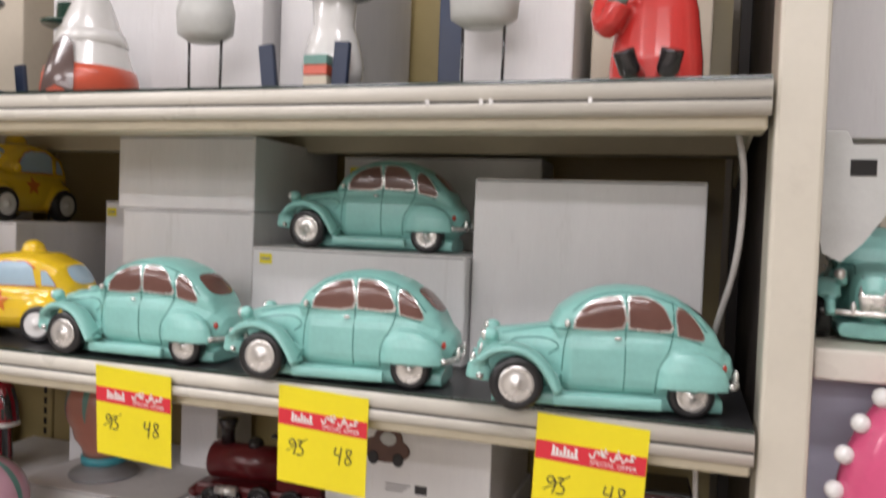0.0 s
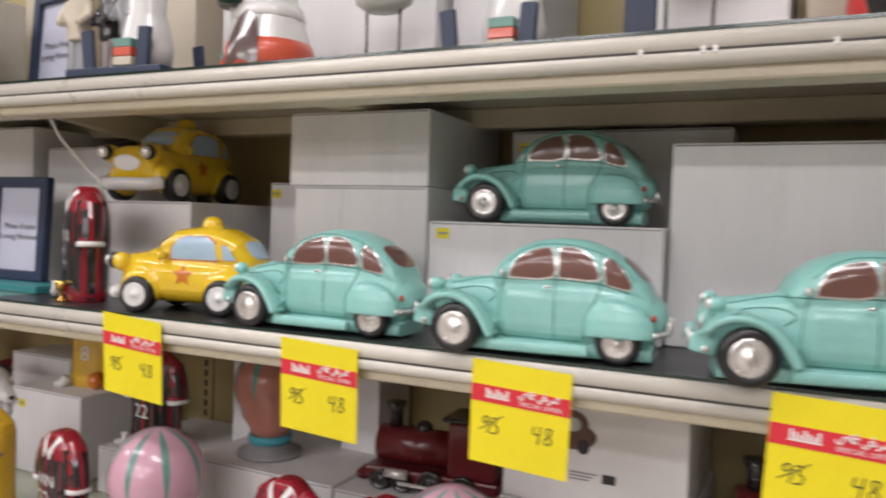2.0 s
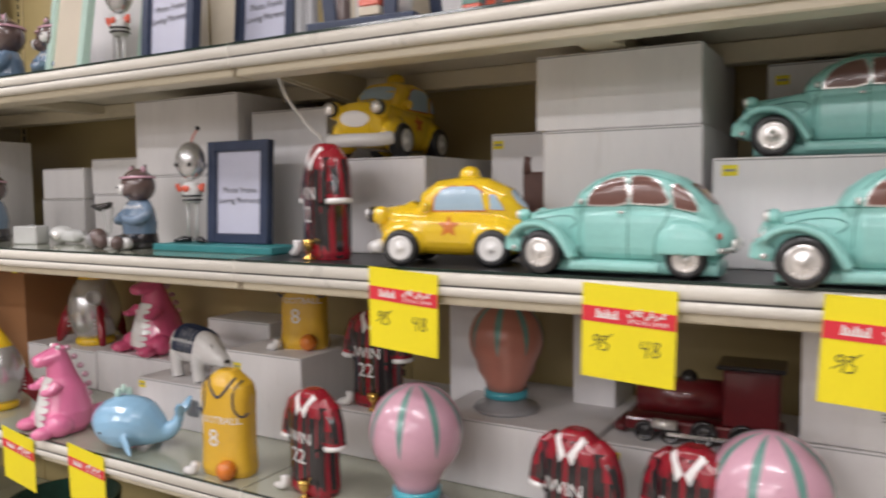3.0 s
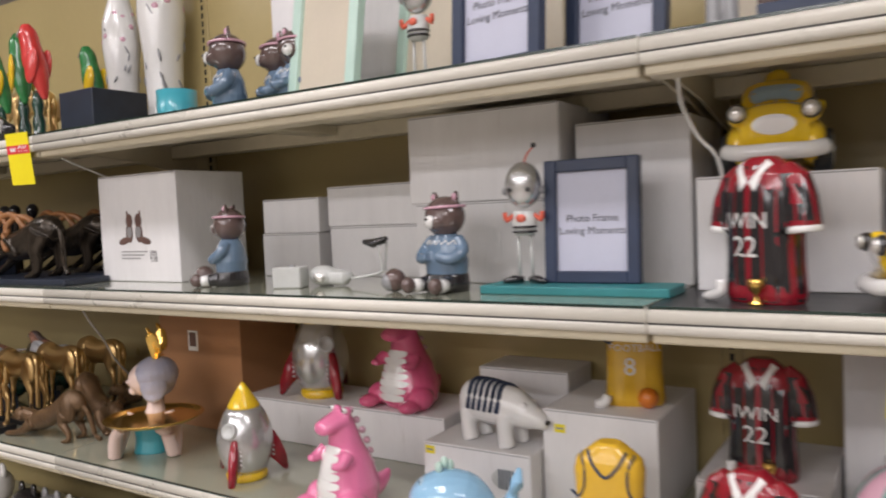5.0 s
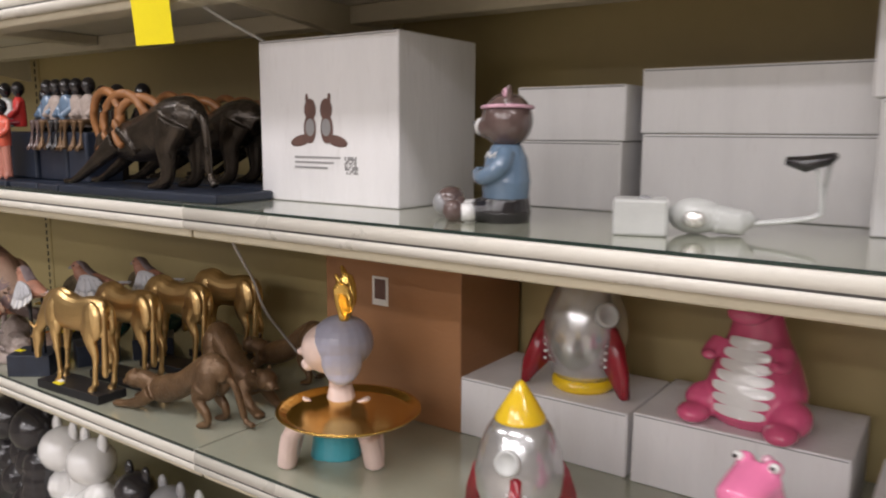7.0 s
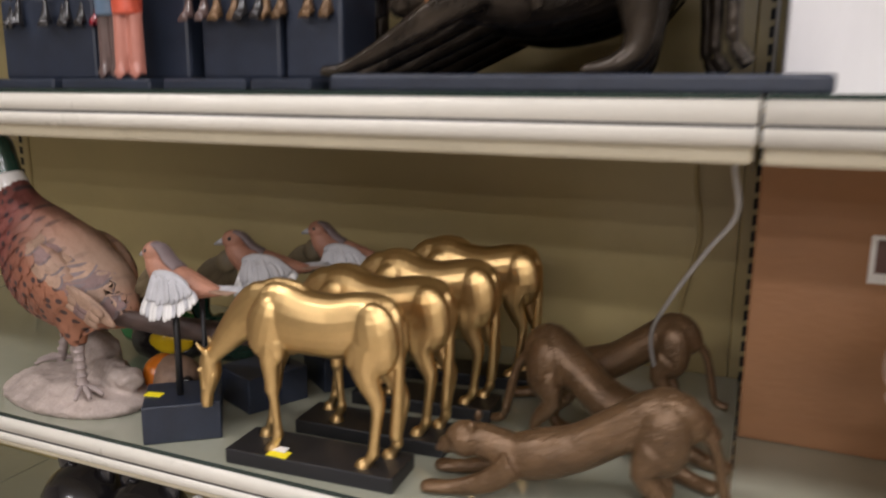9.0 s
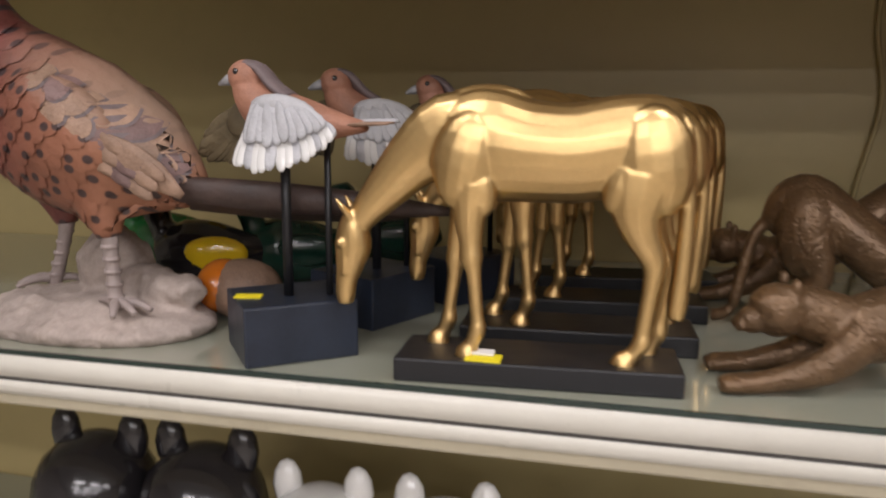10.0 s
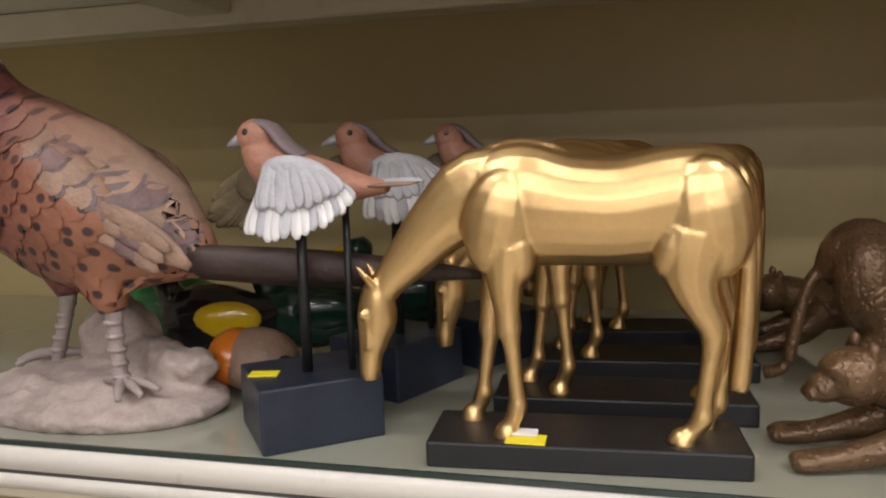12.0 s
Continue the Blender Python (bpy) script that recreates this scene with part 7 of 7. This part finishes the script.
for i, (x0, x1) in enumerate(((-2.02, -1.885), (-1.875, -1.765), (-1.75, -1.66), (-1.655, -1.595))):
    st = thing("plinth", "rough dark blue resin bench plinth for painted figures", "plinth", pose((x0 + x1) / 2, 0.10, S2), "bench plinths")
    w = (x1 - x0) / 2
    part("step", box_bm((-w, -0.030, 0.0105), (w, 0.035, 0.095), 0.004, 2), BLUE_PLINTH, st, smooth=False)
    part("foot", box_bm((-w, -0.085, 0.0), (w, 0.035, 0.010), 0.002, 1), BLUE_PLINTH, st, smooth=False)
for x, y, mats, stand, turn in ((-1.985, 0.095, (BLUE, BLACK), False, -20), (-1.950, 0.092, (BLUE, BLACK), False, 30), (-1.915, 0.098, (PALE_GREY, BLACK), False, 10), (-1.860, 0.095, (BRIGHT_RED, RED), False, -25), (-1.832, 0.040, (DENIM, BEAR_BROWN), True, 0), (-1.806, 0.036, (CORAL, PEACH), True, 14),
                                (-1.748, 0.092, (DENIM, BEAR_BROWN), False, 0), (-1.722, 0.094, (STONE, BRONZE), False, 12), (-1.686, 0.092, (DENIM, BLACK), False, 0), (-1.660, 0.096, (STONE, BRONZE), False, -8), (-1.622, 0.096, (STONE, BRONZE), False, 8)):
    seated_statue(x, y, mats, stand, turn)
for x, y, turn in ((-1.960, 0.20, 10), (-1.900, 0.21, -15), (-1.835, 0.20, 5), (-1.770, 0.21, 20), (-1.705, 0.20, -10), (-1.640, 0.21, 0)):
    dark_figure = seated_statue(x, y, (BLACK, BRONZE_BLACK), True, turn)
    dark_figure.matrix_world = pose(x, y, S2, 0, 0, turn) @ Matrix.Scale(1.3, 4)
    tagged(dark_figure, "small dark standing figure statuette behind a bench plinth", "statuette", "painted figure statuettes")


# ---- the top shelf ----
def tall_vase(label):
    c = thing("vase", label, "vase", pose(0, 0, 0), "speckled vases")
    b = lathe(bmesh.new(), [(0.030, 0.0), (0.032, 0.004), (0.027, 0.06), (0.030, 0.14), (0.036, 0.20), (0.034, 0.25), (0.022, 0.29), (0.018, 0.31), (0.022, 0.32), (0.018, 0.318), (0.0, 0.30)], 32)
    part("body", b, WHITE, c, "white glazed body")
    rnd = random.Random(5)
    for k in range(44):
        a, z = rnd.uniform(0, 6.28), rnd.uniform(0.02, 0.27)
        r = 0.0275 + 0.0075 * max(0, min(1, (z - 0.06) / 0.14)) - 0.010 * max(0, (z - 0.235) / 0.05)
        pink = z > 0.19 and k % 2
        size = (0.0016, 0.0055, 0.005) if pink else (0.0014, 0.0022, 0.004 + 0.008 * rnd.random())
        part("blossom" if pink else "leaf_mark", ball(bmesh.new(), (r * math.cos(a), r * math.sin(a), z), size, 8, (rnd.uniform(-35, 35), 0, math.degrees(a))), BALLOON if pink else GREY, c)
    return c


vs = tall_vase("white glazed tall vase with painted grey leaves and pink blossoms")
vs.matrix_world = pose(-1.425, 0.345, S1) @ Matrix.Scale(1.25, 4)
copy_thing(vs, pose(-1.305, 0.375, S1, 0, 0, 70) @ Matrix.Scale(1.25, 4))
mug = thing("mug", "turquoise glazed mug beside a seated cub", "mug", pose(-1.065, 0.215, S1) @ Matrix.Scale(1.45, 4))
part("cup", lathe(bmesh.new(), [(0.026, 0.0), (0.028, 0.003), (0.029, 0.06), (0.027, 0.06), (0.025, 0.006), (0.0, 0.006)], 28), CYAN, mug)
part("handle", tube(bmesh.new(), smooth_line([(-0.028, 0, 0.050), (-0.044, 0, 0.046), (-0.046, 0, 0.022), (-0.028, 0, 0.014)], 4), 0.004, 8), WHITE, mug, "white handle")
copy_thing(cub, pose(-0.915, 0.225, S1, 0, 0, -40) @ Matrix.Scale(1.3, 4))
copy_thing(cub, pose(-0.825, 0.275, S1, 0, 0, -35) @ Matrix.Scale(1.2, 4))
copy_thing(cub, pose(-0.712, 0.21, S1, 0, 0, 20) @ Matrix.Scale(1.1, 4))
mf = photo_frame("mint green photo frame with a plain tan card", 0.20, 0.25, 0.026, MINT, TAN_CARD, False)
mf.matrix_world = pose(-0.612, 0.155, S1, -8, 0, -14)
copy_thing(mf, pose(-0.44, 0.235, S1, -8, 0, -16) @ Matrix.Scale(0.9, 4))
copy_thing(rb, pose(-0.368, 0.105, S1, 0, 0, 0))
copy_thing(pf, pose(-0.232, 0.095, S1, -4, 0, -8) @ Matrix.Scale(1.12, 4))
copy_thing(pf, pose(-0.085, 0.17, S1, -4, 0, -8) @ Matrix.Scale(1.12, 4))
for x, y, mats, turn in ((0.075, 0.09, (TAN_CARD, GREY), 10), (0.13, 0.10, (BLACK, BEAR_BROWN), -10), (0.185, 0.09, (GREY, WHITE), 0)):
    o = seated_statue(x, y, mats, True, turn, 1.1)
    o.matrix_world = pose(x, y, S1, 0, 0, turn) @ Matrix.Scale(1.25, 4)


def snow_figure(label):
    """A rounded white figure on a navy tray with two upright navy boards."""
    c = thing("snow_figurine", label, "figurine", pose(0, 0, 0), "snow figurines on trays")
    part("tray", box_bm((-0.085, -0.04, 0), (0.085, 0.05, 0.018), 0.002, 2), NAVY, c, "navy painted tray", smooth=False)
    body = bmesh.new()
    column(body, [(0.018, 0.034, 0.030, 0.015, 0.01), (0.05, 0.040, 0.034, 0.015, 0.01), (0.085, 0.032, 0.028, 0.015, 0.01), (0.10, 0.026, 0.024, 0.015, 0.01), (0.13, 0.028, 0.026, 0.015, 0.01), (0.15, 0.016, 0.015, 0.015, 0.01)], 22, 2)
    part("body", body, WHITE, c, "white glazed body")
    part("hat", lathe(bmesh.new(), [(0.048, 0.142), (0.05, 0.146), (0.026, 0.150), (0.024, 0.178), (0.0, 0.18)], 24, (0.015, 0.01)), DARK_GREEN, c, "dark green hat")
    for z, mat in ((0.020, TAN_CARD), (0.033, CORAL), (0.045, SEAM)):
        part("book", box_bm((-0.002, -0.036, z), (0.03, -0.018, z + 0.012), 0.001), mat, c, "small coloured block", smooth=False)
    for x, a in ((-0.052, -7), (0.042, 4)):
        w = part("board", box_bm((-0.010, -0.004, 0), (0.010, 0.004, 0.055), 0.001), NAVY, c, "upright dark board", smooth=False)
        w.matrix_local = pose(x, -0.026, 0.018, 0, a, 0)
    return c


sn = snow_figure("white snow figurine with a green hat on a navy tray")
sn.matrix_world = pose(0.735, 0.145, S1)
copy_thing(sn, pose(0.205, 0.075, S1, 0, 0, 4))
copy_thing(sn, pose(0.320, 0.155, S1, 0, 0, 0) @ Matrix.Scale(0.85, 4))


def tent(label):
    c = thing("tent_ornament", label, "ornament", pose(0, 0, 0))
    b = bmesh.new()
    n, prof = 32, [(0.060, 0.0), (0.056, 0.03), (0.046, 0.06), (0.034, 0.10), (0.022, 0.13), (0.010, 0.15)]
    lathe(b, prof, n)
    me = fused(b, 0.002, 1)
    part("cone", me, WHITE, c, "white glazed cone")
    bvh = tree_of(me)
    lower = lathe(bmesh.new(), [(0.0608, 0.001), (0.0575, 0.030), (0.0545, 0.040), (0.0538, 0.040)], n)
    part("band", lower, CORAL, c, "coral red lower band")
    part("doorway", decal(bmesh.new(), bvh, (0, -0.2, 0), (0, 1, 0.001), [(-0.026, 0.001), (0.026, 0.001), (0.022, 0.04), (0.014, 0.066), (0.0, 0.076), (-0.014, 0.066), (-0.022, 0.04)], 0.0046), BEAR_BROWN, c, "dark arched doorway")
    part("knob", ball(bmesh.new(), (0, 0, 0.150), (0.014, 0.014, 0.012), 14), WOOD_RING, c, "brown top knob")
    part("zigzag", lathe(bmesh.new(), [(0.044, 0.070), (0.0455, 0.071), (0.040, 0.088), (0.038, 0.088)], 11), WHITE, c, "white zigzag trim")
    return c


tn = tent("white and coral tent ornament with a dark doorway")
tn.matrix_world = pose(0.440, 0.085, S1)


def bird_stand(label):
    """A grey round-bellied ornament on two thin dark legs over a dark foot."""
    c = thing("legged_ornament", label, "ornament", pose(0, 0, 0), "ornaments on thin legs")
    part("foot", box_bm((-0.050, -0.02, 0), (0.050, 0.02, 0.006), 0.001), BLUE_PLINTH, c, "dark foot plate", smooth=False)
    for sx in (-1, 1):
        part("leg", tube(bmesh.new(), [(sx * 0.023, 0, 0.006), (sx * 0.024, 0, 0.085)], 0.0018, 8), BLACK, c, "thin dark leg")
        part("shoe", box_bm((sx * 0.023 - 0.016, -0.014, 0.0062), (sx * 0.023 + 0.016, 0.012, 0.013), 0.002), BLUE_PLINTH, c, "dark shoe", smooth=False)
    part("body", loft(bmesh.new(), [(0, 0, 0.078, 0.022, 0.016), (0, 0, 0.088, 0.038, 0.026), (0, 0, 0.115, 0.040, 0.028), (0, 0, 0.15, 0.03, 0.022), (0, 0, 0.17, 0.01, 0.008)], 22), PALE_GREY, c, "grey rounded body")
    return c


bs = bird_stand("grey rounded ornament on two thin dark legs")
bs.matrix_world = pose(0.590, 0.115, S1)
copy_thing(bs, pose(0.958, 0.105, S1))

coat, boots, trim = bmesh.new(), bmesh.new(), bmesh.new()
column(coat, [(0.0, 0.046, 0.032, 0, 0), (0.03, 0.046, 0.034, 0, 0), (0.08, 0.040, 0.030, 0, 0), (0.12, 0.030, 0.024, 0, 0), (0.14, 0.016, 0.014, 0, 0)], 24)
tube(coat, smooth_line([(-0.030, -0.004, 0.118), (-0.052, -0.014, 0.085), (-0.046, -0.030, 0.062), (-0.034, -0.036, 0.082)], 4), 0.013, 10)
for sx in (-0.018, 0.012):
    tube(boots, [(sx, -0.028, 0.012), (sx * 1.2, -0.058, 0.014), (sx * 1.5, -0.064, 0.030)], 0.011, 10)
ball(trim, (-0.036, -0.040, 0.090), (0.012, 0.010, 0.014), 12)
ball(trim, (0, 0, 0.155), 0.026, 14)
painted_statue("seated_statuette", "red-coated seated winter statuette with dark boots", "statuette", [(coat, BRIGHT_RED), (boots, BLACK), (trim, SEAM)], pose(1.145, 0.085, S1, 0, 0, 0))
for x0, x1, y0, z1, mat in ((0.44, 0.62, 0.20, 1.95, CARD), (0.63, 0.745, 0.23, 1.95, CARD), (0.86, 0.90, 0.24, 2.0, NAVY), (0.915, 1.05, 0.16, 1.84, CARD), (1.065, 1.20, 0.20, 1.93, TAN_CARD), (-0.66, -0.50, 0.31, 1.95, CARD), (-0.36, -0.22, 0.31, 1.95, TAN_CARD), (0.02, 0.16, 0.24, 1.92, TAN_CARD), (0.20, 0.42, 0.26, 1.94, CARD), (-0.90, -0.70, 0.34, 1.96, CARD)):
    carton(x0, x1, y0, 0.44, S1, z1, mat, {CARD: "white cardboard box on the top shelf", NAVY: "navy blue box on the top shelf", TAN_CARD: "tan cardboard box on the top shelf"}[mat])
bb = carton(-1.375, -1.25, 0.14, 0.28, S1, 1.795, BLUE_PLINTH, "matt black box on the top shelf", flap=False)


def parrot(label, body_mat, wing_mat):
    c = thing("parrot_statuette", label, "statuette", pose(0, 0, 0), "parrot statuettes")
    part("stand", lathe(bmesh.new(), [(0.030, 0), (0.030, 0.008), (0.012, 0.016), (0.014, 0.05), (0.009, 0.07), (0.013, 0.09), (0.008, 0.12), (0.0, 0.12)], 22), DARK_GREEN, c, "dark turned stand")
    b = bmesh.new()
    limb(b, [(0.02, 0, 0.10, 0.006, 0.006), (0.012, 0, 0.14, 0.018, 0.018), (0.0, 0, 0.18, 0.026, 0.026), (-0.008, 0, 0.22, 0.022, 0.022), (-0.014, 0, 0.25, 0.020, 0.020), (-0.02, 0, 0.27, 0.010, 0.010)], 16)
    part("body", fused(b, 0.0025, 2), body_mat, c)
    for sy in (-1, 1):
        part("wing", ball(bmesh.new(), (0.008, sy * 0.022, 0.175), (0.016, 0.007, 0.042), 14, (0, 12, 0)), wing_mat, c, "folded wing")
    part("beak", loft(bmesh.new(), [(-0.03, 0, 0.256, 0.008, 0.008), (-0.044, 0, 0.246, 0.003, 0.003)], 10), LEG, c, "curved beak")
    return c


pr = parrot("red parrot statuette on a dark turned stand", BRIGHT_RED, BRIGHT_RED)
pr.matrix_world = pose(-1.425, 0.12, S1, 0, 0, 20)
pg = parrot("green parrot statuette on a dark turned stand", GREEN_GLOSS, YELLOW)
pg.matrix_world = pose(-1.53, 0.33, S1, 0, 0, 10)
copy_thing(pg, pose(-1.52, 0.14, S1, 0, 0, -20))
tagged(copy_thing(pg, pose(-1.62, 0.14, S1, 0, 0, 30) @ Matrix.Scale(0.9, 4)), "olive green parrot statuette on a dark turned stand")
copy_thing(horse, pose(-1.70, 0.39, S1, 0, 0, 5))
copy_thing(horse, pose(-1.74, 0.28, S1, 0, 0, 5))
for x, y in ((-1.46, 0.03), (-1.53, 0.05), (-1.60, 0.04), (-1.67, 0.06)):
    o = thing("duck_ornament", "black and white striped glossy duck ornament", "ornament", pose(x, y + 0.02, S1, 0, 0, 20), "striped ducks")
    b = bmesh.new()
    limb(b, [(-0.030, 0, 0.026, 0.014, 0.014), (-0.010, 0, 0.032, 0.024, 0.028), (0.015, 0, 0.030, 0.022, 0.024), (0.036, 0, 0.036, 0.006, 0.006)], 14)
    limb(b, [(-0.022, 0, 0.040, 0.012, 0.012), (-0.030, 0, 0.070, 0.010, 0.010), (-0.034, 0, 0.085, 0.013, 0.012)], 12)
    part("body", fused(b, 0.0025, 2), BLACK, o, "black glossy body")
    for k in range(4):
        part("stripe", ball(bmesh.new(), (-0.012 + k * 0.010, -0.016, 0.036), (0.0022, 0.012, 0.016), 8), WHITE, o, "white stripe")


# ---- the low shelf, just in view ----
def plush(x, y, s, mat, label, name="plush_toy"):
    o = thing(name, label, "toy", pose(x, y, S4), "toys on the low shelf")
    b = bmesh.new()
    rnd = random.Random(int(abs(x) * 1000))
    for k in range(16):
        a = rnd.uniform(0, 6.28)
        ball(b, (0.03 * s * math.cos(a), 0.025 * s * math.sin(a), (0.035 + 0.012 * (k % 9)) * s), 0.032 * s, 10)
    part("body", fused(b, 0.004, 1), mat, o)
    part("head", ball(bmesh.new(), (0, -0.01 * s, 0.19 * s), (0.045 * s, 0.042 * s, 0.042 * s), 16), mat, o)
    for sx in (-1, 1):
        part("ear", ball(bmesh.new(), (sx * 0.028 * s, -0.004, 0.228 * s), (0.012 * s, 0.008 * s, 0.02 * s), 10), mat, o)
    return o


for i, x in enumerate((-1.98, -1.88, -1.78, -1.68)):
    plush(x, 0.10, 1.15 if i < 2 else 1.05, BLACK if i < 2 else WHITE, "glossy black rounded toy on the low shelf" if i < 2 else "white fluffy toy standing on the low shelf")
for i, x in enumerate((-1.56, -1.46, -1.36, -1.10, -0.98)):
    plush(x, 0.11, 0.9, (BLACK, GREY, PALE_GREY, WHITE, BALLOON)[i], ("black", "grey", "pale grey", "white", "pale pink")[i] + " rounded toy standing on the low shelf")
bowl = thing("bowl", "large dark green glazed bowl on the low shelf", "bowl", pose(-0.62, 0.12, S4))
part("bowl", lathe(bmesh.new(), [(0.06, 0.0), (0.06, 0.01), (0.10, 0.09), (0.11, 0.19), (0.105, 0.19), (0.09, 0.09), (0.0, 0.03)], 32), DARK_GREEN, bowl)


# ---- beyond the end post ----
for z in (S2 + 0.072, 1.10, S4):
    sh = thing("side_shelf", "white steel shelf of the next bay", "shelf", pose(1.30, 0, z))
    part("tray", box_bm((0.0, 0.06, -0.02), (1.0, 0.45, -0.0015), 0.002), CREAM, sh, smooth=False)
    part("front_rail", box_bm((0.0, 0.05, -0.03), (1.0, 0.0595, -0.0005), 0.003, 2), RAIL, sh, smooth=False)
slab("back_panel_east", (1.297, 0.47, 0.1), (2.4, 0.49, 2.2), CREAM, "white steel back panel of the next bay", "back panel")
br = thing("shelf_bracket", "grey steel shelf bracket with a square slot", "bracket", pose(1.299, 0.0, 1.60))
b = bmesh.new()
outline = [(0.0, 0.045), (0.022, 0.045), (0.028, 0.032), (0.34, 0.032), (0.34, -0.02), (0.06, -0.03), (0.04, -0.060), (0.022, -0.078), (0.006, -0.070), (0.0, -0.04)]
slot_at = [(0.026, 0.005), (0.046, 0.005), (0.046, 0.020), (0.026, 0.020)]
va = [[b.verts.new((x, 0.075 + t, z)) for x, z in outline] for t in (0.0, 0.004)]
n = len(outline)
for k in range(n):
    b.faces.new((va[0][k], va[0][(k + 1) % n], va[1][(k + 1) % n], va[1][k]))
b.faces.new(va[0])
b.faces.new(va[1][::-1])
part("plate", b, PALE_GREY, br, "pale grey steel plate", smooth=False)
part("slot", box_bm((0.026, 0.0738, 0.003), (0.048, 0.0745, 0.018)), SLOT, br, smooth=False)
carton(1.305, 1.46, 0.10, 0.36, S2 - 0.272, 1.4415, LILAC, "pale lilac gift box under a toy car", flap=False)
carton(1.50, 1.70, 0.14, 0.40, S2 + 0.072, 1.60, TAN_CARD, "tan cardboard box on the next bay", flap=False)
carton(1.40, 1.62, 0.30, 0.44, S2 + 0.072, 1.58, TAN_CARD, "tan cardboard box on the next bay", flap=False)
carton(1.31, 1.62, 0.28, 0.44, 1.66, 1.98, CARD, "white cardboard box on the next bay", flap=False)
tagged(copy_thing(car, pose(1.372, 0.215, 1.4445, 0, 0, 82) @ Matrix.Scale(0.95, 4)), "teal resin toy saloon car turned nose to the aisle")
pk = thing("pink_ornament", "large glossy pink ornament edged with white pearls", "ornament", pose(1.405, 0.03, 1.10))
b = bmesh.new()
ball(b, (0.0, 0, 0.20), (0.088, 0.06, 0.135), 26)
ball(b, (0.0, 0, 0.08), (0.075, 0.055, 0.08), 20)
part("body", fused(b, 0.004, 3), HOT_PINK, pk, "glossy pink body")
for k in range(11):
    a = radians(100 + 14 * k)
    part("pearl", ball(bmesh.new(), (0.090 * math.cos(a), -0.012, 0.20 + 0.138 * math.sin(a)), 0.0085, 12), WHITE, pk, "white pearl")
part("foot", lathe(bmesh.new(), [(0.06, 0.0), (0.06, 0.012), (0.04, 0.02), (0.0, 0.02)], 24), BLACK, pk, "black round foot")


# ---- cables ----
def cable(label, pts, r=0.0028, mat=None):
    o = part("cable", tube(bmesh.new(), smooth_line(pts, 6), r, 8), mat or CABLE)
    return tagged(o, label, "cable")


cable("grey cable hanging beside the end post", [(1.222, 0.055, S1 - 0.03), (1.232, 0.060, 1.60), (1.230, 0.075, 1.52), (1.214, 0.11, 1.44), (1.205, 0.14, S2 + 0.004)], 0.0032)
cable("thin grey cable hanging below the shelf", [(1.20, 0.06, S2 - 0.012), (1.203, 0.07, 1.28), (1.206, 0.08, 1.18), (1.205, 0.085, 1.06), (1.2, 0.09, S3 + 0.004)], 0.0026)
cable("white cable hanging behind the shelf joint", [(0.03, 0.065, S1 - 0.014), (0.02, 0.10, 1.62), (0.03, 0.14, 1.575), (0.055, 0.155, 1.53), (0.06, 0.158, S2 + 0.01)], 0.0026, WHITE)
cable("white cable hanging behind the shelf joint", [(-1.312, 0.064, S1 - 0.02), (-1.290, 0.10, 1.635), (-1.262, 0.17, 1.60), (-1.250, 0.25, 1.565), (-1.246, 0.36, 1.52), (-1.246, 0.42, S2 + 0.003)], 0.0022, WHITE)
cable("white cable hanging behind the shelf joint", [(-1.262, 0.065, S2 - 0.012), (-1.266, 0.09, 1.32), (-1.262, 0.11, 1.28), (-1.285, 0.15, 1.24), (-1.318, 0.20, 1.18), (-1.34, 0.26, 1.12), (-1.33, 0.33, S3 + 0.004)], 0.0022)
cable("dark cable down the back panel", [(-1.315, BACK_Y - 0.006, S2 - 0.02), (-1.322, BACK_Y - 0.006, 1.28), (-1.312, BACK_Y - 0.006, 1.20), (-1.33, BACK_Y - 0.006, 1.10), (-1.32, BACK_Y - 0.006, S3 + 0.004)], 0.0026, BACK)
for z in (S1, S2):
    for k, x in enumerate((0.93, 0.985, 0.995, 1.09)):
        if z == S1:
            cl = part("rail_clip", box_bm((x, -0.0012, z - 0.0235), (x + 0.004, 0.0005, z - 0.0175), 0.0004), WHITE_INK, None, smooth=False)
            tagged(cl, "tiny clear plastic clip on the shelf rail", "clip", "rail clips")
